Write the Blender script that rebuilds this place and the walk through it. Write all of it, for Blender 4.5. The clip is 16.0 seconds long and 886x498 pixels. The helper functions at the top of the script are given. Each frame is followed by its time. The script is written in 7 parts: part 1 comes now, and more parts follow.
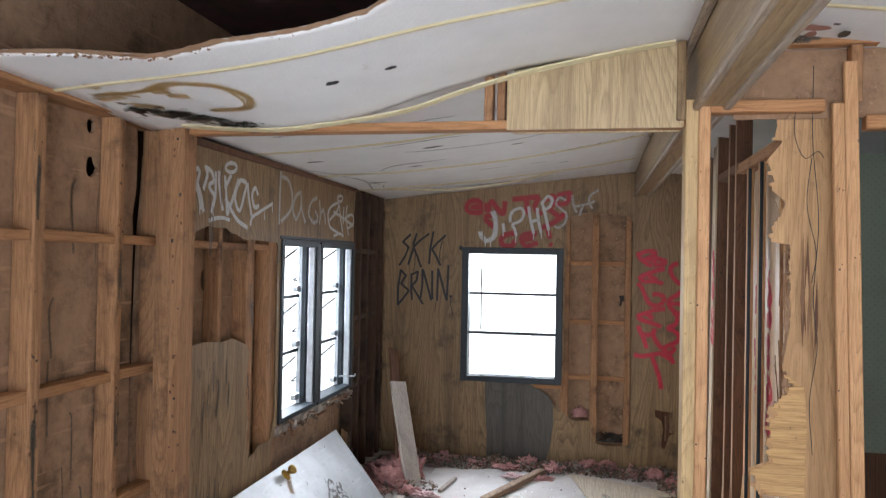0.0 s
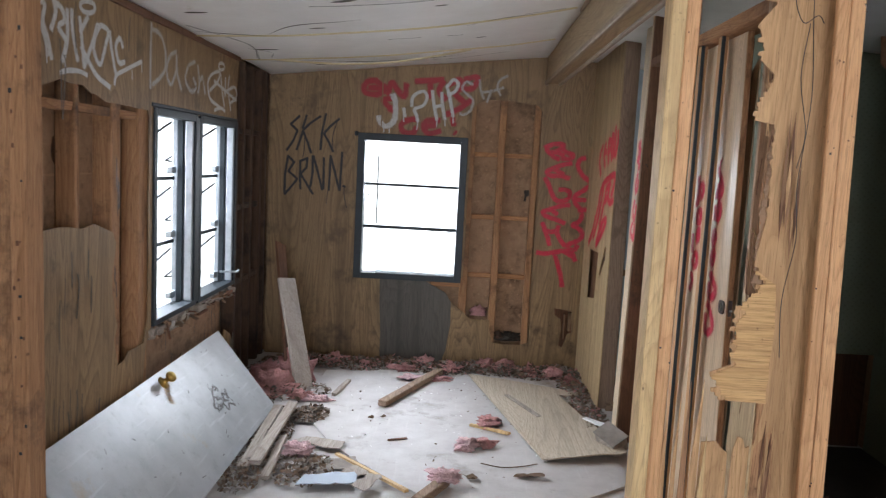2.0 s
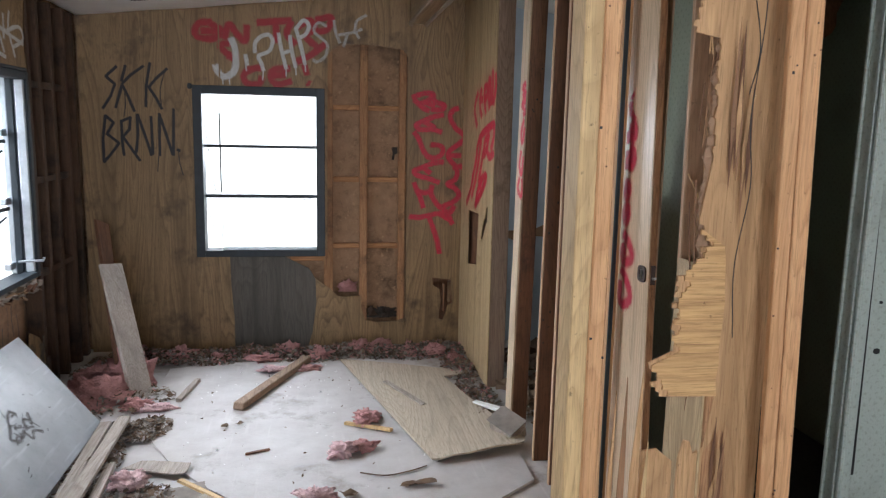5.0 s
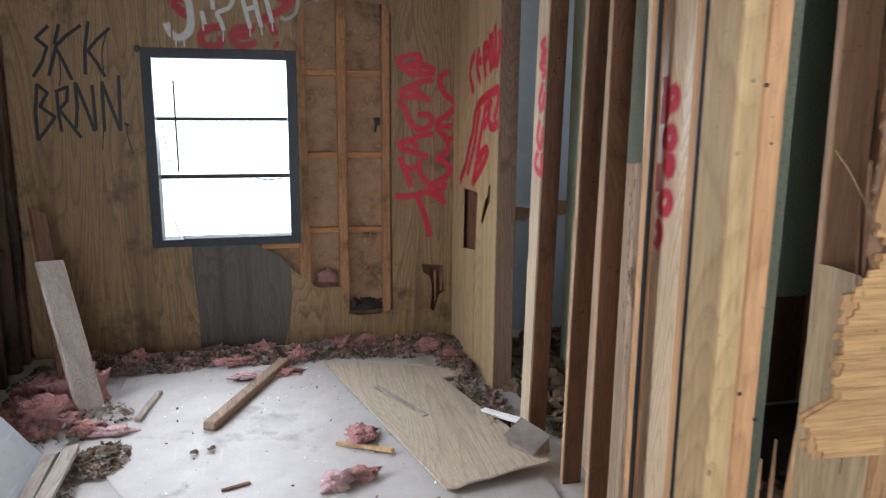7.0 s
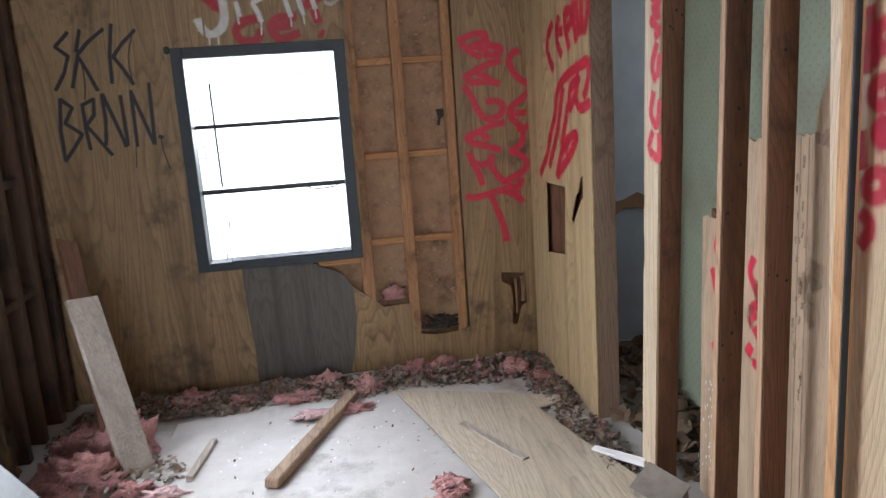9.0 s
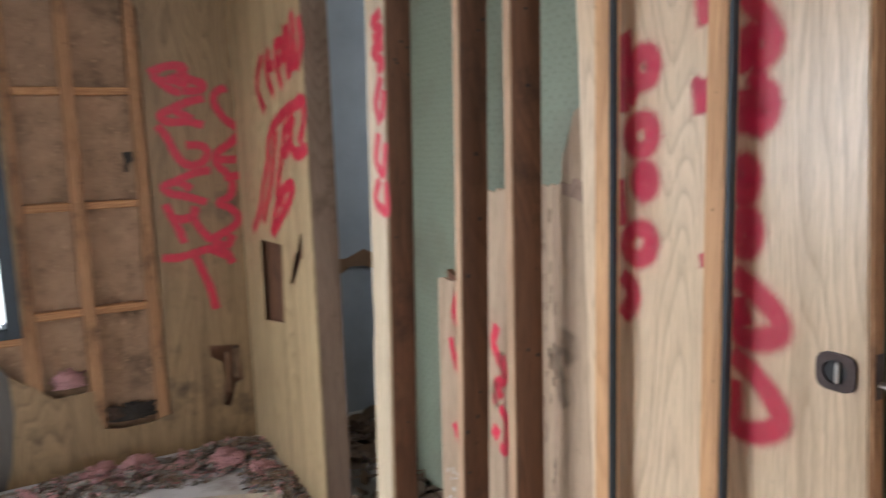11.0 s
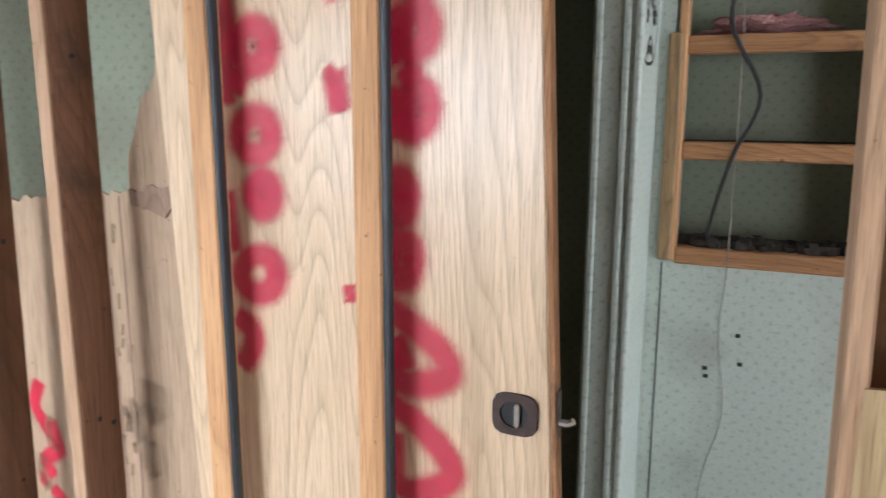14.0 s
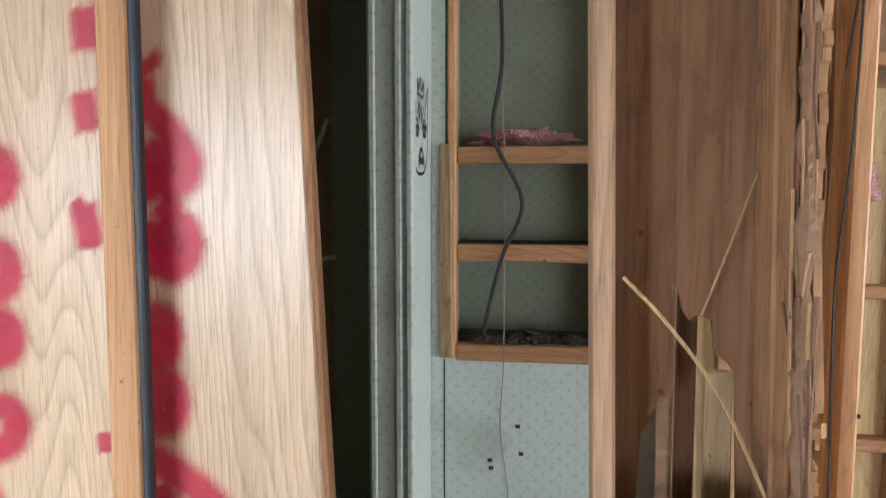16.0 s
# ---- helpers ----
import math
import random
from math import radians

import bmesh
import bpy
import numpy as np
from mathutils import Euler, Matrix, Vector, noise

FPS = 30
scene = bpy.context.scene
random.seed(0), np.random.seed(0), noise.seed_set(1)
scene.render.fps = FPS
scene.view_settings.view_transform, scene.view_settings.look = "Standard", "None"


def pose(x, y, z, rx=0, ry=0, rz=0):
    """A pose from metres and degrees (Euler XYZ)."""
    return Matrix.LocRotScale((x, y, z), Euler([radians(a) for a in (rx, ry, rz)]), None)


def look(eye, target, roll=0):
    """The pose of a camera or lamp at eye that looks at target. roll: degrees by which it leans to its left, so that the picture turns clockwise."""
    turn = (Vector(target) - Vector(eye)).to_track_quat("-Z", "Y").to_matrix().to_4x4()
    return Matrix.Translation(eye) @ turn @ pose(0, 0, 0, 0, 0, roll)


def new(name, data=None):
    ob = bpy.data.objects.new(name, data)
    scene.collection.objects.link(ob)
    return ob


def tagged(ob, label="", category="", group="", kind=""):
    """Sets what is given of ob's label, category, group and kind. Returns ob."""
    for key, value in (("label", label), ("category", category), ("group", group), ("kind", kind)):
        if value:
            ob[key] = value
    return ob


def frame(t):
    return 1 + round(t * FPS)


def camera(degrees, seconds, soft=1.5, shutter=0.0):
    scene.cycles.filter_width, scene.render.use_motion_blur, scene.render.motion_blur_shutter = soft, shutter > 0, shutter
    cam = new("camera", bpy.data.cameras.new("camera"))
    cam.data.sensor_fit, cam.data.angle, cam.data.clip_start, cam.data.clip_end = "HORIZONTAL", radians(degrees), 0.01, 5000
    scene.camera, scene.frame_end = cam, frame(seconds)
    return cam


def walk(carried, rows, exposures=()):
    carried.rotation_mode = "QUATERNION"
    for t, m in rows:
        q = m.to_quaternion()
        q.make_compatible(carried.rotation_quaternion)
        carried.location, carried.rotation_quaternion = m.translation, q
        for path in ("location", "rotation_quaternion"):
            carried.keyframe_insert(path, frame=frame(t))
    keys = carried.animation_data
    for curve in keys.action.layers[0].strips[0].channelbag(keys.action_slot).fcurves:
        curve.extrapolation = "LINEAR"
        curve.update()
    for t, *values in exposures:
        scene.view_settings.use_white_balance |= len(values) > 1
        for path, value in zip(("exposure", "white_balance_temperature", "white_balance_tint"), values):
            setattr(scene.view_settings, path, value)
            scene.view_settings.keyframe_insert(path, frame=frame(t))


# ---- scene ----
cam = camera(61.6, 16.0, soft=1.2, shutter=0.4)
PATH = [
    (0.0, (0.472, 0.508, 1.554), (0.084, 2.470, 1.581), 1.1),
    (0.5, (0.437, 0.637, 1.540), (0.091, 2.607, 1.516), 1.1),
    (1.0, (0.413, 0.793, 1.510), (0.165, 2.779, 1.484), 2.8),
    (1.5, (0.346, 0.853, 1.477), (0.219, 2.841, 1.299), 4.3),
    (2.0, (0.213, 0.934, 1.463), (0.183, 2.922, 1.234), 3.0),
    (2.5, (0.195, 0.986, 1.456), (0.300, 2.970, 1.221), 2.1),
    (3.0, (0.261, 1.136, 1.431), (0.487, 3.102, 1.140), -0.3),
    (3.5, (0.298, 1.202, 1.439), (0.545, 3.165, 1.151), -0.6),
    (3.7, (0.297, 1.212, 1.435), (0.512, 3.179, 1.145), -1.0),
    (5.8, (0.223, 1.807, 1.401), (0.644, 3.734, 1.074), 1.0),
    (6.0, (0.236, 1.850, 1.401), (0.661, 3.775, 1.069), 0.1),
    (6.5, (0.237, 1.925, 1.416), (0.658, 3.845, 1.061), -0.5),
    (7.0, (0.158, 2.107, 1.396), (0.584, 4.019, 1.005), 0.5),
    (7.5, (0.115, 2.180, 1.402), (0.470, 4.109, 1.025), -0.7),
    (8.0, (0.124, 2.346, 1.358), (0.351, 4.288, 0.949), -2.9),
    (8.2, (0.132, 2.425, 1.352), (0.327, 4.368, 0.927), -3.0),
    (10.3, (0.190, 2.883, 1.302), (0.744, 4.778, 0.980), -3.5),
    (10.5, (0.230, 2.917, 1.289), (0.826, 4.801, 0.975), -2.6),
    (11.0, (0.319, 3.064, 1.302), (1.293, 4.788, 1.015), -1.8),
    (11.5, (0.380, 3.143, 1.291), (1.656, 4.651, 0.981), 0.5),
    (12.0, (0.454, 3.156, 1.317), (1.870, 4.539, 1.033), -1.0),
    (12.5, (0.470, 3.169, 1.318), (1.990, 4.434, 1.019), -0.7),
    (13.0, (0.458, 3.207, 1.320), (2.016, 4.416, 0.984), -0.5),
    (13.5, (0.453, 3.293, 1.329), (2.102, 4.361, 0.956), -0.4),
    (14.0, (0.444, 3.363, 1.341), (2.235, 4.167, 0.956), 0.1),
    (14.5, (0.432, 3.373, 1.352), (2.300, 3.974, 0.966), 0.2),
    (15.0, (0.436, 3.358, 1.365), (2.366, 3.774, 1.042), 0.8),
    (15.5, (0.451, 3.343, 1.378), (2.412, 3.645, 1.125), 0.8),
    (16.0, (0.456, 3.336, 1.397), (2.428, 3.628, 1.229), 0.0),
]
EXPOSURES = [(0.0, -0.45), (3.5, -0.54), (6.5, -0.48), (8.0, -0.32), (10.5, -0.2), (12.0, 0.02), (12.5, 0.05), (13.2, 0.3), (16.0, 0.34)]
walk(cam, [(t, look(eye, target, roll)) for t, eye, target, roll in PATH], EXPOSURES)

# ---------------------------------------------------------------- light
world = bpy.data.worlds.new("overcast")
scene.world = world
world.use_nodes = True
wn = world.node_tree.nodes
sky = wn.new("ShaderNodeTexSky")
sky.sky_type, sky.sun_disc = "NISHITA", False
sky.sun_elevation, sky.sun_rotation = radians(50), radians(250)
world.node_tree.links.new(sky.outputs[0], wn["Background"].inputs[0])
wn["Background"].inputs[1].default_value = 0.12
sun = new("sun", bpy.data.lights.new("sun", "SUN"))
sun.data.energy, sun.data.angle, sun.data.color = 0.8, radians(15), (1, 0.97, 0.92)
sun.matrix_world = look((-6, -3, 9), (0, 0, 0))


def daylight(name, eye, target, w, h, watts, spread=180, color=(0.81, 0.88, 1.0)):
    d = bpy.data.lights.new(name, "AREA")
    d.shape, d.size, d.size_y, d.energy, d.color, d.spread = "RECTANGLE", w, h, watts, color, radians(spread)
    ob = new(name, d)
    ob.matrix_world = look(eye, target)
    return ob


daylight("daylight_side_window", (-1.72, 4.86, 1.55), (0.6, 4.0, 0.15), 1.3, 1.1, 105, 125)
daylight("daylight_end_window", (-0.13, 6.85, 1.62), (-0.13, 4.7, 0.0), 0.95, 1.1, 50, 130)
# the next four stand at assumed openings out of view, added to brighten the rooms
daylight("daylight_unseen_left", (-1.72, 0.35, 1.12), (1.2, 0.5, 1.3), 1.9, 1.3, 85)
daylight("daylight_unseen_right", (2.95, 0.5, 1.22), (-0.5, 0.6, 1.6), 1.7, 1.2, 62)
daylight("daylight_unseen_behind", (0.55, -1.95, 1.05), (0.1, 1.9, 2.35), 1.7, 1.7, 72, 105)
daylight("daylight_end_room", (2.95, 5.6, 1.7), (1.6, 5.9, 1.0), 0.8, 0.7, 5)

# ---------------------------------------------------------------- materials


def nodes_of(m):
    m.use_nodes = True
    t = m.node_tree
    return t, t.nodes["Principled BSDF"]


def add(t, kind, **values):
    n = t.nodes.new(kind)
    for k, v in values.items():
        n.inputs[k].default_value = v
    return n


def ramp(t, fac, stops):
    r = t.nodes.new("ShaderNodeValToRGB")
    while len(r.color_ramp.elements) < len(stops):
        r.color_ramp.elements.new(0.5)
    for e, (p, c) in zip(r.color_ramp.elements, stops):
        e.position, e.color = p, (*c, 1)
    t.links.new(fac, r.inputs[0])
    return r.outputs[0]


def coords(t, scale, spread=8.0):
    """Object coordinates, shifted by the object's own random number, then scaled."""
    tc = t.nodes.new("ShaderNodeTexCoord")
    oi = t.nodes.new("ShaderNodeObjectInfo")
    mu = t.nodes.new("ShaderNodeMath")
    mu.operation = "MULTIPLY"
    mu.inputs[1].default_value = spread
    t.links.new(oi.outputs["Random"], mu.inputs[0])
    ad = t.nodes.new("ShaderNodeVectorMath")
    ad.operation = "ADD"
    t.links.new(tc.outputs["Object"], ad.inputs[0])
    t.links.new(mu.outputs[0], ad.inputs[1])
    mp = t.nodes.new("ShaderNodeMapping")
    mp.inputs["Scale"].default_value = scale
    t.links.new(ad.outputs[0], mp.inputs["Vector"])
    return mp.outputs[0], ad.outputs[0]


def mix(t, a, b, fac, mode="MIX"):
    m = t.nodes.new("ShaderNodeMix")
    m.data_type, m.blend_type = "RGBA", mode
    for sock, v in ((m.inputs[0], fac), (m.inputs[6], a), (m.inputs[7], b)):
        if hasattr(v, "is_output"):
            t.links.new(v, sock)
        else:
            sock.default_value = v if not isinstance(v, tuple) else (*v, 1)
    return m.outputs[2]


def bump(t, p, height, strength, distance=0.004):
    b = add(t, "ShaderNodeBump", Strength=strength, Distance=distance)
    t.links.new(height, b.inputs["Height"])
    t.links.new(b.outputs[0], p.inputs["Normal"])


def wood(name, light, dark, axis="z", fine=150.0, rough=0.6, stain=(0.10, 0.055, 0.03), stain_at=0.62, bands=3.5, lines=48.0, knots=0.0, bumpy=0.4, band_mix=0.5, pores=0.55, specks=0.8):
    """Timber: fine streaks along an axis, cathedral growth lines, patches of stain and, where asked, small knots."""
    m = bpy.data.materials.new(name)
    t, p = nodes_of(m)
    k = {"x": (0.04, 1, 1), "y": (1, 0.04, 1), "z": (1, 1, 0.04)}[axis]
    k2 = tuple(0.11 if c < 1 else 1 for c in k)
    v, raw = coords(t, k)
    v2, _ = coords(t, k2)
    n1 = add(t, "ShaderNodeTexNoise", Scale=fine, Detail=5.0, Roughness=0.7)
    n2 = add(t, "ShaderNodeTexNoise", Scale=bands, Detail=2.5, Roughness=0.45, Distortion=0.5)
    n3 = add(t, "ShaderNodeTexNoise", Scale=3.1, Detail=9.0, Roughness=0.72)
    n4 = add(t, "ShaderNodeTexNoise", Scale=14.0, Detail=4.0, Roughness=0.6)
    t.links.new(v, n1.inputs["Vector"])
    t.links.new(v2, n2.inputs["Vector"])
    t.links.new(raw, n3.inputs["Vector"])
    t.links.new(v, n4.inputs["Vector"])
    ml = add(t, "ShaderNodeMath")
    ml.operation = "MULTIPLY"
    ml.inputs[1].default_value = lines
    w = add(t, "ShaderNodeMath")
    w.operation = "FRACT"
    t.links.new(n2.outputs[0], ml.inputs[0])
    t.links.new(ml.outputs[0], w.inputs[0])
    mid = tuple((a + b) / 2 for a, b in zip(light, dark))
    base = ramp(t, n1.outputs[0], [(0.34, tuple(c * 0.75 for c in dark)), (0.5, mid), (0.64, light)])
    band = ramp(t, w.outputs[0], [(0.0, tuple(c * 0.8 for c in dark)), (0.25, mid), (0.85, light), (1.0, tuple(c * 0.9 for c in mid))])
    col = mix(t, base, band, band_mix)
    col = mix(t, col, tuple(c * 0.7 for c in dark), ramp(t, n4.outputs[0], [(0.5, (0, 0, 0)), (0.72, (0.75, 0.75, 0.75))]))
    spots = ramp(t, n3.outputs[0], [(stain_at, (0, 0, 0)), (stain_at + 0.16, (1, 1, 1))])
    col = mix(t, col, stain, spots)
    if knots:
        vo = add(t, "ShaderNodeTexVoronoi", Scale=knots)
        t.links.new(raw, vo.inputs["Vector"])
        col = mix(t, col, tuple(c * 0.3 for c in dark), ramp(t, vo.outputs["Distance"], [(0.025, (0.85, 0.85, 0.85)), (0.06, (0, 0, 0))]))
    n5 = add(t, "ShaderNodeTexNoise", Scale=fine * 2.6, Detail=3.0, Roughness=0.6)
    n6 = add(t, "ShaderNodeTexNoise", Scale=62.0, Detail=4.0, Roughness=0.65)
    t.links.new(v, n5.inputs["Vector"])
    t.links.new(raw, n6.inputs["Vector"])
    col = mix(t, col, tuple(c * 0.5 for c in dark), ramp(t, n5.outputs[0], [(0.54, (0, 0, 0)), (0.68, (pores, pores, pores))]))
    col = mix(t, col, tuple(c * 0.3 for c in dark), ramp(t, n6.outputs[0], [(0.66, (0, 0, 0)), (0.73, (specks, specks, specks))]))
    t.links.new(col, p.inputs["Base Color"])
    p.inputs["Roughness"].default_value = rough
    bump(t, p, n1.outputs[0], bumpy, 0.002)
    return m


def plain(name, a, b, scale=12.0, rough=0.8, detail=6.0, metal=0.0, bumpy=0.3, stain=None, stain_at=0.6, fine=90.0, dist=0.004, scuffs=0.0):
    """A surface of two near tones with fine relief and, where given, stains."""
    m = bpy.data.materials.new(name)
    t, p = nodes_of(m)
    v, raw = coords(t, (1, 1, 1))
    n1 = add(t, "ShaderNodeTexNoise", Scale=scale, Detail=detail, Roughness=0.62)
    n2 = add(t, "ShaderNodeTexNoise", Scale=fine, Detail=3.0)
    n3 = add(t, "ShaderNodeTexNoise", Scale=2.3, Detail=8.0, Roughness=0.68)
    for n in (n1, n2, n3):
        t.links.new(v, n.inputs["Vector"])
    col = ramp(t, n1.outputs[0], [(0.3, a), (0.7, b)])
    if stain:
        col = mix(t, col, stain, ramp(t, n3.outputs[0], [(stain_at, (0, 0, 0)), (stain_at + 0.12, (1, 1, 1))]))
    if scuffs:
        n5 = add(t, "ShaderNodeTexNoise", Scale=14.0, Detail=10.0, Roughness=0.8)
        n6 = add(t, "ShaderNodeTexNoise", Scale=45.0, Detail=2.0)
        mp = t.nodes.new("ShaderNodeMapping")
        mp.inputs["Scale"].default_value, mp.inputs["Rotation"].default_value = (1, 0.08, 1), (0, 0, 0.5)
        t.links.new(v, mp.inputs["Vector"])
        t.links.new(v, n5.inputs["Vector"])
        t.links.new(mp.outputs[0], n6.inputs["Vector"])
        col = mix(t, col, tuple(c * 0.55 for c in b), ramp(t, n5.outputs[0], [(0.54, (0, 0, 0)), (0.72, (scuffs, scuffs, scuffs))]))
        col = mix(t, col, tuple(min(1, c * 1.25) for c in a), ramp(t, n6.outputs[0], [(0.62, (0, 0, 0)), (0.75, (scuffs, scuffs, scuffs))]))
    t.links.new(col, p.inputs["Base Color"])
    p.inputs["Roughness"].default_value, p.inputs["Metallic"].default_value = rough, metal
    bump(t, p, n2.outputs[0], bumpy, dist)
    return m


def wallpaper(name, ground, motif):
    """Pale green paper with a small sprig motif in a staggered repeat, dulled by dust."""
    m = bpy.data.materials.new(name)
    t, p = nodes_of(m)
    tc = t.nodes.new("ShaderNodeTexCoord")
    nd = add(t, "ShaderNodeTexNoise", Scale=90.0, Detail=1.0)
    t.links.new(tc.outputs["Object"], nd.inputs["Vector"])
    va = t.nodes.new("ShaderNodeVectorMath")
    va.operation = "MULTIPLY_ADD"
    va.inputs[1].default_value = (0.013, 0.013, 0.013)
    t.links.new(nd.outputs["Color"], va.inputs[0])
    t.links.new(tc.outputs["Object"], va.inputs[2])
    sx = t.nodes.new("ShaderNodeSeparateXYZ")
    t.links.new(va.outputs[0], sx.inputs[0])
    ac = t.nodes.new("ShaderNodeMath")
    t.links.new(sx.outputs[0], ac.inputs[0])
    t.links.new(sx.outputs[1], ac.inputs[1])
    cb = t.nodes.new("ShaderNodeCombineXYZ")
    t.links.new(ac.outputs[0], cb.inputs[0])
    t.links.new(sx.outputs[2], cb.inputs[1])
    mp = t.nodes.new("ShaderNodeMapping")
    mp.inputs["Rotation"].default_value, mp.inputs["Scale"].default_value = (0, 0, math.pi / 4), (1, 1, 1)
    t.links.new(cb.outputs[0], mp.inputs["Vector"])
    ve = add(t, "ShaderNodeTexVoronoi", Scale=36.0, Randomness=0.12)
    ve.voronoi_dimensions = "2D"
    t.links.new(mp.outputs[0], ve.inputs["Vector"])
    n1 = add(t, "ShaderNodeTexNoise", Scale=150.0, Detail=2.0)
    n2 = add(t, "ShaderNodeTexNoise", Scale=3.0, Detail=8.0)
    t.links.new(tc.outputs["Object"], n1.inputs["Vector"])
    t.links.new(tc.outputs["Object"], n2.inputs["Vector"])
    dots = ramp(t, ve.outputs["Distance"], [(0.10, (0.42, 0.42, 0.42)), (0.22, (0, 0, 0))])
    col = mix(t, ground, motif, dots)
    col = mix(t, col, tuple(c * 0.8 for c in ground), ramp(t, n1.outputs[0], [(0.5, (0, 0, 0)), (0.7, (0.7, 0.7, 0.7))]))
    col = mix(t, col, (0.16, 0.13, 0.09), ramp(t, n2.outputs[0], [(0.55, (0, 0, 0)), (0.8, (0.6, 0.6, 0.6))]))
    t.links.new(col, p.inputs["Base Color"])
    p.inputs["Roughness"].default_value = 0.55
    bump(t, p, n1.outputs[0], 0.15, 0.001)
    return m


def paint(name, color, thin=0.0, rough=0.5, grain=1.5, blur=0.04, speck=650.0, cover=1.0):
    """Sprayed paint: a ribbon that breaks into fine specks where its fade attribute falls off."""
    m = bpy.data.materials.new(name)
    t, p = nodes_of(m)
    at = t.nodes.new("ShaderNodeAttribute")
    at.attribute_name = "fade"
    tc = t.nodes.new("ShaderNodeTexCoord")
    n = add(t, "ShaderNodeTexNoise", Scale=speck, Detail=2.0)
    big = add(t, "ShaderNodeTexNoise", Scale=40.0, Detail=3.0)
    t.links.new(tc.outputs["Object"], n.inputs["Vector"])
    t.links.new(tc.outputs["Object"], big.inputs["Vector"])
    s = t.nodes.new("ShaderNodeMath")
    s.operation = "MULTIPLY_ADD"
    s.inputs[1].default_value, s.inputs[2].default_value = grain * 2, -grain - thin
    t.links.new(n.outputs[0], s.inputs[0])
    a = t.nodes.new("ShaderNodeMath")
    a.operation, a.use_clamp = "ADD", True
    t.links.new(at.outputs["Fac"], a.inputs[0])
    t.links.new(s.outputs[0], a.inputs[1])
    al = ramp(t, a.outputs[0], [(0.46 - blur, (0, 0, 0)), (0.46 + blur, (cover, cover, cover))])
    col = ramp(t, big.outputs[0], [(0.3, tuple(c * 0.78 for c in color)), (0.7, color)])
    t.links.new(col, p.inputs["Base Color"])
    t.links.new(al, p.inputs["Alpha"])
    p.inputs["Roughness"].default_value = rough
    return m


STUD = wood("stud_pine", (0.47, 0.255, 0.125), (0.30, 0.14, 0.06), "z", rough=0.8, stain=(0.07, 0.038, 0.022), stain_at=0.515, knots=9, bumpy=0.8, pores=0.7)
STUD_X = wood("stud_pine_across", (0.54, 0.28, 0.125), (0.36, 0.155, 0.058), "x", rough=0.75, stain_at=0.6, knots=9)
STUD_Y = wood("stud_pine_along", (0.46, 0.24, 0.11), (0.30, 0.13, 0.05), "y", rough=0.75, stain=(0.075, 0.04, 0.022), stain_at=0.55, knots=9)
FRESH = wood("fresh_pine", (0.66, 0.38, 0.185), (0.48, 0.235, 0.098), "z", rough=0.65, stain_at=0.68, knots=8)
GREYBROWN = wood("greyed_stud", (0.37, 0.25, 0.18), (0.26, 0.165, 0.115), "z", rough=0.8, stain_at=0.6)
DARK_ROT = wood("dark_rotten_stud", (0.105, 0.058, 0.034), (0.055, 0.03, 0.018), "z", rough=0.85, stain=(0.012, 0.009, 0.007), stain_at=0.5)
TIMBER = wood("old_timber", (0.36, 0.245, 0.165), (0.20, 0.125, 0.08), "y", rough=0.8)
BROWN = wood("brown_stud", (0.20, 0.092, 0.045), (0.12, 0.05, 0.025), "z", rough=0.75, stain=(0.04, 0.02, 0.012), stain_at=0.56)
CREAM = wood("pale_edge", (0.67, 0.47, 0.235), (0.51, 0.33, 0.145), "z", rough=0.6, stain_at=0.7)
TRIM = wood("greyed_trim", (0.40, 0.32, 0.24), (0.27, 0.20, 0.14), "y", rough=0.6, stain_at=0.66)
PANEL = wood("oak_panelling", (0.355, 0.228, 0.11), (0.20, 0.12, 0.055), "z", rough=0.58, bands=3.0, lines=34, stain=(0.06, 0.036, 0.02), stain_at=0.555, band_mix=0.68, pores=0.75)
PANEL_X = wood("oak_panelling_along_beam", (0.44, 0.32, 0.18), (0.29, 0.19, 0.10), "y", rough=0.45, bands=3.0, lines=40)
PANEL_UP = wood("oak_panelling_pale", (0.58, 0.435, 0.245), (0.37, 0.245, 0.12), "z", rough=0.5, bands=3.2, lines=52, stain_at=0.72)
STRIPW = wood("cream_panelling", (0.66, 0.54, 0.38), (0.50, 0.385, 0.25), "z", rough=0.5, bands=3.2, lines=40, stain_at=0.7)
DOORWOOD = wood("pale_oak_door", (0.74, 0.565, 0.385), (0.53, 0.37, 0.225), "z", rough=0.33, fine=210, bands=3.9, lines=62, stain_at=0.85, bumpy=0.1, band_mix=0.55, pores=0.5, specks=0.2)
NEAR_BLACK = plain("near_black", (0.05, 0.04, 0.032), (0.025, 0.02, 0.016), 60, 0.95, bumpy=1.0)
FIBRE = plain("fibreboard", (0.40, 0.245, 0.145), (0.25, 0.148, 0.085), 14, 0.88, detail=10.0, stain=(0.11, 0.065, 0.035), stain_at=0.55, scuffs=0.7, bumpy=0.6)
FIBRE_GREY = plain("greyed_fibreboard", (0.33, 0.20, 0.12), (0.24, 0.14, 0.08), 8, 0.85, stain=(0.09, 0.06, 0.04), stain_at=0.58)
PLYBACK = wood("plywood_back", (0.36, 0.195, 0.10), (0.21, 0.10, 0.05), "z", rough=0.75, bands=1.6, lines=12, stain=(0.13, 0.06, 0.03), stain_at=0.54, pores=0.35, band_mix=0.3, fine=90.0)
TORN = wood("torn_plywood", (0.60, 0.37, 0.185), (0.43, 0.235, 0.105), "z", rough=0.75, bands=3, lines=40, stain_at=0.62)
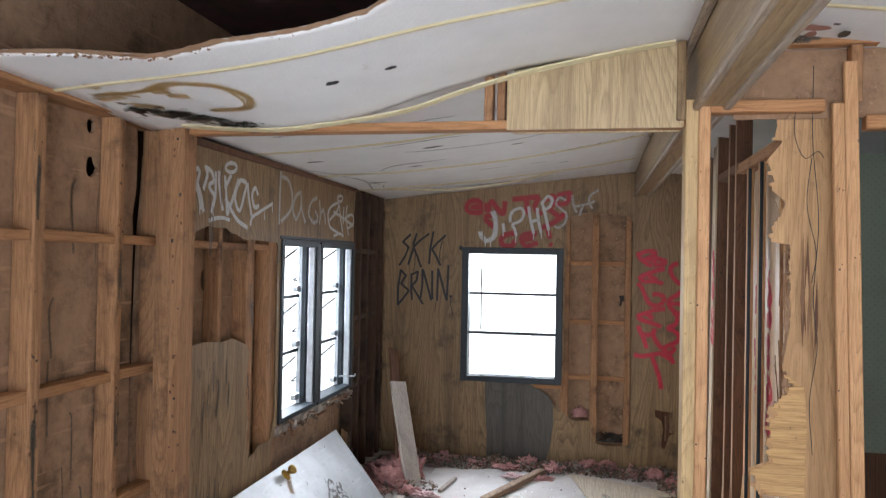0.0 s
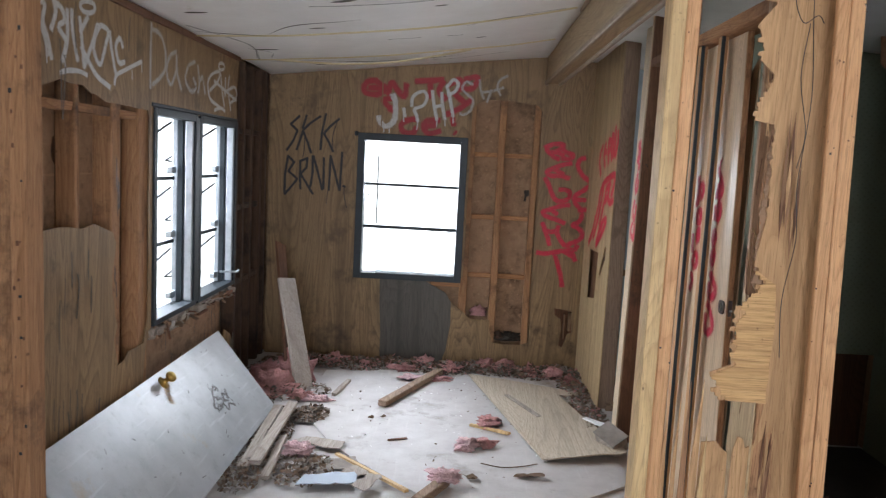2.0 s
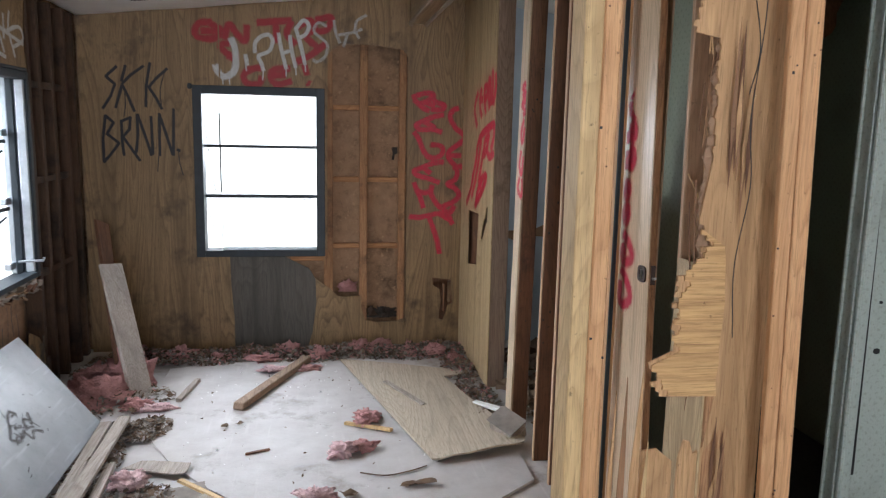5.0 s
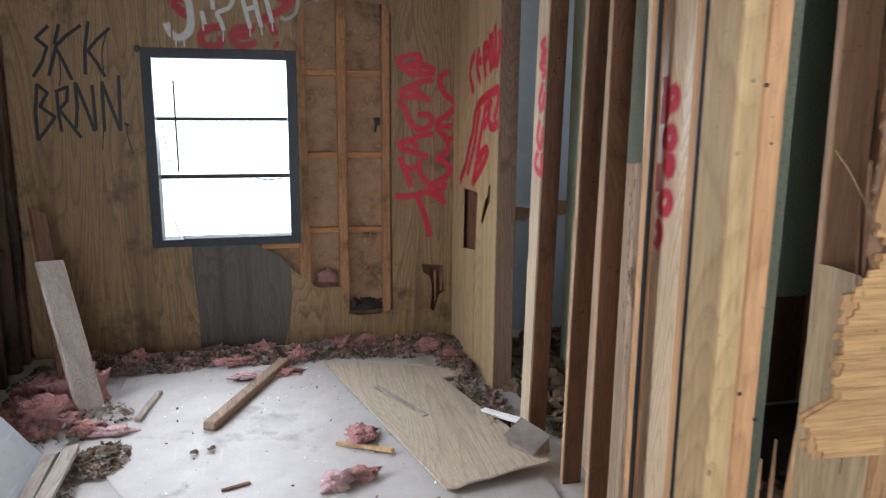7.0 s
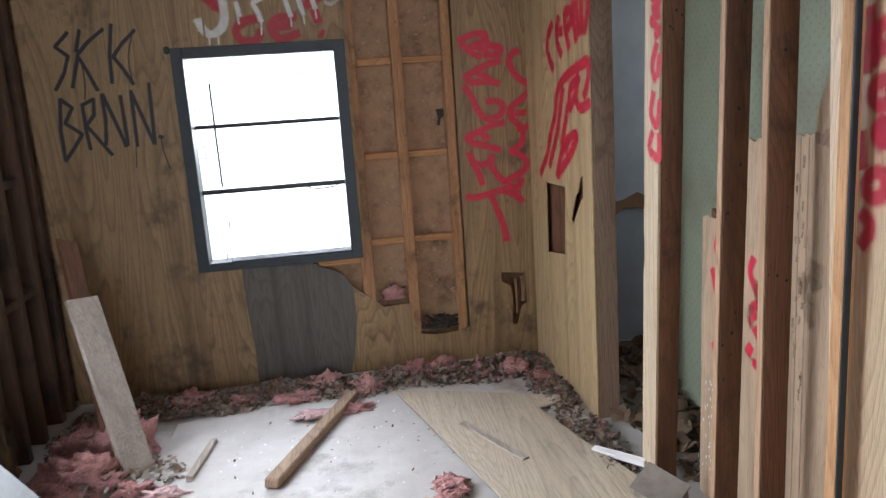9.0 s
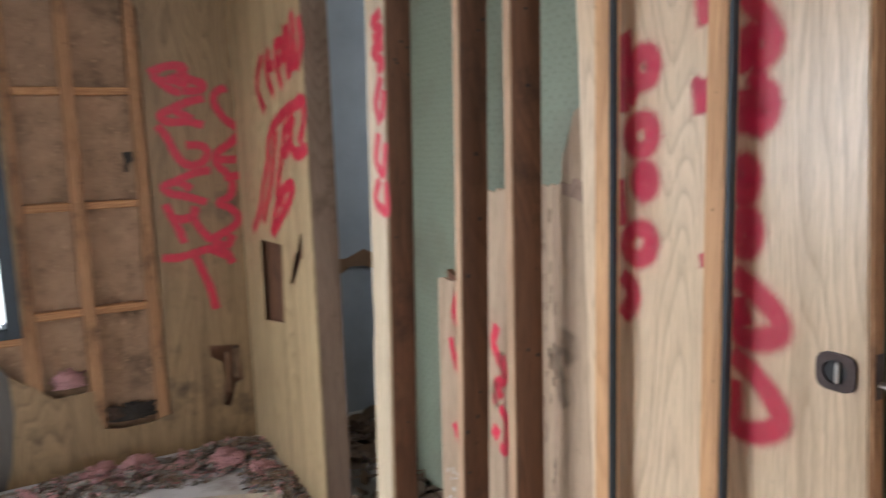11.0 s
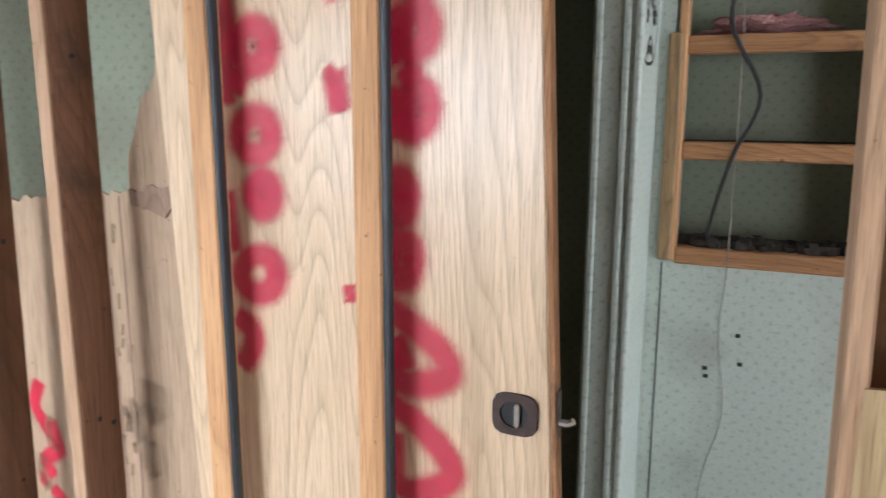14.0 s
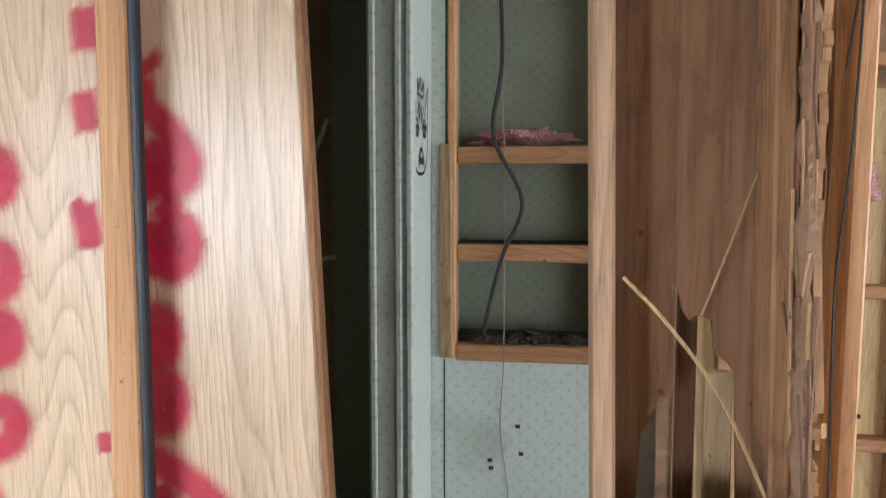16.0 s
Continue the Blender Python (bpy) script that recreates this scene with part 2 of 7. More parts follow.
PLY_X = wood("torn_core", (0.68, 0.43, 0.20), (0.48, 0.27, 0.11), "x", rough=0.85, fine=110.0, stain_at=0.6, bumpy=1.0, band_mix=0.12)
CARD = wood("tan_backing_board", (0.50, 0.36, 0.245), (0.38, 0.265, 0.17), "z", rough=0.85, bands=2.0, lines=16, stain_at=0.6, stain=(0.20, 0.13, 0.08))
CEIL = plain("ceiling_board", (0.90, 0.89, 0.87), (0.82, 0.81, 0.785), 5, 0.75, stain=(0.46, 0.40, 0.30), stain_at=0.65)
SEAM = plain("yellowed_tape", (0.74, 0.66, 0.42), (0.66, 0.56, 0.33), 20, 0.6)
BLUEWALL = plain("blue_white_plaster", (0.50, 0.57, 0.64), (0.40, 0.46, 0.53), 5, 0.7, stain=(0.28, 0.27, 0.25), stain_at=0.62)
EDGE = wood("tan_stud_edge", (0.53, 0.345, 0.215), (0.40, 0.24, 0.135), "z", rough=0.7, stain_at=0.66)
ATTIC = plain("attic_dark", (0.085, 0.030, 0.022), (0.02, 0.011, 0.009), 7, 0.8, stain=(0.16, 0.10, 0.09), stain_at=0.66)
FLOOR = plain("floor_sheet", (0.52, 0.495, 0.475), (0.41, 0.38, 0.36), 6, 0.62, stain=(0.25, 0.215, 0.185), stain_at=0.56, bumpy=0.2, scuffs=0.22)
# the green is set dark to dim the papered closet, hall and niche back
PAPER_DIM = wallpaper("dim_green_wallpaper", (0.255, 0.285, 0.205), (0.12, 0.135, 0.085))
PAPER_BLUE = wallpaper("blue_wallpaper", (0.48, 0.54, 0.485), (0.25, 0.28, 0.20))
FRAME = plain("dark_window_metal", (0.016, 0.026, 0.034), (0.009, 0.015, 0.02), 30, 0.5, metal=0.0, stain=(0.09, 0.085, 0.08), stain_at=0.68)
ALU = plain("aluminium", (0.62, 0.66, 0.70), (0.45, 0.49, 0.53), 25, 0.4, metal=0.8)
OUTER = plain("outer_skin", (0.6, 0.6, 0.58), (0.5, 0.5, 0.48), 10, 0.6)
GROUND = plain("dry_ground", (0.42, 0.39, 0.31), (0.33, 0.30, 0.22), 0.7, 0.95)

# ---------------------------------------------------------------- helpers for building


def box(bm, x0, x1, y0, y1, z0, z1, bevel=0.0, jitter=0.0, m=None):
    """A box with softened edges added to bm."""
    vs = bmesh.ops.create_cube(bm, size=1.0)["verts"]
    for v in vs:
        v.co = Vector((x0 + (v.co.x + 0.5) * (x1 - x0), y0 + (v.co.y + 0.5) * (y1 - y0), z0 + (v.co.z + 0.5) * (z1 - z0)))
        if jitter:
            v.co += Vector((random.uniform(-1, 1), random.uniform(-1, 1), random.uniform(-1, 1))) * jitter
        if m is not None:
            v.co = m @ v.co
    if bevel:
        edges = list({e for v in vs for e in v.link_edges})
        bmesh.ops.bevel(bm, geom=edges, offset=bevel, segments=1, affect="EDGES", clamp_overlap=True)
    return bm


def bx(*a, **k):
    return box(bmesh.new(), *a, **k)


def mesh_of(name, bm, material):
    bmesh.ops.recalc_face_normals(bm, faces=bm.faces)
    me = bpy.data.meshes.new(name)
    bm.to_mesh(me)
    bm.free()
    me.materials.append(material)
    return me


def thing(name, label, category, at=(0, 0, 0), group="", kind=""):
    ob = new(name)
    ob.empty_display_size = 0.1
    ob.location = at
    ob.matrix_basis = Matrix.Translation(at)
    return tagged(ob, label, category, group, kind)


def part(name, bm, material, parent, label=""):
    """Links a bmesh, given in world places, as one mesh under a thing or part."""
    base = Vector((0, 0, 0))
    o = parent
    while o is not None:
        base += o.location
        o = o.parent
    bmesh.ops.translate(bm, verts=bm.verts, vec=-base)
    ob = new(name, mesh_of(name, bm, material))
    ob.parent = parent
    return tagged(ob, label)


def solo(name, bm, material, label, category, at=(0, 0, 0), group="", kind=""):
    """A thing of one mesh, its origin at its base."""
    bmesh.ops.translate(bm, verts=bm.verts, vec=-Vector(at))
    ob = new(name, mesh_of(name, bm, material))
    ob.location = at
    return tagged(ob, label, category, group, kind)


def structure(name, bm, material, label="", category=""):
    return tagged(new(name, mesh_of(name, bm, material)), label, category, "", "structure")


def sheet(outline, holes, axis, a0, a1, edge=0.0, steps=0.0):
    """A board cut to an outline with holes, between a0 and a1 along an axis. The outline's points are the two other axes."""
    from mathutils.geometry import tessellate_polygon
    loops = [outline] + list(holes)
    flat = [p for lp in loops for p in lp]
    tris = tessellate_polygon([[Vector((p[0], p[1], 0)) for p in lp] for lp in loops])

    def place(p, a):
        return {"x": (a, p[0], p[1]), "y": (p[0], a, p[1]), "z": (p[0], p[1], a)}[axis]
    bm = bmesh.new()
    lo = [bm.verts.new(place(p, a0)) for p in flat]
    hi = [bm.verts.new(place(p, a1)) for p in flat]
    for t in tris:
        for vs in (lo, hi):
            try:
                bm.faces.new([vs[i] for i in t])
            except ValueError:
                pass
    i = 0
    for lp in loops:
        n = len(lp)
        for j in range(n):
            a, b = i + j, i + (j + 1) % n
            bm.faces.new((lo[a], lo[b], hi[b], hi[a]))
        i += n
    return bm


def rect(a0, a1, b0, b1):
    return [(a0, b0), (a1, b0), (a1, b1), (a0, b1)]


def ragged(p, q, n, amp, seed=1):
    """Points from p to q, thrown sideways: a torn edge. The last point is left out."""
    rnd = random.Random(seed)
    d = Vector((q[0] - p[0], q[1] - p[1]))
    s = Vector((-d.y, d.x)).normalized()
    pts = []
    for i in range(n):
        f = (i + (rnd.uniform(-0.35, 0.35) if i else 0)) / n
        pts.append(tuple(Vector(p) + d * f + s * (rnd.uniform(-amp, amp) if i else 0)))
    return pts


# ---------------------------------------------------------------- structure
LX, RX, FY, PY = -1.16, 1.15, 6.32, 3.03   # inner faces: side wall, inner wall, end wall, removed partition


def ceil_z(x, y):
    """The underside of the ceiling: two slopes that meet at the ridge beam, lower towards the end wall, with sagging boards."""
    f = min(max((y - 2.0) / 4.3, 0), 1)
    left = 2.06 - 0.03 * f
    ridge = 2.335 - 0.085 * f
    if x < 0.85:
        z = left + (ridge - left) * (x - LX) / (0.85 - LX)
    else:
        z = ridge - (x - 0.85) * 0.09
    return z


structure("ground", bx(-400, 400, -400, 400, -0.75, -0.6), GROUND, "dry bare ground round the trailer", "ground")
structure("floor", bx(LX - 0.1, 2.6, -1.7, FY + 0.1, -0.12, 0.0), FLOOR, "dusty grey worn floor sheet strewn with debris", "floor")
structure("roof", bx(LX - 0.3, 2.8, -1.85, FY + 0.3, 2.62, 2.68), ATTIC, "dark underside of the trailer roof", "roof")

# side wall: outer skin and the fibreboard behind the studs, with the double window's opening
WY0, WY1, WZ0, WZ1 = 4.27, 5.45, 0.66, 1.63

def blob(cx, cy, rx, ry, n, seed):
    rnd = random.Random(seed)
    return [(cx + rx * math.cos(a) * rnd.uniform(0.85, 1.12), cy + ry * math.sin(a) * rnd.uniform(0.85, 1.12)) for a in [2 * math.pi * i / n for i in range(n)]]


WALL_HOLES = [blob(2.81, 1.997, 0.022, 0.03, 12, 1), blob(2.82, 1.853, 0.032, 0.04, 12, 2),
              [(3.08, 2.03), (3.155, 2.03), (3.16, 1.97), (3.138, 1.93), (3.13, 1.8), (3.118, 1.7), (3.108, 1.6), (3.096, 1.2), (3.082, 0.6), (3.070, 0.6), (3.066, 1.2), (3.070, 1.6), (3.062, 1.7), (3.082, 1.8), (3.088, 1.95)],
              blob(3.6, 1.44, 0.018, 0.05, 10, 3), rect(-0.55, 1.25, 0.55, 1.95)]
wall_left = structure("wall_left", sheet(rect(-1.7, FY + 0.1, -0.1, 2.62), [rect(WY0, WY1 + 0.095, WZ0, WZ1)] + WALL_HOLES, "x", LX - 0.10, LX - 0.085), FIBRE, "brown fibreboard wall seen between bare studs", "wall")
# skin behind the open cracks, set far darker than the end wall's
structure("wall_left_skin", sheet(rect(-1.75, FY + 0.14, -0.1, 2.62), [rect(WY0, WY1 + 0.42, WZ0 - 0.06, WZ1), rect(-0.55, 1.25, 0.55, 1.95)], "x", LX - 0.19, LX - 0.15), ATTIC, "dark outer skin of the trailer", "wall")
# end wall with its window
EX0, EX1, EZ0, EZ1 = -0.51, 0.25, 0.61, 1.64
wall_end = structure("wall_end", sheet(rect(LX - 0.08, 2.56, -0.1, 2.62), [rect(EX0, EX1, EZ0, EZ1)], "y", FY + 0.07, FY + 0.095), FIBRE, "brown fibreboard end wall behind the panelling", "wall")
structure("wall_end_skin", sheet(rect(LX - 0.15, 2.7, -0.1, 2.62), [rect(EX0, EX1, EZ0, EZ1)], "y", FY + 0.097, FY + 0.14), OUTER, "outer metal skin of the trailer end", "wall")
structure("wall_right", sheet(rect(-1.75, FY + 0.1, -0.1, 2.62), [rect(5.2, 6.0, 1.2, 1.9), rect(-0.35, 1.35, 0.75, 1.9)], "x", 2.56, 2.66), FIBRE, "brown fibreboard far side wall", "wall")
structure("wall_front", sheet(rect(LX - 0.1, 2.6, -0.1, 2.62), [rect(-0.35, 1.45, 0.1, 2.0)], "y", -1.75, -1.7), FIBRE, "brown fibreboard wall behind the walk", "wall")


def board_ceiling(name, x0, x1, y0, y1, material, label, sag=0.0, edge=None, drop=None):
    """A ceiling field as a thin sagging sheet."""
    bm = bmesh.new()
    nx, ny = 28, max(6, int((y1 - y0) * 14))
    rows = []
    for j in range(ny + 1):
        row = []
        for i in range(nx + 1):
            u, v = i / nx, j / ny
            x = x0 + (x1 - x0) * u
            ya = edge(x) if edge else y0
            y = ya + (y1 - ya) * v
            z = ceil_z(x, y) - sag * math.sin(math.pi * u) * math.sin(math.pi * v)
            z -= 0.006 * noise.noise((x * 3, y * 3, 0.3))
            if drop:
                z -= drop(x, y)
            row.append((x, y, z))
        rows.append(row)
    lo = [[bm.verts.new(p) for p in r] for r in rows]
    hi = [[bm.verts.new((p[0], p[1], p[2] + 0.012)) for p in r] for r in rows]
    for j in range(ny):
        for i in range(nx):
            bm.faces.new((lo[j][i], lo[j][i + 1], lo[j + 1][i + 1], lo[j + 1][i]))
            bm.faces.new((hi[j][i], hi[j + 1][i], hi[j + 1][i + 1], hi[j][i + 1]))
    for j in range(ny):
        for i in (0, nx):
            bm.faces.new((lo[j][i], lo[j + 1][i], hi[j + 1][i], hi[j][i]))
    for i in range(nx):
        for j in (0, ny):
            bm.faces.new((lo[j][i], lo[j][i + 1], hi[j][i + 1], hi[j][i]))
    for f in bm.faces:
        f.smooth = True
    return structure(name, bm, material, label, "ceiling")


def near_edge(x):
    return 2.36 - 0.55 * max(0, -0.75 - x) - max(0, x + 0.1) * 0.9 + 0.022 * noise.noise((x * 5, 0, 0)) + 0.005 * noise.noise((x * 31, 0, 0))


def near_drop(x, y):
    """The loose edge of the board hangs at the removed partition."""
    f = max(0, (y - 2.2) / 0.86)
    return 0.10 * f * math.exp(-((x + 0.5) / 0.45) ** 2) + 0.02 * f


board_ceiling("ceiling_far", LX, 0.80, PY + 0.03, FY + 0.02, CEIL, "sagging stained white ceiling boards", 0.05)
board_ceiling("ceiling_near", LX, 0.80, 1.2, PY + 0.02, CEIL, "sagging white ceiling boards torn open at one edge", 0.0, near_edge, near_drop)
board_ceiling("ceiling_front", LX, 0.80, -1.7, 0.7, CEIL, "white ceiling boards")
board_ceiling("ceiling_right", 0.92, 2.56, -1.7, FY + 0.02, CEIL, "white ceiling boards with a torn hole", 0.02)

# ridge beam, boxed in panelling, with its corner trims
beam = tagged(thing("ridge_beam", "boxed ridge beam faced with oak panelling and grey edge trims", "beam", (0.855, 2.3, 2.05)), kind="structure")
part("beam_casing", bx(0.805, 0.90, -1.7, FY, 2.065, 2.42, 0.004), PANEL_X, beam)
for x in (0.805, 0.90):
    part("corner_trim", bx(x - 0.012, x + 0.012, -1.7, FY - 0.002, 2.052, 2.082, 0.005), TRIM, beam, "greyed wooden corner trim")
part("cove_trim", bx(0.777, 0.8045, -1.7, FY, 2.27, 2.30, 0.006), TRIM, beam)

# end wall panelling: sheets with a stripped bay that shows studs and fibreboard
end_cut = [(-0.02, 0.63), (0.02, 0.60), (0.20, 0.46), (0.30, 0.385), (0.36, 0.33), (0.44, 0.335), (0.50, 0.335), (0.505, 0.25), (0.53, 0.17), (0.60, 0.155), (0.72, 0.16), (0.795, 0.18),
           (0.79, 1.0), (0.792, 1.86), (0.76, 1.905), (0.60, 1.925), (0.40, 1.93), (0.33, 1.90), (0.292, 1.86), (0.288, 1.2), (0.286, 0.64)]
panel_end = structure("wall_end_panelling", sheet([(LX, -0.02), (1.17, -0.02), (1.17, 2.29), (0.85, 2.30), (LX, 2.06)],
                      [end_cut,
                       rect(EX0, EX1, EZ0 + 0.03, EZ1), [(1.018, 0.172), (1.046, 0.16), (1.06, 0.2), (1.075, 0.26), (1.108, 0.275), (1.10, 0.36), (1.10, 0.435), (0.972, 0.45), (0.975, 0.40), (1.02, 0.37), (1.03, 0.30)]], "y", FY, FY + 0.005),
                      PANEL, "dark grained oak panelling, torn open beside the window", "wall")
wall_end_studs = tagged(thing("wall_end_studs", "bare pine studs and noggings in the end wall", "wall framing", (0.5, FY + 0.03, 0)), kind="structure")
for x0, x1 in ((0.262, 0.322), (0.49, 0.54), (0.74, 0.785)):
    part("stud", bx(x0, x1, FY + 0.008, FY + 0.068, 0.02, 2.2, 0.003, 0.002), STUD, wall_end_studs)
for z in (0.645, 1.075, 1.525):
    for x0, x1 in ((0.322, 0.49), (0.54, 0.74)):
        part("nogging", bx(x0 + 0.001, x1 - 0.001, FY + 0.022, FY + 0.066, z, z + 0.032, 0.003, 0.002), STUD_X, wall_end_studs)
part("torn_gap", sheet([(0.70, 1.22), (0.715, 1.215), (0.72, 1.25), (0.738, 1.262), (0.735, 1.30), (0.698, 1.297), (0.706, 1.26)], [], "y", FY + 0.066, FY + 0.069), NEAR_BLACK, wall_end_studs, "small dark tear in the fibreboard")
part("nogging", bx(0.05, 0.262, FY + 0.012, FY + 0.066, 0.565, 0.60, 0.003, 0.002), STUD_X, wall_end_studs)

# side wall: bare studs in the near bay, panelling with torn edges beyond the removed partition
side_studs = tagged(thing("wall_left_studs", "bare pine studs with short noggings along the side wall", "wall framing", (LX - 0.04, 3, 0)), kind="structure")
# corner studs beyond the window take a much darker wood than the rest
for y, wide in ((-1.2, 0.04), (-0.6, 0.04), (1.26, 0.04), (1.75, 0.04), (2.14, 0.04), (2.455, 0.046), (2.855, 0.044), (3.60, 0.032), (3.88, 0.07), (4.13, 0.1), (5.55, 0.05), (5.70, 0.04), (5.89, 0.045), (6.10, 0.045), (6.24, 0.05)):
    part("stud", bx(LX - 0.083, LX - 0.006, y, y + wide, 0.0, 2.035, 0.004, 0.003), DARK_ROT if y > 5.5 else STUD, side_studs)
part("corner_stud", bx(LX - 0.083, -1.1355, 3.116, 3.15, 0.0, 2.03, 0.003, 0.002), STUD, side_studs)
part("corner_stud", bx(-1.135, -1.0605, PY + 0.015, PY + 0.08, 0.0, 2.03, 0.004, 0.002), STUD, side_studs)
part("corner_stud", bx(-1.06, -1.012, PY - 0.002, PY + 0.085, 0.0, 2.03, 0.004, 0.002), STUD, side_studs)
for z0, ys in ((1.585, ((2.18, 2.455), (2.501, 2.855), (2.899, 3.115))), (1.10, ((2.18, 2.455), (2.501, 2.855), (2.899, 3.115))), (0.645, ((2.18, 2.455), (2.501, 2.855), (2.899, 3.115))),
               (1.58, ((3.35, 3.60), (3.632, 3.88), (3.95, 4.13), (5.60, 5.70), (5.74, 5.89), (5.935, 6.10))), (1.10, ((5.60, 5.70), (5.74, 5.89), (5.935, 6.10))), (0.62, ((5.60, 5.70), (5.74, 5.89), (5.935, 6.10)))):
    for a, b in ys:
        part("nogging", bx(LX - 0.07, LX - 0.012, a + 0.001, b - 0.001, z0, z0 + 0.035, 0.003, 0.003), DARK_ROT if a > 5.5 else STUD_Y, side_studs)
part("top_plate", bx(LX - 0.085, LX + 0.02, -1.7, 3.15, 2.035, 2.075, 0.003), STUD_Y, side_studs)
side_out = ([(3.152, 0.0)] + ragged((4.14, 0.0), (4.14, 0.52), 4, 0.02, 3) + ragged((4.2, 0.60), (4.26, 0.645), 3, 0.02, 4) + [(4.26, 1.64), (5.5, 1.64)]
            + ragged((5.52, 1.62), (5.5, 1.86), 4, 0.015, 5) + [(5.53, 2.03), (3.152, 2.05)])
side_hole = (ragged((3.2, 1.19), (3.87, 1.15), 9, 0.012, 7) + ragged((3.87, 1.12), (3.90, 0.60), 9, 0.03, 8) + ragged((3.92, 0.56), (4.2, 0.62), 5, 0.02, 9) + [(4.215, 0.7), (4.218, 1.1), (4.216, 1.6)]
             + ragged((4.2, 1.625), (3.75, 1.635), 6, 0.008, 11) + ragged((3.74, 1.65), (3.5, 1.69), 5, 0.012, 12) + ragged((3.48, 1.68), (3.2, 1.62), 5, 0.012, 13))
structure("wall_left_panelling", sheet(side_out, [side_hole], "x", LX, LX + 0.005), PANEL, "torn oak panelling tagged with pale spray paint", "wall")
structure("wall_left_panelling_low", sheet(ragged((4.16, 0.0), (5.62, 0.0), 2, 0.0, 1) + ragged((5.6, 0.02), (5.5, 0.3), 5, 0.05, 21) + ragged((5.45, 0.34), (4.2, 0.38), 14, 0.07, 22), [], "x", LX, LX + 0.005), PANEL, "rotted stump of panelling under the window", "wall")

# removed partition: top plate, upper panel, posts and the torn plywood
partition = tagged(thing("partition_frame", "remains of a removed partition: pine plate, posts and header", "wall framing", (0.8, PY + 0.04, 0)), kind="structure")
part("top_plate", bx(-1.011, 0.771, PY + 0.02, PY + 0.085, 2.005, 2.035, 0.003, 0.002), STUD_X, partition)
part("upper_stud", bx(0.105, 0.135, PY + 0.02, PY + 0.08, 2.036, 2.2, 0.003), STUD, partition)
part("upper_stud", bx(0.15, 0.178, PY + 0.02, PY + 0.08, 2.036, 2.21, 0.003), STUD, partition)
part("upper_panel", sheet([(0.185, 2.0), (0.765, 2.0), (0.765, 2.315), (0.185, 2.185)], [], "y", PY + 0.008, PY + 0.016), PANEL_UP, partition, "pale oak panelling board over the removed partition")
part("upper_panel", sheet([(0.2, 2.0), (0.765, 2.0), (0.765, 2.33), (0.2, 2.24)], [], "y", PY + 0.088, PY + 0.094), PANEL_UP, partition)
part("panel_trim", bx(0.742, 0.772, PY - 0.004, PY + 0.008, 2.02, 2.31, 0.004), PANEL, partition)
part("post_facing", bx(0.772, 0.812, PY, PY + 0.085, 0.0, 2.09, 0.003), CREAM, partition, "pale yellow edge of a panelled post")
part("post", bx(0.8125, 0.850, PY, PY + 0.085, 0.0, 2.095, 0.004, 0.001), FRESH, partition)
part("header", bx(0.8505, 1.195, PY + 0.004, PY + 0.07, 2.045, 2.085, 0.004, 0.002), STUD_X, partition)
part("upper_board", bx(0.93, 2.54, PY + 0.055, PY + 0.065, 2.031, 2.254), FIBRE, partition)
part("top_plate", bx(0.93, 2.56, PY + 0.0, PY + 0.054, 2.255, 2.295, 0.004, 0.002), STUD_X, partition)
POST_LEAN = Matrix(((1, 0, -0.026, 0.034), (0, 1, 0, 0), (0, 0, 1, 0), (0, 0, 0, 1)))
part("post", bx(1.234, 1.268, PY, PY + 0.02, 0.0, 2.07, 0.003, 0.001, POST_LEAN), FRESH, partition)
part("post", bx(1.2685, 1.308, PY - 0.004, PY + 0.02, 0.0, 2.20, 0.003, 0.001, POST_LEAN), FRESH, partition)
part("upper_stud", bx(1.268, 1.302, PY + 0.002, PY + 0.052, 2.072, 2.254, 0.003), STUD, partition)
part("header", bx(1.313, 2.56, PY, PY + 0.052, 1.985, 2.03, 0.004, 0.002), STUD_X, partition)
def splintered(corners, amp, seed):
    """A torn edge through the corners, broken into blunt steps along the grain."""
    rnd = random.Random(seed)
    pts = []
    for (x0, z0), (x1, z1) in zip(corners, corners[1:]):
        n = max(2, int(abs(z1 - z0) / 0.012))
        for i in range(n):
            x = x0 + (x1 - x0) * i / n + rnd.uniform(-amp, amp)
            za, zb = z0 + (z1 - z0) * i / n, z0 + (z1 - z0) * (i + 0.82) / n
            pts += [(x, za), (x + rnd.uniform(-0.003, 0.003), zb)]
    return pts


torn = ([(1.30, 0.0), (1.272, 2.09)] + splintered([(1.08, 2.09), (1.075, 2.045), (1.062, 1.975), (1.098, 1.955)], 0.006, 31) + splintered([(1.05, 1.90), (1.052, 1.80)], 0.011, 32) + splintered([(1.095, 1.765), (1.05, 1.67), (1.06, 1.63)], 0.011, 33)
        + splintered([(1.112, 1.622), (1.118, 1.36)], 0.004, 34) + splintered([(1.094, 1.22), (1.12, 1.17), (1.066, 1.09), (1.05, 1.0), (1.052, 0.91)], 0.014, 35) + splintered([(1.0, 0.885), (1.01, 0.85), (1.035, 0.80)], 0.013, 36)
        + [(1.165, 0.797), (1.161, 0.762), (1.146, 0.67), (1.122, 0.655), (1.113, 0.686), (1.098, 0.69), (1.086, 0.645), (1.083, 0.47), (1.074, 0.468), (1.07, 0.64), (1.056, 0.65), (1.03, 0.673), (0.99, 0.668), (0.985, 0.3), (0.98, 0.0)])
part("torn_plywood", sheet(torn, [], "y", PY + 0.083, PY + 0.09), TORN, partition, "torn tan plywood with a splintered edge")

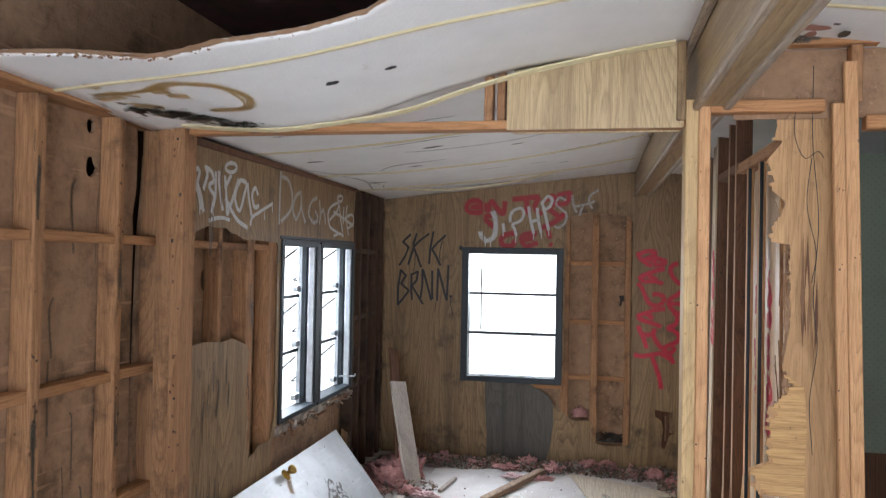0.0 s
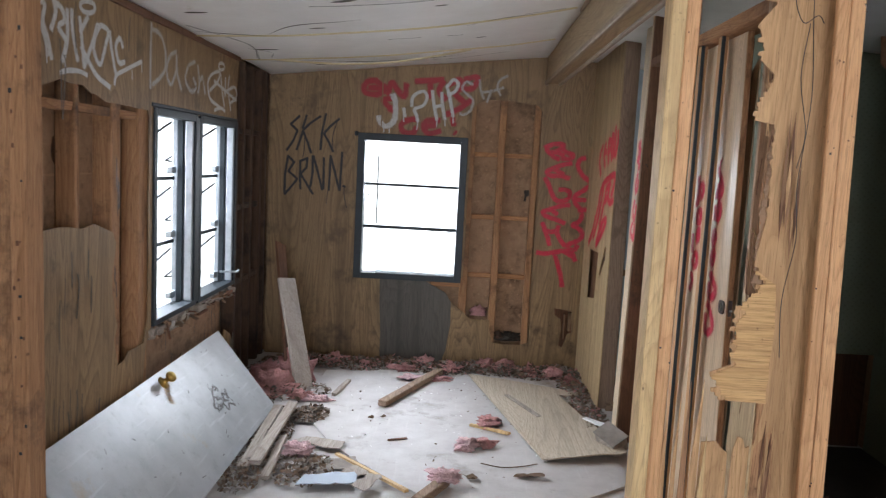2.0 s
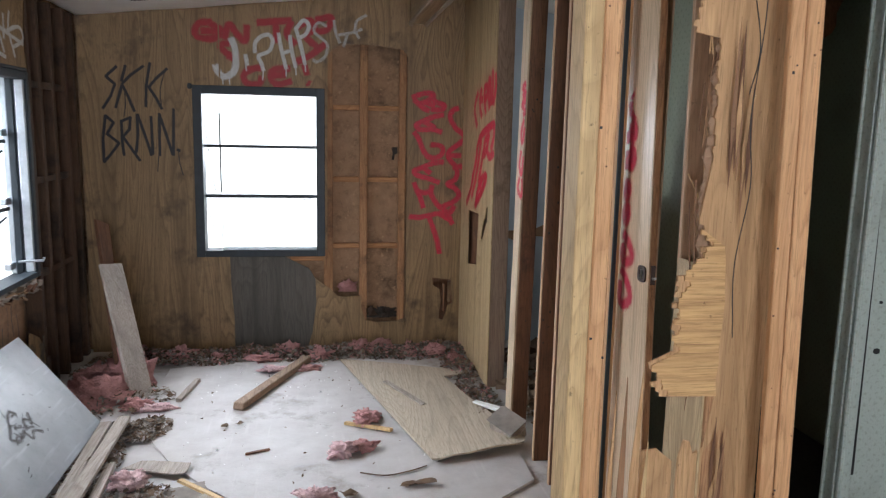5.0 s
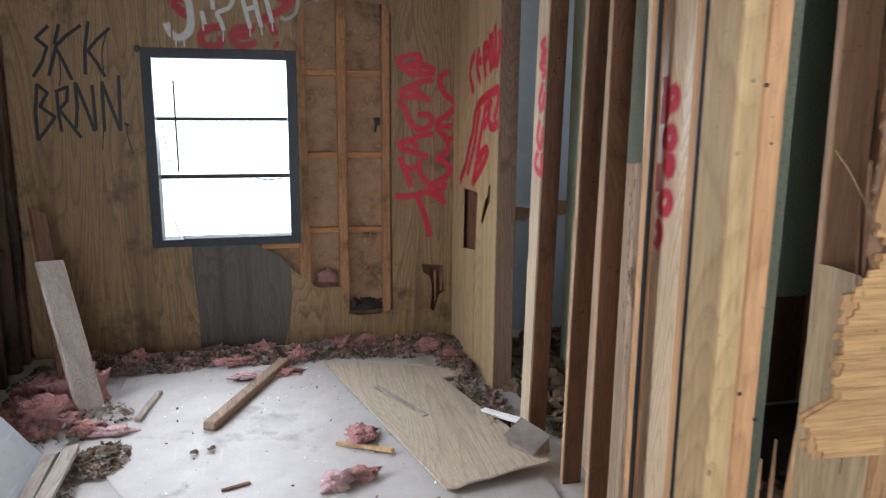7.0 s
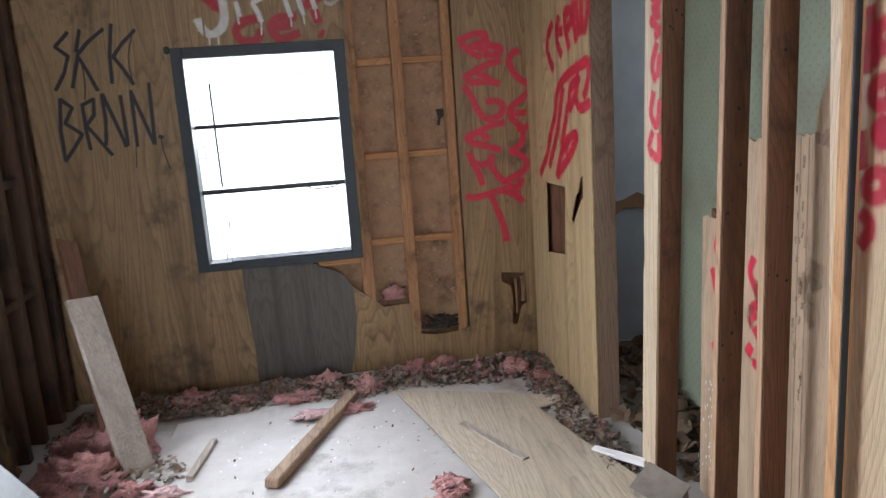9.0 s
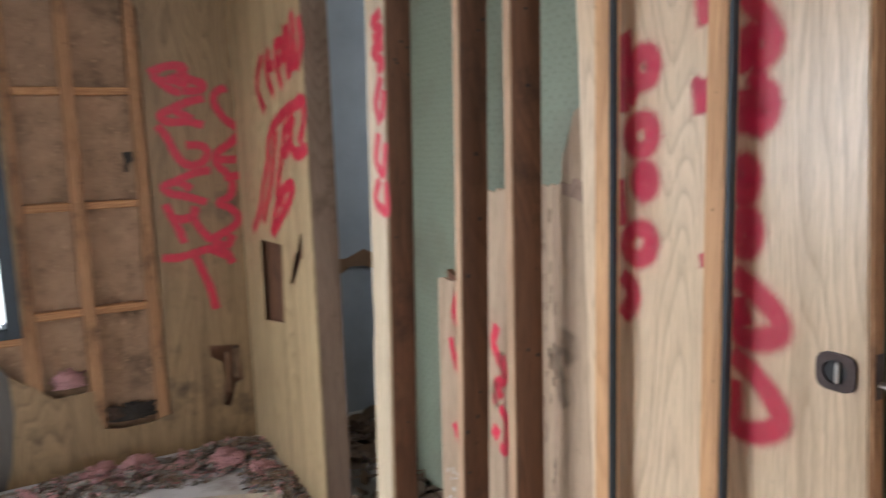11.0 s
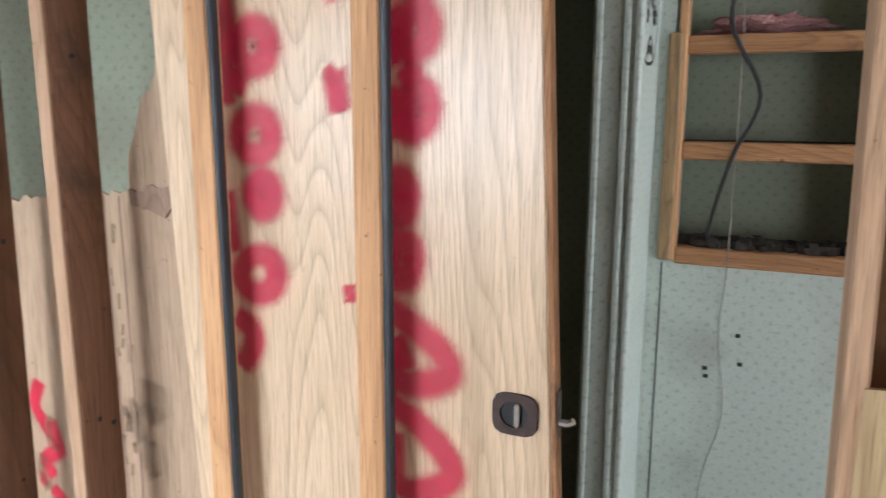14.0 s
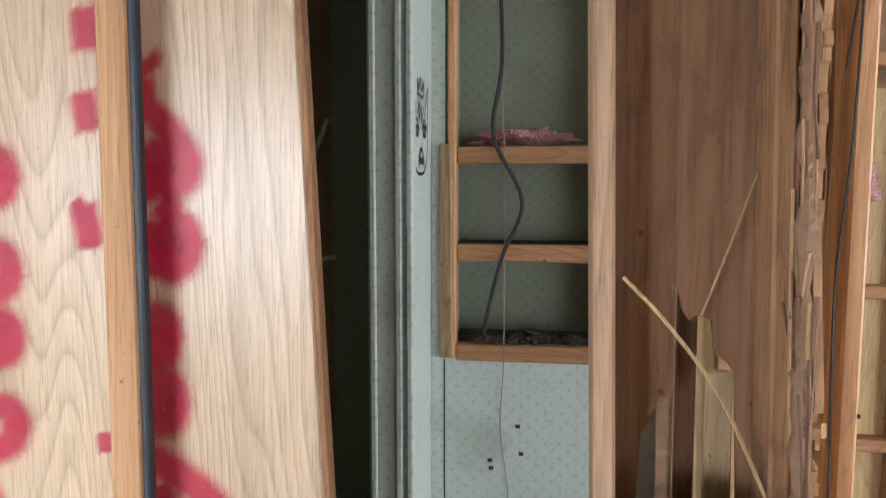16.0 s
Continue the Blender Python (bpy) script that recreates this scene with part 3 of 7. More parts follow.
# inner wall with the pocket for the sliding door
inner = tagged(thing("wall_inner_studs", "brown studs of a stripped inner wall", "wall framing", (RX, 4.5, 0)), kind="structure")
def slant(k, z):
    """A lean along the wall by k for each metre above or below the height z."""
    return Matrix(((1, 0, 0, 0), (0, 1, k, -k * z), (0, 0, 1, 0), (0, 0, 0, 1)))


for y, k in ((4.254, -0.006), (4.452, -0.03), (4.815, -0.045)):
    part("stud", bx(RX + 0.002, RX + 0.072, y, y + 0.026, 0.0, 2.33, 0.003, 0.001, slant(k, 1.1)), BROWN, inner)
    part("stud_edge", bx(RX - 0.001, RX + 0.002, y + 0.002, y + 0.024, 0.0, 2.33, m=slant(k, 1.1)), EDGE, inner)
part("end_stud", bx(RX + 0.0085, RX + 0.10, 5.432, 5.468, 0.0, 2.33, 0.003, 0.001), GREYBROWN, inner, "greyed stud at the end of the panelling")
part("top_plate", bx(RX + 0.002, RX + 0.09, 4.2, 4.85, 2.0, 2.04, 0.003), BROWN, inner)
for y in (3.756, 3.986):
    part("pocket_stud", bx(RX + 0.004, RX + 0.03, y, y + 0.036, 0.0, 1.98, 0.003), FRESH, inner, "split pine stud of the door pocket")
    part("pocket_strip", bx(RX + 0.003, RX + 0.017, y - 0.0085, y - 0.0005, 0.0, 1.98, 0.002), FRAME, inner, "blue-black steel strip on the pocket stud")
    part("pocket_stud", bx(RX + 0.10, RX + 0.125, y, y + 0.036, 0.0, 1.98, 0.003), BROWN, inner)
part("pocket_header", bx(RX + 0.002, RX + 0.12, 3.3, 4.28, 1.985, 2.03, 0.003), STUD_Y, inner)
LEAN = Matrix(((1, 0, 0, 0), (0, 1, 0.018, -0.023), (0, 0, 1, 0), (0, 0, 0, 1)))
part("jamb_post", bx(RX - 0.01, RX + 0.075, 3.279, 3.299, 0.0, 2.05, 0.003, 0.001, LEAN), EDGE, inner)
part("stub_post", bx(RX - 0.005, RX + 0.06, 3.124, 3.142, 0.0, 2.05, 0.003, 0.001, LEAN), STUD, inner)
stub_hole = [(3.146, 1.03), (3.250, 1.03), (3.244, 1.143), (3.235, 1.16), (3.226, 1.182), (3.213, 1.186), (3.211, 1.22), (3.214, 1.262), (3.217, 1.30), (3.211, 1.296), (3.205, 1.272), (3.199, 1.262), (3.192, 1.268), (3.177, 1.263), (3.173, 1.228), (3.160, 1.22), (3.153, 1.209), (3.150, 1.133)]
part("stub_back", sheet(rect(3.119, 3.277, 1.0, 2.05), [stub_hole], "x", RX + 0.075, RX + 0.083), PLYBACK, inner, "brown back of a plywood sheet with a broken hole")
part("stub_panel", sheet(ragged((3.11, 1.104), (3.3, 1.104), 8, 0.004, 6)[::-1] + [(3.11, 0.0), (3.3, 0.0)], [], "x", RX - 0.016, RX - 0.0105), PANEL_UP, inner, "pale oak panelling stump")
# panelled ends of the inner wall
structure("wall_inner_panelling", sheet(rect(5.43, FY - 0.001, 0.0, 2.26), [[(5.80, 0.628), (6.066, 0.59), (6.06, 0.928), (5.768, 0.936)], [(5.70, 0.80), (5.67, 0.79), (5.56, 0.905), (5.535, 0.915), (5.54, 1.005), (5.57, 0.99), (5.60, 0.93), (5.63, 0.92)]], "x", RX + 0.003, RX + 0.008), PANEL_UP, "pale oak panelling with a cut-out and red spray paint", "wall")
structure("wall_inner_strip", sheet([(4.864, 0.0), (4.765, 2.2), (4.868, 2.2)] + ragged((4.915, 1.18), (4.93, 0.7), 12, 0.005, 61) + [(4.965, 0.0)], [], "x", RX - 0.008, RX - 0.002), STRIPW, "narrow strip of pale panelling with red spray paint", "wall")
part("dark_backing", bx(RX + 0.03, RX + 0.036, 5.49, 6.25, 0.42, 1.1), BROWN, bpy.data.objects["wall_inner_panelling"], "dark board behind the cut-out")
# lower boards left on the far face of the pocket wall, torn along the top
low = ([(3.7, 0.0), (4.81, 0.0), (4.795, 0.936)] + ragged((4.79, 0.938), (4.66, 0.948), 4, 0.005, 41) + [(4.652, 0.95), (4.56, 1.172)] + ragged((4.555, 1.176), (4.44, 1.19), 9, 0.008, 42) + ragged((4.43, 1.195), (4.27, 1.205), 12, 0.006, 43)
       + ragged((4.264, 1.21), (4.246, 1.30), 6, 0.006, 44) + ragged((4.24, 1.305), (4.165, 1.445), 12, 0.007, 45) + ragged((4.16, 1.45), (4.10, 1.70), 9, 0.008, 46) + [(3.7, 1.9)])
structure("wall_inner_backing", sheet(low, [], "x", RX + 0.128, RX + 0.134), CARD, "torn brown backing board behind the studs", "wall")
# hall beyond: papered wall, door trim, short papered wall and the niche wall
structure("wall_closet", bx(1.55, 1.59, 3.98, 5.55, 0.0, 2.3), PAPER_DIM, "green sprigged wallpaper behind the stripped studs", "wall")
structure("wall_hall", sheet(rect(3.67, 4.97, 0.0, 2.25), [], "x", 2.545, 2.559), PAPER_DIM, "dim green sprigged wallpaper in the hall", "wall")
structure("wall_end_room", bx(1.24, 2.55, FY + 0.02, FY + 0.068, 0.75, 2.3), BLUEWALL, "bluish white plaster on the end room wall", "wall")
structure("wall_end_room_low", bx(1.24, 2.55, FY + 0.025, FY + 0.068, 0.0, 0.749), BLUEWALL, "bluish plaster dado below a broken edge", "wall")
hall_trim = tagged(thing("door_trim", "ridged papered door trim in pale green", "trim", (1.95, 3.64, 0)), kind="structure")
part("trim_board", bx(1.945, 1.98, 3.618, 3.714, 0.0, 2.2, 0.004), PAPER_BLUE, hall_trim)
for y in (3.625, 3.648, 3.702):
    part("ridge", bx(1.936, 1.946, y - 0.007, y + 0.007, 0.0, 2.2, 0.003), PAPER_BLUE, hall_trim)
wall_short = structure("wall_short", bx(1.9805, 2.52, 3.635, 3.665, 0.0, 2.25), PAPER_BLUE, "pale blue-green papered wall with a small drawing", "wall")
wall_niche = structure("wall_niche", sheet(rect(3.13, 3.634, 0.0, 2.25), [rect(3.16, 3.60, 0.99, 1.95)], "x", 2.275, 2.29), PAPER_BLUE, "pale blue sprigged wallpaper with an open niche", "wall")
# the recess's dimness is put into its back by the darker green paper
structure("wall_niche_back", bx(2.50, 2.51, 3.12, 3.66, 0.8, 2.2), PAPER_DIM, "dim green sprigged paper at the back of the niche", "wall")
# out-of-view side and top, added to keep light out of the niche
structure("wall_niche_block_side", bx(2.291, 2.498, 3.12, 3.148, 0.8, 2.2), PAPER_DIM, "unseen papered side added to keep light out of the niche", "wall")
structure("wall_niche_top", bx(2.291, 2.498, 3.15, 3.59, 1.96, 1.99), BROWN, "unseen dark board added over the niche to keep light out", "wall")
structure("wall_hall_end", sheet(rect(1.591, 2.544, 0.555, 2.25), [], "y", 4.90, 4.93), PAPER_DIM, "green sprigged wallpaper at the end of the hall", "wall")
structure("wall_hall_end_low", bx(1.591, 2.544, 5.02, 5.06, 0.0, 0.6), BROWN, "dark brown board behind the papered wall", "wall")
part_gap = part("broken_edge", sheet(ragged((1.25, 0.70), (2.5, 0.72), 24, 0.02, 4) + ragged((2.5, 0.80), (1.25, 0.78), 24, 0.025, 5), [], "y", FY + 0.012, FY + 0.019), FIBRE_GREY, bpy.data.objects["wall_end_room"], "broken plaster edge")
structure("cove_trim", bx(LX + 0.0055, LX + 0.02, PY + 0.09, 5.52, 2.012, 2.045, 0.004), BROWN, "dark stained cove trim under the ceiling", "trim")

# ---------------------------------------------------------------- things: materials
PINK = plain("pink_insulation", (0.72, 0.37, 0.355), (0.44, 0.21, 0.195), 26, 0.95, bumpy=1.0, stain=(0.22, 0.13, 0.10), stain_at=0.60, fine=120, dist=0.02)
PINK_PALE = plain("pale_insulation", (0.86, 0.62, 0.62), (0.66, 0.40, 0.40), 26, 0.95, bumpy=1.0, fine=120, dist=0.02)
LEAF = plain("dead_leaf", (0.20, 0.125, 0.075), (0.09, 0.06, 0.04), 9, 0.85)
LEAF_GREY = plain("grey_litter", (0.33, 0.29, 0.25), (0.16, 0.135, 0.115), 9, 0.85)
GREYWOOD = wood("grey_weathered_wood", (0.46, 0.40, 0.34), (0.27, 0.22, 0.18), "y", rough=0.8, stain_at=0.7)
GREYWOOD_Z = wood("grey_weathered_upright", (0.50, 0.44, 0.39), (0.30, 0.25, 0.21), "z", rough=0.7, stain_at=0.7)
PLYFLOOR = wood("dusty_plywood", (0.56, 0.48, 0.37), (0.42, 0.34, 0.25), "y", rough=0.7, bands=2.5, stain=(0.55, 0.56, 0.56), stain_at=0.66)
SHEETMETAL = plain("scuffed_door_skin", (0.50, 0.53, 0.55), (0.36, 0.39, 0.41), 5, 0.30, stain=(0.44, 0.35, 0.22), stain_at=0.6, bumpy=0.12, scuffs=0.5)
BRASS = plain("brass", (0.62, 0.42, 0.13), (0.45, 0.29, 0.08), 30, 0.3, metal=1.0)
BRONZE = plain("dark_bronze", (0.075, 0.05, 0.045), (0.05, 0.034, 0.03), 40, 0.4, metal=0.5)
STEEL = plain("steel", (0.62, 0.62, 0.60), (0.5, 0.5, 0.48), 40, 0.3, metal=1.0)
BLACK = plain("black_rubber", (0.018, 0.018, 0.018), (0.01, 0.01, 0.01), 40, 0.6)
GREYPLY = wood("grey_patch", (0.125, 0.11, 0.09), (0.075, 0.066, 0.054), "z", rough=0.6, bands=3)
OLIVE = plain("bare_brown_ply", (0.30, 0.20, 0.115), (0.20, 0.13, 0.07), 9, 0.7, stain=(0.04, 0.035, 0.025), stain_at=0.58)
MOULD = plain("mould", (0.10, 0.085, 0.06), (0.05, 0.045, 0.035), 30, 0.9)
GLOW = bpy.data.materials.new("overcast_distance")
gt, gp = nodes_of(GLOW)
gp.inputs["Base Color"].default_value = (0.8, 0.85, 0.9, 1)
gp.inputs["Emission Color"].default_value = (0.95, 0.98, 1.0, 1)
gp.inputs["Emission Strength"].default_value = 1.8
RED = paint("red_spray", (0.64, 0.018, 0.055), 0.1, grain=1.7, blur=0.03, speck=2400.0)
RED_DOOR = paint("thin_red_spray", (0.66, 0.022, 0.075), 0.1, grain=1.6, blur=0.12, speck=2400.0, cover=0.8)
RED_DULL = paint("dull_red_spray", (0.40, 0.014, 0.024), grain=1.5, speck=2000.0)
WHITE = paint("white_spray", (0.66, 0.66, 0.64), 0.12)
WHITE_THIN = paint("thin_white_spray", (0.55, 0.54, 0.51), 0.4)
SILVER = paint("silver_spray", (0.62, 0.65, 0.65), 0.1)
MARKER = paint("black_marker", (0.012, 0.011, 0.016), -0.1, grain=0.8)
INK = paint("black_ink", (0.01, 0.01, 0.012), -0.6, grain=0.4)

# pale overcast distance outside the windows
tagged(structure("backdrop", bx(-4.1, -4.0, -2, 12, -0.6, 5), GLOW, "pale overcast distance", "backdrop"))
structure("backdrop_right", bx(4.4, 4.5, 2, 10, -0.6, 5), GLOW, "pale overcast distance", "backdrop")
structure("backdrop_end", bx(-5, 4, 10.0, 10.1, -0.6, 5), GLOW, "pale overcast distance", "backdrop")

# ---------------------------------------------------------------- spray paint


def smooth_line(pts, steps=5):
    """A smooth line through points."""
    if len(pts) < 3:
        return [Vector(p) for p in pts]
    ps = [Vector(p) for p in pts]
    ps = [ps[0] * 2 - ps[1]] + ps + [ps[-1] * 2 - ps[-2]]
    out = []
    for i in range(1, len(ps) - 2):
        a, b, c, d = ps[i - 1:i + 3]
        for k in range(steps):
            u = k / steps
            out.append(0.5 * ((2 * b) + (c - a) * u + (2 * a - 5 * b + 4 * c - d) * u * u + (3 * b - a - 3 * c + d) * u ** 3))
    out.append(ps[-2])
    return out


class Spray:
    """Collects strokes on one plane. place(u, v, lift) gives the point in the world."""

    def __init__(self, place):
        self.bm = bmesh.new()
        self.fade = self.bm.verts.layers.float.new("fade")
        self.place, self.lift = place, 0.00025

    def stroke(self, pts, width, curved=True, soft=0.5):
        if not curved and len(pts) > 2:
            for a, b in zip(pts, pts[1:]):
                self.stroke([a, b], width, False, soft)
            return
        line = smooth_line(pts) if curved else [Vector(pts[0]).lerp(Vector(pts[1]), k / 3) for k in range(4)]
        ext = (line[0] - line[1]).normalized() * width * 0.35, (line[-1] - line[-2]).normalized() * width * 0.35
        line = [line[0] + ext[0]] + line + [line[-1] + ext[1]]
        rows = []
        n = len(line)
        for i, p in enumerate(line):
            d = line[min(i + 1, n - 1)] - line[max(i - 1, 0)]
            if d.length < 1e-9:
                d = Vector((1, 0))
            s = Vector((-d.y, d.x)).normalized()
            w = width * 0.5 * (1 + 0.14 * noise.noise((p.x * 20, p.y * 20, 1)))
            end = 0.0 if i in (0, n - 1) else 1.0
            row = []
            for f, a in ((-1 - soft, 0), (-1 + soft * 0.6, 1), (0, 1), (1 - soft * 0.6, 1), (1 + soft, 0)):
                q = p + s * w * f
                v = self.bm.verts.new(self.place(q.x, q.y, self.lift))
                v[self.fade] = a * end
                row.append(v)
            rows.append(row)
            self.lift += 0.000002
        for a, b in zip(rows, rows[1:]):
            for k in range(4):
                self.bm.faces.new((a[k], a[k + 1], b[k + 1], b[k]))
        self.lift += 0.00002

    def done(self, name, material, wall, label):
        ob = part(name, self.bm, material, wall, label)
        return ob


def on_end(u, v, lift):
    return (u, FY - lift, v)


def on_side(u, v, lift):
    return (LX + 0.005 + lift, u, v)


def on_inner(x):
    return lambda u, v, lift: (x - lift, u, v)


sp = Spray(on_end)
sp.stroke([(-0.946, 1.746), (-1.007, 1.687), (-0.959, 1.643), (-0.985, 1.573), (-1.033, 1.499)], 0.016, False, 0.15)
sp.stroke([(-0.895, 1.753), (-0.922, 1.661)], 0.016, False, 0.15)
sp.stroke([(-0.794, 1.753), (-0.869, 1.698), (-0.919, 1.646), (-0.887, 1.572), (-0.855, 1.487)], 0.016, False, 0.15)
sp.stroke([(-0.920, 1.635), (-0.960, 1.506)], 0.016, False, 0.15)
sp.stroke([(-0.756, 1.772), (-0.782, 1.635), (-0.788, 1.516)], 0.016, False, 0.15)
sp.stroke([(-0.659, 1.742), (-0.724, 1.683), (-0.767, 1.631), (-0.730, 1.572), (-0.697, 1.505)], 0.016, False, 0.15)
sp.stroke([(-1.021, 1.458), (-1.040, 1.320), (-1.040, 1.184)], 0.016, False, 0.15)
sp.stroke([(-1.021, 1.458), (-0.976, 1.417), (-1.016, 1.350), (-0.950, 1.296), (-0.993, 1.237), (-1.040, 1.181)], 0.016, False, 0.15)
sp.stroke([(-0.931, 1.431), (-0.931, 1.300), (-0.924, 1.225)], 0.016, False, 0.15)
sp.stroke([(-0.935, 1.424), (-0.879, 1.450), (-0.887, 1.379), (-0.926, 1.334), (-0.834, 1.193)], 0.016, False, 0.15)
sp.stroke([(-0.841, 1.468), (-0.840, 1.356), (-0.853, 1.243)], 0.016, False, 0.15)
sp.stroke([(-0.838, 1.468), (-0.803, 1.356), (-0.766, 1.227)], 0.016, False, 0.15)
sp.stroke([(-0.761, 1.457), (-0.758, 1.234)], 0.016, False, 0.15)
sp.stroke([(-0.713, 1.475), (-0.718, 1.226)], 0.016, False, 0.15)
sp.stroke([(-0.713, 1.475), (-0.678, 1.355), (-0.643, 1.233)], 0.016, False, 0.15)
sp.stroke([(-0.630, 1.505), (-0.639, 1.229)], 0.016, False, 0.15)
sp.stroke([(-0.616, 1.263), (-0.601, 1.256)], 0.016, False, 0.15)
sp.stroke([(-0.609, 1.248), (-0.604, 1.183), (-0.585, 1.107)], 0.005, True, 0.3)
sp.stroke([(-0.675, 1.720), (-0.702, 1.617), (-0.699, 1.524)], 0.005, True, 0.3)
sp.stroke([(-0.706, 1.385), (-0.719, 1.279), (-0.734, 1.128)], 0.005, True, 0.3)
sp.stroke([(-0.906, 1.617), (-0.904, 1.524), (-0.916, 1.450)], 0.005, True, 0.3)
sp.done("marker_tag", MARKER, panel_end, "black marker lettering")
sp = Spray(on_end)
sp.stroke([(-0.398, 2.022), (-0.464, 2.015), (-0.492, 1.967), (-0.467, 1.931), (-0.383, 1.931), (-0.341, 1.975), (-0.398, 2.012)], 0.036, True, 0.5)
sp.stroke([(-0.455, 1.971), (-0.355, 1.972)], 0.036, True, 0.5)
sp.stroke([(-0.320, 1.931), (-0.295, 2.016), (-0.252, 1.965), (-0.202, 1.921), (-0.188, 2.010)], 0.036, True, 0.5)
sp.stroke([(-0.124, 2.032), (0.071, 2.052)], 0.036, True, 0.5)
sp.stroke([(-0.020, 2.026), (-0.012, 1.922)], 0.036, True, 0.5)
sp.stroke([(0.074, 2.045), (0.046, 1.971), (0.097, 1.915)], 0.036, True, 0.5)
sp.stroke([(0.115, 2.019), (0.184, 2.057), (0.216, 2.009), (0.159, 1.964), (0.233, 1.898)], 0.036, True, 0.5)
sp.stroke([(0.222, 2.064), (0.313, 2.080), (0.288, 2.010), (0.227, 1.991)], 0.036, True, 0.5)
sp.stroke([(-0.277, 1.906), (-0.348, 1.891), (-0.312, 1.847), (-0.251, 1.810), (-0.302, 1.832)], 0.036, True, 0.5)
sp.stroke([(-0.103, 1.766), (-0.163, 1.758), (-0.213, 1.721), (-0.196, 1.672), (-0.128, 1.669), (-0.105, 1.706)], 0.036, True, 0.5)
sp.stroke([(0.059, 1.766), (-0.028, 1.758), (-0.052, 1.714), (-0.016, 1.669), (0.068, 1.691)], 0.036, True, 0.5)
sp.stroke([(-0.037, 1.721), (0.032, 1.729)], 0.036, True, 0.5)
sp.stroke([(0.150, 1.789), (0.164, 1.736)], 0.036, True, 0.5)
sp.stroke([(0.171, 1.684), (0.178, 1.680)], 0.036, True, 0.5)
sp.stroke([(0.109, 1.811), (0.202, 1.860), (0.279, 1.924)], 0.036, True, 0.5)
sp.done("red_tag", RED_DULL, panel_end, "dull red sprayed lettering")
sp = Spray(on_end)
sp.lift = 0.0012
sp.stroke([(-0.283, 1.932), (-0.263, 1.877), (-0.259, 1.784), (-0.280, 1.728), (-0.329, 1.706), (-0.365, 1.735), (-0.378, 1.773)], 0.036, True, 0.4)
sp.stroke([(-0.201, 1.840), (-0.192, 1.780)], 0.022, True, 0.45)
sp.stroke([(-0.145, 1.855), (-0.143, 1.907), (-0.112, 1.948), (-0.063, 1.963), (-0.038, 1.926), (-0.062, 1.866), (-0.123, 1.836), (-0.109, 1.796), (-0.096, 1.751)], 0.022, True, 0.45)
sp.stroke([(-0.003, 1.974), (0.013, 1.878), (0.040, 1.766)], 0.022, True, 0.45)
sp.stroke([(0.065, 1.963), (0.074, 1.878), (0.097, 1.774)], 0.022, True, 0.45)
sp.stroke([(0.013, 1.856), (0.073, 1.874)], 0.022, True, 0.45)
sp.stroke([(0.100, 2.008), (0.127, 1.916), (0.154, 1.796)], 0.022, True, 0.45)
sp.stroke([(0.100, 2.004), (0.146, 2.056), (0.179, 2.027), (0.159, 1.975), (0.121, 1.953)], 0.022, True, 0.45)
sp.stroke([(-0.096, 1.751), (-0.101, 1.691)], 0.007, False, 0.5)
sp.stroke([(0.040, 1.766), (0.039, 1.721)], 0.007, False, 0.5)
sp.stroke([(0.097, 1.774), (0.100, 1.729)], 0.007, False, 0.5)
sp.stroke([(0.154, 1.796), (0.157, 1.751)], 0.007, False, 0.5)
sp.stroke([(-0.336, 1.706), (-0.338, 1.661)], 0.007, False, 0.5)
sp.stroke([(-0.299, 1.710), (-0.297, 1.661)], 0.007, False, 0.5)
sp.stroke([(-0.200, 1.780), (-0.197, 1.743)], 0.007, False, 0.5)
sp.done("white_tag", WHITE, panel_end, "dripping white sprayed lettering")
sp = Spray(on_end)
sp.lift = 0.0012
sp.stroke([(0.285, 2.028), (0.236, 2.046), (0.209, 1.998), (0.253, 1.954), (0.290, 1.917), (0.277, 1.849), (0.231, 1.815), (0.201, 1.823)], 0.02, True, 0.6)
sp.stroke([(0.331, 2.065), (0.341, 1.991), (0.367, 1.932)], 0.02, True, 0.6)
sp.stroke([(0.348, 1.976), (0.425, 1.992)], 0.02, True, 0.6)
sp.stroke([(0.417, 1.999), (0.389, 1.910)], 0.02, True, 0.6)
sp.stroke([(0.432, 1.992), (0.502, 2.019)], 0.02, True, 0.6)
sp.stroke([(0.530, 2.104), (0.472, 2.067), (0.460, 2.011), (0.485, 1.963)], 0.02, True, 0.6)
sp.done("white_tag", WHITE_THIN, panel_end, "thin white sprayed letters")
sp = Spray(on_end)
sp.stroke([(0.823, 1.613), (0.864, 1.632), (0.904, 1.643), (0.949, 1.642), (0.955, 1.621), (0.913, 1.592), (0.859, 1.576)], 0.031, True, 0.45)
sp.stroke([(0.835, 1.600), (0.884, 1.555), (0.930, 1.533)], 0.031, True, 0.45)
sp.stroke([(0.938, 1.632), (0.972, 1.590), (1.024, 1.573), (1.022, 1.550), (0.989, 1.541), (0.947, 1.543)], 0.031, True, 0.45)
sp.stroke([(0.900, 1.588), (0.964, 1.565)], 0.031, True, 0.45)
sp.stroke([(1.022, 1.512), (0.959, 1.496), (0.890, 1.466), (0.849, 1.442), (0.878, 1.415), (0.953, 1.417), (1.011, 1.401)], 0.031, True, 0.45)
sp.stroke([(0.908, 1.460), (0.968, 1.429)], 0.031, True, 0.45)
sp.stroke([(0.837, 1.397), (0.868, 1.352), (0.895, 1.285), (0.927, 1.244), (0.967, 1.234), (1.009, 1.252), (1.025, 1.290), (1.000, 1.316), (0.946, 1.319)], 0.031, True, 0.45)
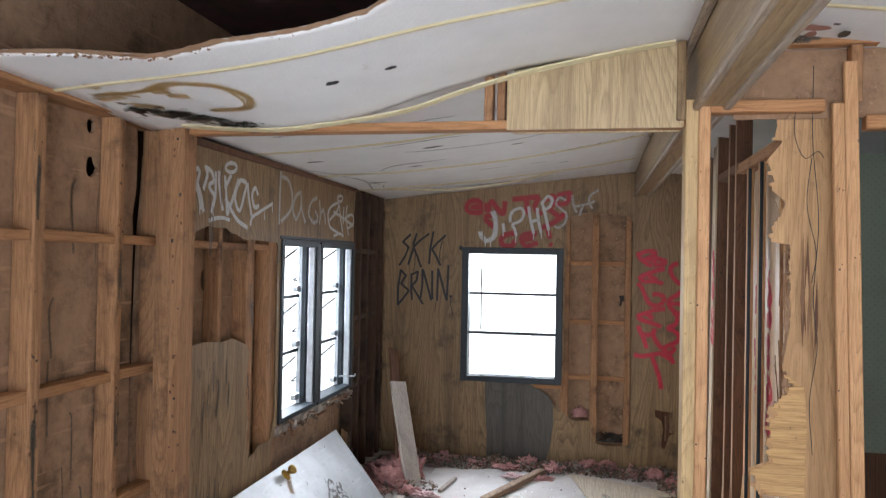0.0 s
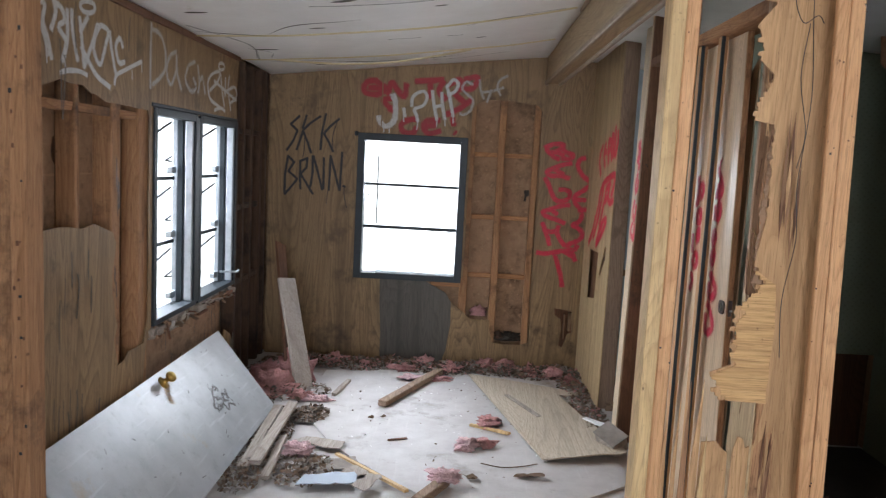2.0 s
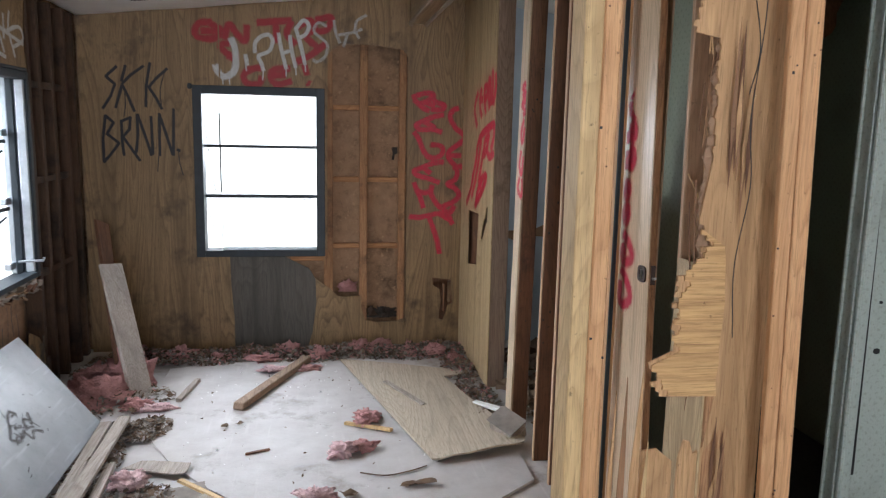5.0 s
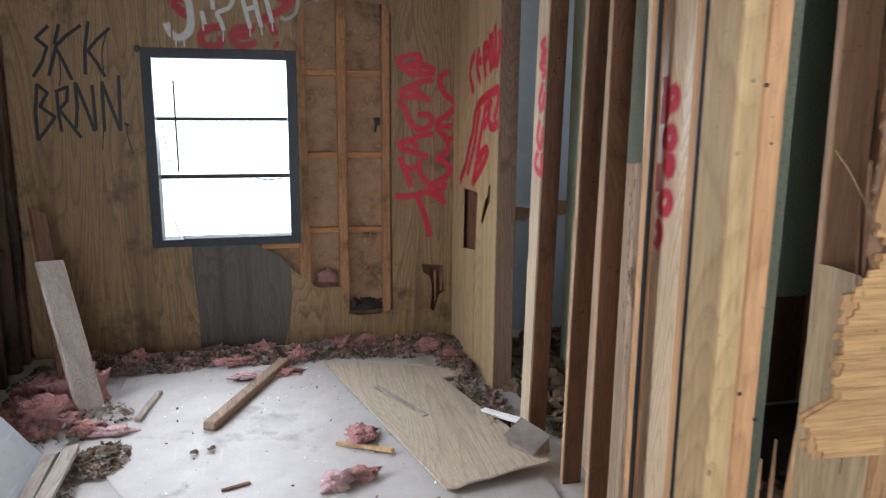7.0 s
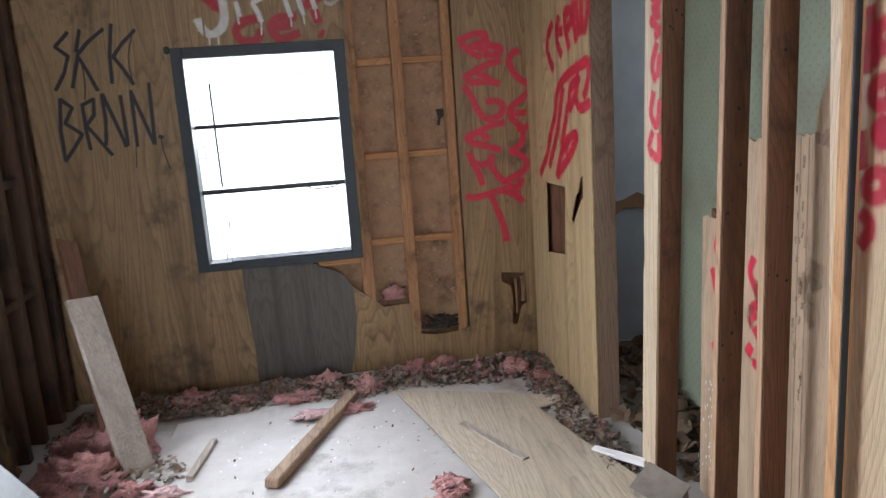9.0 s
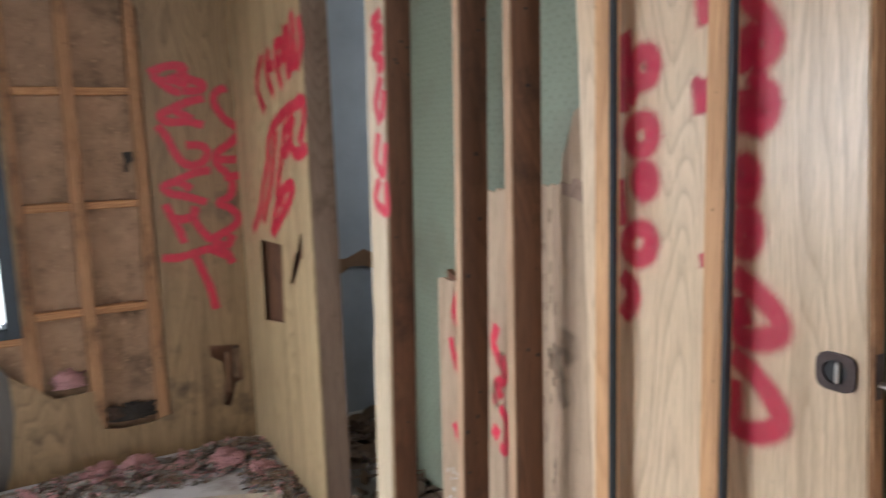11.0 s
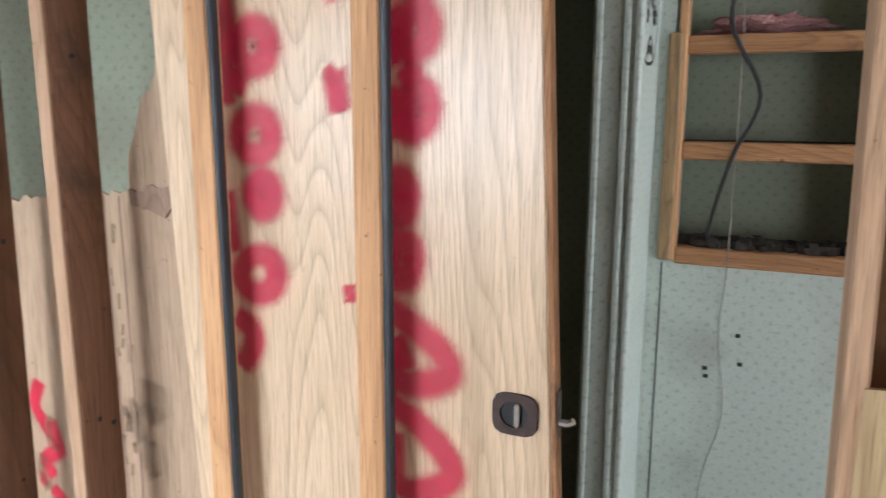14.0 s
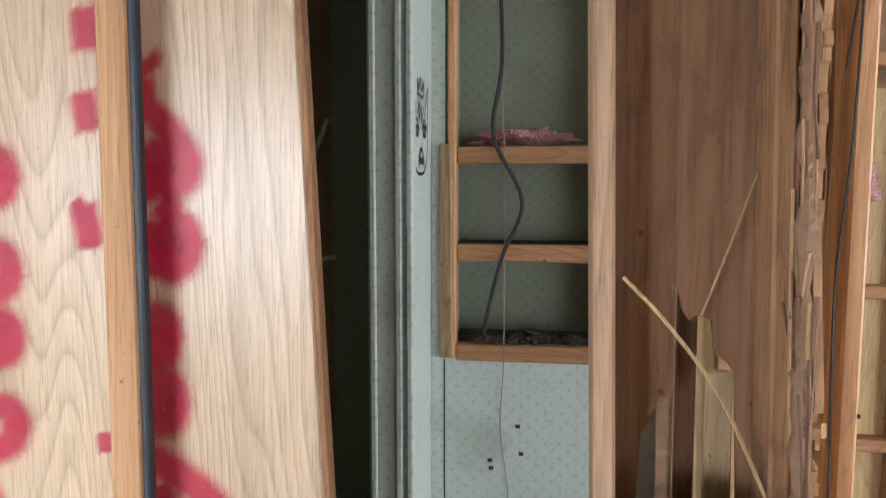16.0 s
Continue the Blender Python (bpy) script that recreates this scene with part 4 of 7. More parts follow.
sp.stroke([(1.028, 1.211), (0.964, 1.202), (0.881, 1.169), (0.839, 1.151), (0.864, 1.122), (0.930, 1.104), (1.002, 1.077)], 0.031, True, 0.45)
sp.stroke([(0.902, 1.170), (0.943, 1.138)], 0.031, True, 0.45)
sp.stroke([(0.841, 1.074), (0.857, 1.033), (0.880, 0.983), (0.902, 0.914)], 0.031, True, 0.45)
sp.stroke([(0.861, 1.019), (0.909, 1.010), (0.951, 1.023)], 0.031, True, 0.45)
sp.stroke([(0.959, 1.057), (0.950, 1.012), (0.974, 0.962), (1.012, 0.915)], 0.031, True, 0.45)
sp.stroke([(0.816, 0.855), (0.870, 0.850), (0.939, 0.862), (1.010, 0.877), (1.065, 0.864), (1.098, 0.808)], 0.031, True, 0.45)
sp.stroke([(0.939, 0.857), (0.962, 0.800), (0.997, 0.700), (1.014, 0.615)], 0.031, True, 0.45)
sp.stroke([(1.105, 0.923), (1.080, 0.884), (1.031, 0.900)], 0.031, True, 0.45)
sp.stroke([(1.009, 0.872), (1.077, 0.838)], 0.031, True, 0.45)
sp.stroke([(1.118, 1.554), (1.084, 1.540), (1.067, 1.497), (1.104, 1.430), (1.156, 1.388), (1.163, 1.362), (1.124, 1.324), (1.066, 1.280), (1.063, 1.235), (1.101, 1.193)], 0.031, True, 0.45)
sp.stroke([(1.101, 1.193), (1.121, 1.152), (1.109, 1.099), (1.059, 1.068), (1.105, 1.045), (1.136, 1.002), (1.114, 0.963), (1.055, 0.933), (1.012, 0.910)], 0.031, True, 0.45)
sp.stroke([(1.139, 1.252), (1.064, 1.254)], 0.031, True, 0.45)
sp.stroke([(1.162, 1.184), (1.095, 1.178)], 0.031, True, 0.45)
sp.done("red_tag", RED, panel_end, "red sprayed scrawl")

sp = Spray(on_side)
panel_side = bpy.data.objects["wall_left_panelling"]
sp.stroke([(3.343, 1.901), (3.370, 1.916), (3.389, 1.902), (3.377, 1.853), (3.408, 1.796), (3.429, 1.739)], 0.02, True, 0.4)
sp.stroke([(3.348, 1.885), (3.364, 1.840), (3.389, 1.806), (3.405, 1.747)], 0.02, True, 0.4)
sp.stroke([(3.439, 1.935), (3.455, 1.898), (3.425, 1.834)], 0.02, True, 0.4)
sp.stroke([(3.440, 1.930), (3.494, 1.914), (3.510, 1.879), (3.472, 1.850), (3.519, 1.810), (3.492, 1.739)], 0.02, True, 0.4)
sp.stroke([(3.529, 1.919), (3.528, 1.818), (3.506, 1.755)], 0.02, True, 0.4)
sp.stroke([(3.559, 1.925), (3.562, 1.859), (3.598, 1.756)], 0.02, True, 0.4)
sp.stroke([(3.612, 1.910), (3.626, 1.840), (3.642, 1.738)], 0.02, True, 0.4)
sp.stroke([(3.671, 1.922), (3.615, 1.857)], 0.02, True, 0.4)
sp.stroke([(3.642, 1.738), (3.703, 1.834), (3.745, 1.910)], 0.02, True, 0.4)
sp.stroke([(3.762, 1.906), (3.724, 1.862), (3.715, 1.809), (3.763, 1.764), (3.806, 1.843), (3.827, 1.899), (3.762, 1.911)], 0.02, True, 0.4)
sp.stroke([(3.622, 1.809), (3.673, 1.766), (3.743, 1.718), (3.844, 1.688)], 0.02, True, 0.4)
sp.stroke([(3.839, 1.901), (3.855, 1.834), (3.890, 1.748)], 0.02, True, 0.4)
sp.stroke([(3.953, 1.856), (3.926, 1.887), (3.891, 1.851), (3.918, 1.794), (3.969, 1.801)], 0.02, True, 0.4)
sp.stroke([(3.725, 1.963), (3.712, 1.948), (3.680, 1.937), (3.643, 1.935), (3.619, 1.943), (3.619, 1.957), (3.642, 1.971), (3.678, 1.978), (3.712, 1.975), (3.725, 1.963)], 0.017, True, 0.4)
sp.stroke([(3.479, 1.701), (3.528, 1.714), (3.605, 1.721), (3.665, 1.714)], 0.017, True, 0.4)
sp.stroke([(3.880, 1.703), (3.896, 1.740), (3.983, 1.774), (4.130, 1.825)], 0.017, True, 0.4)
sp.stroke([(3.344, 1.781), (3.349, 1.762)], 0.017, True, 0.4)
sp.stroke([(4.036, 1.777), (4.038, 1.740)], 0.006, False, 0.4)
sp.stroke([(4.130, 1.822), (4.132, 1.781)], 0.006, False, 0.4)
sp.stroke([(3.395, 1.759), (3.397, 1.723)], 0.006, False, 0.4)
sp.stroke([(3.506, 1.755), (3.513, 1.725)], 0.006, False, 0.4)
sp.done("white_tag", WHITE, panel_side, "white sprayed signature with a halo")
sp = Spray(on_side)
sp.lift = 0.0012
sp.stroke([(4.228, 2.004), (4.221, 1.865), (4.221, 1.723)], 0.024, True, 0.7)
sp.stroke([(4.229, 1.980), (4.329, 1.967), (4.388, 1.895), (4.369, 1.809), (4.243, 1.739)], 0.024, True, 0.7)
sp.stroke([(4.518, 1.922), (4.437, 1.890), (4.400, 1.817), (4.452, 1.763), (4.515, 1.832), (4.519, 1.906), (4.533, 1.820), (4.588, 1.751)], 0.024, True, 0.7)
sp.stroke([(4.770, 1.911), (4.679, 1.877), (4.638, 1.807), (4.714, 1.758), (4.788, 1.782), (4.747, 1.828)], 0.024, True, 0.7)
sp.stroke([(4.810, 1.898), (4.834, 1.813), (4.818, 1.756)], 0.024, True, 0.7)
sp.stroke([(4.834, 1.813), (4.881, 1.844), (4.927, 1.762)], 0.024, True, 0.7)
sp.done("white_tag", WHITE_THIN, panel_side, "thin pale sprayed letters")
sp = Spray(on_side)
sp.lift = 0.002
sp.stroke([(5.164, 1.714), (5.010, 1.744), (4.964, 1.821), (5.023, 1.875), (5.152, 1.907), (5.133, 1.854), (4.997, 1.787)], 0.018, True, 0.45)
sp.stroke([(5.174, 1.901), (5.202, 1.817), (5.255, 1.718)], 0.018, True, 0.45)
sp.stroke([(5.267, 1.885), (5.262, 1.779)], 0.018, True, 0.45)
sp.stroke([(5.337, 1.906), (5.318, 1.824), (5.374, 1.707)], 0.018, True, 0.45)
sp.stroke([(5.249, 1.801), (5.438, 1.850), (5.480, 1.794), (5.347, 1.745)], 0.018, True, 0.45)
sp.stroke([(5.068, 1.846), (5.248, 1.816), (5.481, 1.774)], 0.018, True, 0.45)
sp.stroke([(5.240, 1.944), (5.229, 1.931), (5.199, 1.922), (5.164, 1.921), (5.142, 1.929), (5.141, 1.942), (5.163, 1.954), (5.197, 1.959), (5.228, 1.955), (5.240, 1.944)], 0.018, True, 0.45)
sp.stroke([(5.078, 1.689), (5.187, 1.708), (5.268, 1.696)], 0.018, True, 0.45)
sp.done("white_tag", WHITE, panel_side, "white sprayed scrawl")

panel_inner = bpy.data.objects["wall_inner_panelling"]
sp = Spray(on_inner(RX + 0.003))
sp.stroke([(5.872, 1.633), (5.937, 1.583), (5.956, 1.527), (5.918, 1.478), (5.878, 1.440)], 0.042, True, 0.4)
sp.stroke([(5.779, 1.648), (5.819, 1.593), (5.800, 1.536), (5.757, 1.493)], 0.042, True, 0.4)
sp.stroke([(5.805, 1.588), (5.739, 1.591)], 0.042, True, 0.4)
sp.stroke([(5.699, 1.659), (5.697, 1.591), (5.656, 1.512)], 0.042, True, 0.4)
sp.stroke([(5.700, 1.655), (5.632, 1.656), (5.626, 1.614), (5.685, 1.585)], 0.042, True, 0.4)
sp.stroke([(5.586, 1.701), (5.597, 1.631), (5.568, 1.535)], 0.042, True, 0.4)
sp.stroke([(5.561, 1.701), (5.534, 1.552)], 0.042, True, 0.4)
sp.stroke([(5.518, 1.734), (5.500, 1.697), (5.497, 1.558)], 0.042, True, 0.4)
sp.stroke([(5.439, 1.707), (5.426, 1.638), (5.473, 1.556)], 0.042, True, 0.4)
sp.stroke([(6.141, 0.960), (6.017, 1.058), (5.959, 1.146), (5.877, 1.243), (5.847, 1.324), (5.777, 1.378), (5.652, 1.416), (5.521, 1.439), (5.442, 1.448), (5.435, 1.413), (5.454, 1.364), (5.497, 1.315)], 0.042, True, 0.4)
sp.stroke([(5.985, 1.010), (5.884, 1.124), (5.821, 1.220), (5.775, 1.311), (5.752, 1.359)], 0.042, True, 0.4)
sp.stroke([(5.429, 1.295), (5.527, 1.274), (5.586, 1.302), (5.577, 1.359), (5.545, 1.399)], 0.042, True, 0.4)
sp.stroke([(5.559, 1.390), (5.656, 1.351), (5.669, 1.276), (5.603, 1.318)], 0.042, True, 0.4)
sp.stroke([(5.873, 0.969), (5.820, 1.056), (5.735, 1.130), (5.626, 1.166), (5.596, 1.152), (5.673, 1.087), (5.782, 1.024), (5.856, 0.983)], 0.042, True, 0.4)
sp.stroke([(5.795, 1.116), (5.735, 1.209), (5.694, 1.287)], 0.042, True, 0.4)
sp.stroke([(5.705, 1.142), (5.743, 1.084)], 0.042, True, 0.4)
sp.done("red_tag", RED, panel_inner, "red sprayed scrawl")
sp = Spray(on_inner(RX - 0.008))
strip = bpy.data.objects["wall_inner_strip"]
sp.stroke([(4.805, 1.623), (4.849, 1.606), (4.801, 1.578), (4.845, 1.563)], 0.028, True, 0.5)
sp.stroke([(4.797, 1.547), (4.854, 1.533), (4.800, 1.502), (4.829, 1.486)], 0.028, True, 0.5)
sp.stroke([(4.817, 1.464), (4.850, 1.402), (4.828, 1.357)], 0.028, True, 0.5)
sp.stroke([(4.798, 1.429), (4.813, 1.369)], 0.028, True, 0.5)
sp.stroke([(4.842, 1.323), (4.862, 1.259), (4.821, 1.224), (4.801, 1.298)], 0.028, True, 0.5)
sp.stroke([(4.851, 1.203), (4.877, 1.161), (4.857, 1.132)], 0.028, True, 0.5)
sp.stroke([(4.808, 1.199), (4.806, 1.128), (4.849, 1.133)], 0.028, True, 0.5)
sp.done("red_tag", RED, strip, "red sprayed marks")

# ---------------------------------------------------------------- windows


def bars(name, parent, material, boxes, label="", bevel=0.002):
    for b in boxes:
        part(name, bx(*b, bevel), material, parent, label)


win_end = tagged(thing("window_1", "dark metal awning window, its panes open and bare", "window", (-0.13, FY, EZ0)), kind="structure")
y0, y1 = FY - 0.018, FY + 0.10
bars("window_frame", win_end, FRAME, [(EX0 - 0.008, EX0 + 0.045, y0, y1, EZ0 - 0.01, EZ1 + 0.012), (EX1 - 0.030, EX1 + 0.022, y0, y1, EZ0 - 0.01, EZ1 + 0.012),
                                      (EX0 + 0.0455, EX1 - 0.0305, y0, y1, EZ1 - 0.038, EZ1 + 0.012), (EX0 + 0.0455, EX1 - 0.0305, y0, y1, EZ0 - 0.01, EZ0 + 0.03)])
bars("sash_bar", win_end, FRAME, [(EX0 + 0.046, EX1 - 0.031, FY + 0.05, FY + 0.068, 1.279, 1.297), (EX0 + 0.046, EX1 - 0.031, FY + 0.05, FY + 0.068, 0.966, 0.988)])
part("window_sill", bx(-0.36, EX1 - 0.031, FY - 0.01, FY + 0.03, EZ0 + 0.031, EZ0 + 0.052, 0.003), ALU, win_end, "pale blue aluminium sill strip")
part("corner_bracket", bx(EX0 - 0.035, EX0 - 0.009, FY - 0.014, FY - 0.001, EZ1 - 0.012, EZ1 + 0.022, 0.006), FRAME, win_end)


def rod(bm, pts, r, sides=6):
    """A round bent rod through points."""
    ps = [Vector(p) for p in pts]
    rings = []
    for i, p in enumerate(ps):
        d = (ps[min(i + 1, len(ps) - 1)] - ps[max(i - 1, 0)]).normalized()
        a = d.orthogonal().normalized()
        if rings and abs(a.dot(last)) < 0.999:
            a = (last - d * last.dot(d)).normalized()
        last = a
        b = d.cross(a)
        rings.append([bm.verts.new(p + (a * math.cos(2 * math.pi * k / sides) + b * math.sin(2 * math.pi * k / sides)) * r) for k in range(sides)])
    for u, v in zip(rings, rings[1:]):
        for k in range(sides):
            bm.faces.new((u[k], u[(k + 1) % sides], v[(k + 1) % sides], v[k]))
    bm.faces.new(rings[0][::-1])
    bm.faces.new(rings[-1])
    return bm


def arc(pts, steps=6):
    return [tuple(p) for p in smooth_line([Vector(p) for p in pts], steps)]


part("operator_rod", rod(bmesh.new(), [(-0.37, FY + 0.06, 1.0), (-0.372, FY + 0.06, 1.49)], 0.005), FRAME, win_end)
for pts in ([(-0.44, FY + 0.05, 0.96), (-0.36, FY + 0.05, 0.88), (-0.37, FY + 0.05, 0.72), (-0.39, FY + 0.05, 0.64)], [(-0.455, FY + 0.05, 0.9), (-0.42, FY + 0.05, 0.78), (-0.385, FY + 0.05, 0.66)],
            [(-0.3, FY + 0.06, 1.6), (-0.275, FY + 0.06, 1.52), (-0.27, FY + 0.06, 1.42)], [(0.09, FY + 0.06, 1.6), (0.06, FY + 0.06, 1.55), (0.04, FY + 0.06, 1.49)], [(0.21, FY + 0.06, 1.38), (0.19, FY + 0.06, 1.32), (0.16, FY + 0.06, 1.3)],
            [(-0.46, FY + 0.05, 1.42), (-0.445, FY + 0.05, 1.3), (-0.42, FY + 0.05, 1.1), (-0.4, FY + 0.05, 1.0)]):
    part("torn_screen_strand", rod(bmesh.new(), arc(pts), 0.0022, 5), FRAME, win_end)
part("hanging_strand", rod(bmesh.new(), arc([(0.04, FY + 0.03, 0.966), (0.1, FY + 0.04, 0.955), (0.17, FY + 0.04, 0.962), (0.2, FY + 0.04, 0.975)]), 0.003), FRAME, win_end)

win_side = tagged(thing("window_2", "double dark metal awning window with open panes and crank arms", "window", (LX, 4.86, WZ0)), kind="structure")
xa, xb = LX - 0.05, LX + 0.014
for a, b in ((WY0, 4.80), (4.86, WY1 + 0.04)):
    bars("window_frame", win_side, FRAME, [(xa, xb, a - 0.012, a + 0.022, WZ0 - 0.012, WZ1 + 0.015), (xa, xb, b - 0.022, b + 0.012, WZ0 - 0.012, WZ1 + 0.015), (xa, xb, a + 0.0225, b - 0.0225, WZ1 - 0.02, WZ1 + 0.015), (xa, xb, a + 0.0225, b - 0.0225, WZ0 - 0.012, WZ0 + 0.014)])
    part("jamb_lining", bx(LX - 0.035, LX + 0.004, b - 0.04, b - 0.023, WZ0 + 0.015, WZ1 - 0.021, 0.003), ALU, win_side, "bright aluminium jamb lining")
    part("jamb_track", bx(LX - 0.082, LX - 0.051, b - 0.03, b + 0.01, WZ0 + 0.002, WZ1 - 0.002, 0.003), FRAME, win_side)
    part("jamb_lining", bx(LX - 0.11, LX - 0.083, b - 0.022, b + 0.008, WZ0 + 0.002, WZ1 - 0.002, 0.003), ALU, win_side)
    for z in (1.315, 0.99):
        part("sash_bar", bx(LX - 0.10, LX - 0.085, a + 0.023, b - 0.051, z - 0.008, z + 0.01, 0.002), FRAME, win_side)
    for z in (1.34, 1.01, 0.69):
        part("crank_arm", rod(bmesh.new(), [(LX - 0.10, b - 0.06, z + 0.26), (LX - 0.24, a + 0.16, z + 0.06), (LX - 0.22, a + 0.26, z + 0.05)], 0.006), FRAME, win_side)
        part("crank_bracket", bx(LX - 0.115, LX - 0.083, b - 0.09, b - 0.031, z + 0.0, z + 0.035, 0.004), ALU, win_side)
part("reveal", bx(LX - 0.104, LX - 0.0505, WY0, WY1 + 0.09, WZ0 + 0.0005, WZ0 + 0.0045), FRAME, win_side)
part("mullion", bx(LX - 0.06, LX + 0.012, 4.8125, 4.8475, WZ0, WZ1, 0.003), FRAME, win_side)
part("crank_handle", rod(bmesh.new(), [(LX - 0.05, 5.40, 0.735), (LX + 0.05, 5.44, 0.735), (LX + 0.055, 5.44, 0.75)], 0.007), ALU, win_side)
bm = bmesh.new()
rnd = random.Random(12)
for i in range(26):
    y = 4.22 + i * 0.05
    box(bm, LX - 0.10, LX + rnd.uniform(0.0, 0.025), y, y + rnd.uniform(0.04, 0.09), WZ0 - rnd.uniform(0.05, 0.085), WZ0 - 0.014 - rnd.uniform(0, 0.02), 0.006, 0.008)
part("window_sill", bm, GREYWOOD, win_side, "rotten splintered wooden sill")
part("mildewed_header", bx(LX - 0.08, LX + 0.009, WY0 - 0.03, WY1 + 0.06, WZ1 + 0.016, WZ1 + 0.035, 0.004), FRAME, win_side)

# ---------------------------------------------------------------- end wall patches
part("grey_patch", sheet([(-0.30, 0.0), (0.16, 0.0)] + [(0.19, 0.1), (0.215, 0.3), (0.21, 0.45), (0.17, 0.52), (0.0, 0.607)] + [(-0.32, 0.607), (-0.315, 0.4), (-0.30, 0.2)], [], "y", FY - 0.003, FY - 0.0005), GREYPLY, panel_end, "dark grey replaced panelling patch")
part("panel_joint", bx(-0.415, -0.385, FY - 0.004, FY - 0.0005, 0.0, 0.598, 0.001), PANEL, panel_end)
part("panel_joint", bx(-0.36, -0.352, FY - 0.003, FY - 0.0005, 1.66, 2.14, 0.001), PANEL, panel_end)

# ---------------------------------------------------------------- sliding door
door = thing("sliding_door", "pale oak pocket door half slid out, sprayed with red letters", "door", (1.21, 3.9, 0))
DOOR_LEAN = slant(0.046, 1.19)
slab = part("slab", bx(1.195, 1.217, 3.5795, 4.10, 0.02, 1.975, 0.002, m=DOOR_LEAN), DOORWOOD, door)
part("edge_strip", bx(1.196, 1.216, 3.5725, 3.5793, 0.02, 1.975, 0.001, m=DOOR_LEAN), STUD, door, "brown edge of the door")
bm = bmesh.new()
outer, inner_ring = [], []
for i in range(24):
    a = 2 * math.pi * i / 24
    c, s = math.cos(a), math.sin(a)
    k = 1 / (abs(c) ** 4 + abs(s) ** 4) ** 0.25
    outer.append((3.61 + 0.0265 * c * k, 0.998 + 0.0245 * s * k))
    inner_ring.append((3.611 + 0.0165 * c, 0.998 + 0.0155 * s))
pull = part("cup_pull", sheet(outer, [inner_ring], "x", 1.190, 1.1948), BRONZE, door, "dark bronze recessed cup pull")
part("cup", sheet(inner_ring, [], "x", 1.1935, 1.1946), BLACK, pull)
part("thumb_turn", bx(1.186, 1.1934, 3.604, 3.610, 0.984, 1.012, 0.002), STEEL, pull, "bright steel thumb turn")
part("edge_plate", bx(1.199, 1.213, 3.5625, 3.5638, 0.96, 1.03, 0.0), BRONZE, door)
part("hook_bolt", rod(bmesh.new(), [(1.206, 3.5635, 0.992), (1.206, 3.552, 0.992), (1.206, 3.546, 0.996)], 0.004), STEEL, door)
sp = Spray(on_inner(1.195))


def ring(cy, cz, ry, rz, a0=0.0, a1=6.4):
    return [(cy + ry * math.cos(a0 + (a1 - a0) * i / 9), cz + rz * math.sin(a0 + (a1 - a0) * i / 9)) for i in range(10)]


sp.stroke([(3.929, 1.408), (3.935, 1.393), (3.949, 1.386), (3.964, 1.389), (3.974, 1.401), (3.972, 1.417), (3.962, 1.428), (3.946, 1.430), (3.933, 1.422), (3.929, 1.407)], 0.03, True, 0.7)
sp.stroke([(3.996, 1.461), (3.990, 1.424), (3.996, 1.384), (3.997, 1.343)], 0.03, True, 0.7)
sp.stroke([(3.973, 1.377), (3.983, 1.356)], 0.03, True, 0.7)
sp.stroke([(3.929, 1.302), (3.936, 1.287), (3.951, 1.279), (3.969, 1.281), (3.979, 1.293), (3.978, 1.310), (3.966, 1.322), (3.948, 1.325), (3.934, 1.317), (3.929, 1.302)], 0.03, True, 0.7)
sp.stroke([(3.942, 1.252), (3.959, 1.228), (3.944, 1.207)], 0.03, True, 0.7)
sp.stroke([(3.931, 1.229), (3.935, 1.217), (3.945, 1.210), (3.955, 1.212), (3.962, 1.221), (3.961, 1.234), (3.953, 1.244), (3.942, 1.247), (3.934, 1.241), (3.931, 1.229)], 0.03, True, 0.7)
sp.stroke([(3.929, 1.129), (3.936, 1.112), (3.954, 1.101), (3.973, 1.102), (3.985, 1.115), (3.984, 1.132), (3.970, 1.147), (3.951, 1.151), (3.935, 1.144), (3.929, 1.128)], 0.03, True, 0.7)
sp.stroke([(4.007, 1.225), (4.004, 1.189), (3.999, 1.156)], 0.03, True, 0.7)
sp.stroke([(3.994, 1.065), (3.974, 1.051), (3.972, 1.028), (3.992, 0.999)], 0.03, True, 0.7)
sp.stroke([(3.847, 1.380), (3.836, 1.362), (3.831, 1.333)], 0.016, True, 0.9)
sp.stroke([(3.824, 1.123), (3.822, 1.106)], 0.016, True, 0.9)
sp.stroke([(3.765, 1.416), (3.764, 1.392)], 0.032, True, 0.7)
sp.stroke([(3.766, 1.355), (3.766, 1.305)], 0.032, True, 0.7)
sp.stroke([(3.717, 1.337), (3.720, 1.323), (3.728, 1.315), (3.738, 1.318), (3.744, 1.329), (3.744, 1.344), (3.737, 1.356), (3.728, 1.358), (3.720, 1.351), (3.717, 1.336)], 0.032, True, 0.7)
sp.stroke([(3.746, 1.331), (3.743, 1.312), (3.731, 1.309)], 0.032, True, 0.7)
sp.stroke([(3.734, 1.367), (3.746, 1.378)], 0.032, True, 0.7)
sp.stroke([(3.744, 1.236), (3.747, 1.221), (3.754, 1.213), (3.762, 1.215), (3.767, 1.227), (3.766, 1.242), (3.761, 1.254), (3.753, 1.257), (3.746, 1.249), (3.744, 1.235)], 0.032, True, 0.7)
sp.stroke([(3.737, 1.164), (3.741, 1.149), (3.750, 1.140), (3.760, 1.142), (3.766, 1.154), (3.766, 1.169), (3.759, 1.182), (3.749, 1.185), (3.740, 1.178), (3.737, 1.164)], 0.032, True, 0.7)
sp.stroke([(3.766, 1.100), (3.736, 1.083), (3.699, 1.055), (3.693, 1.030), (3.723, 1.015), (3.758, 1.015), (3.767, 1.051)], 0.032, True, 0.7)
sp.stroke([(3.762, 1.065), (3.751, 1.032)], 0.032, True, 0.7)
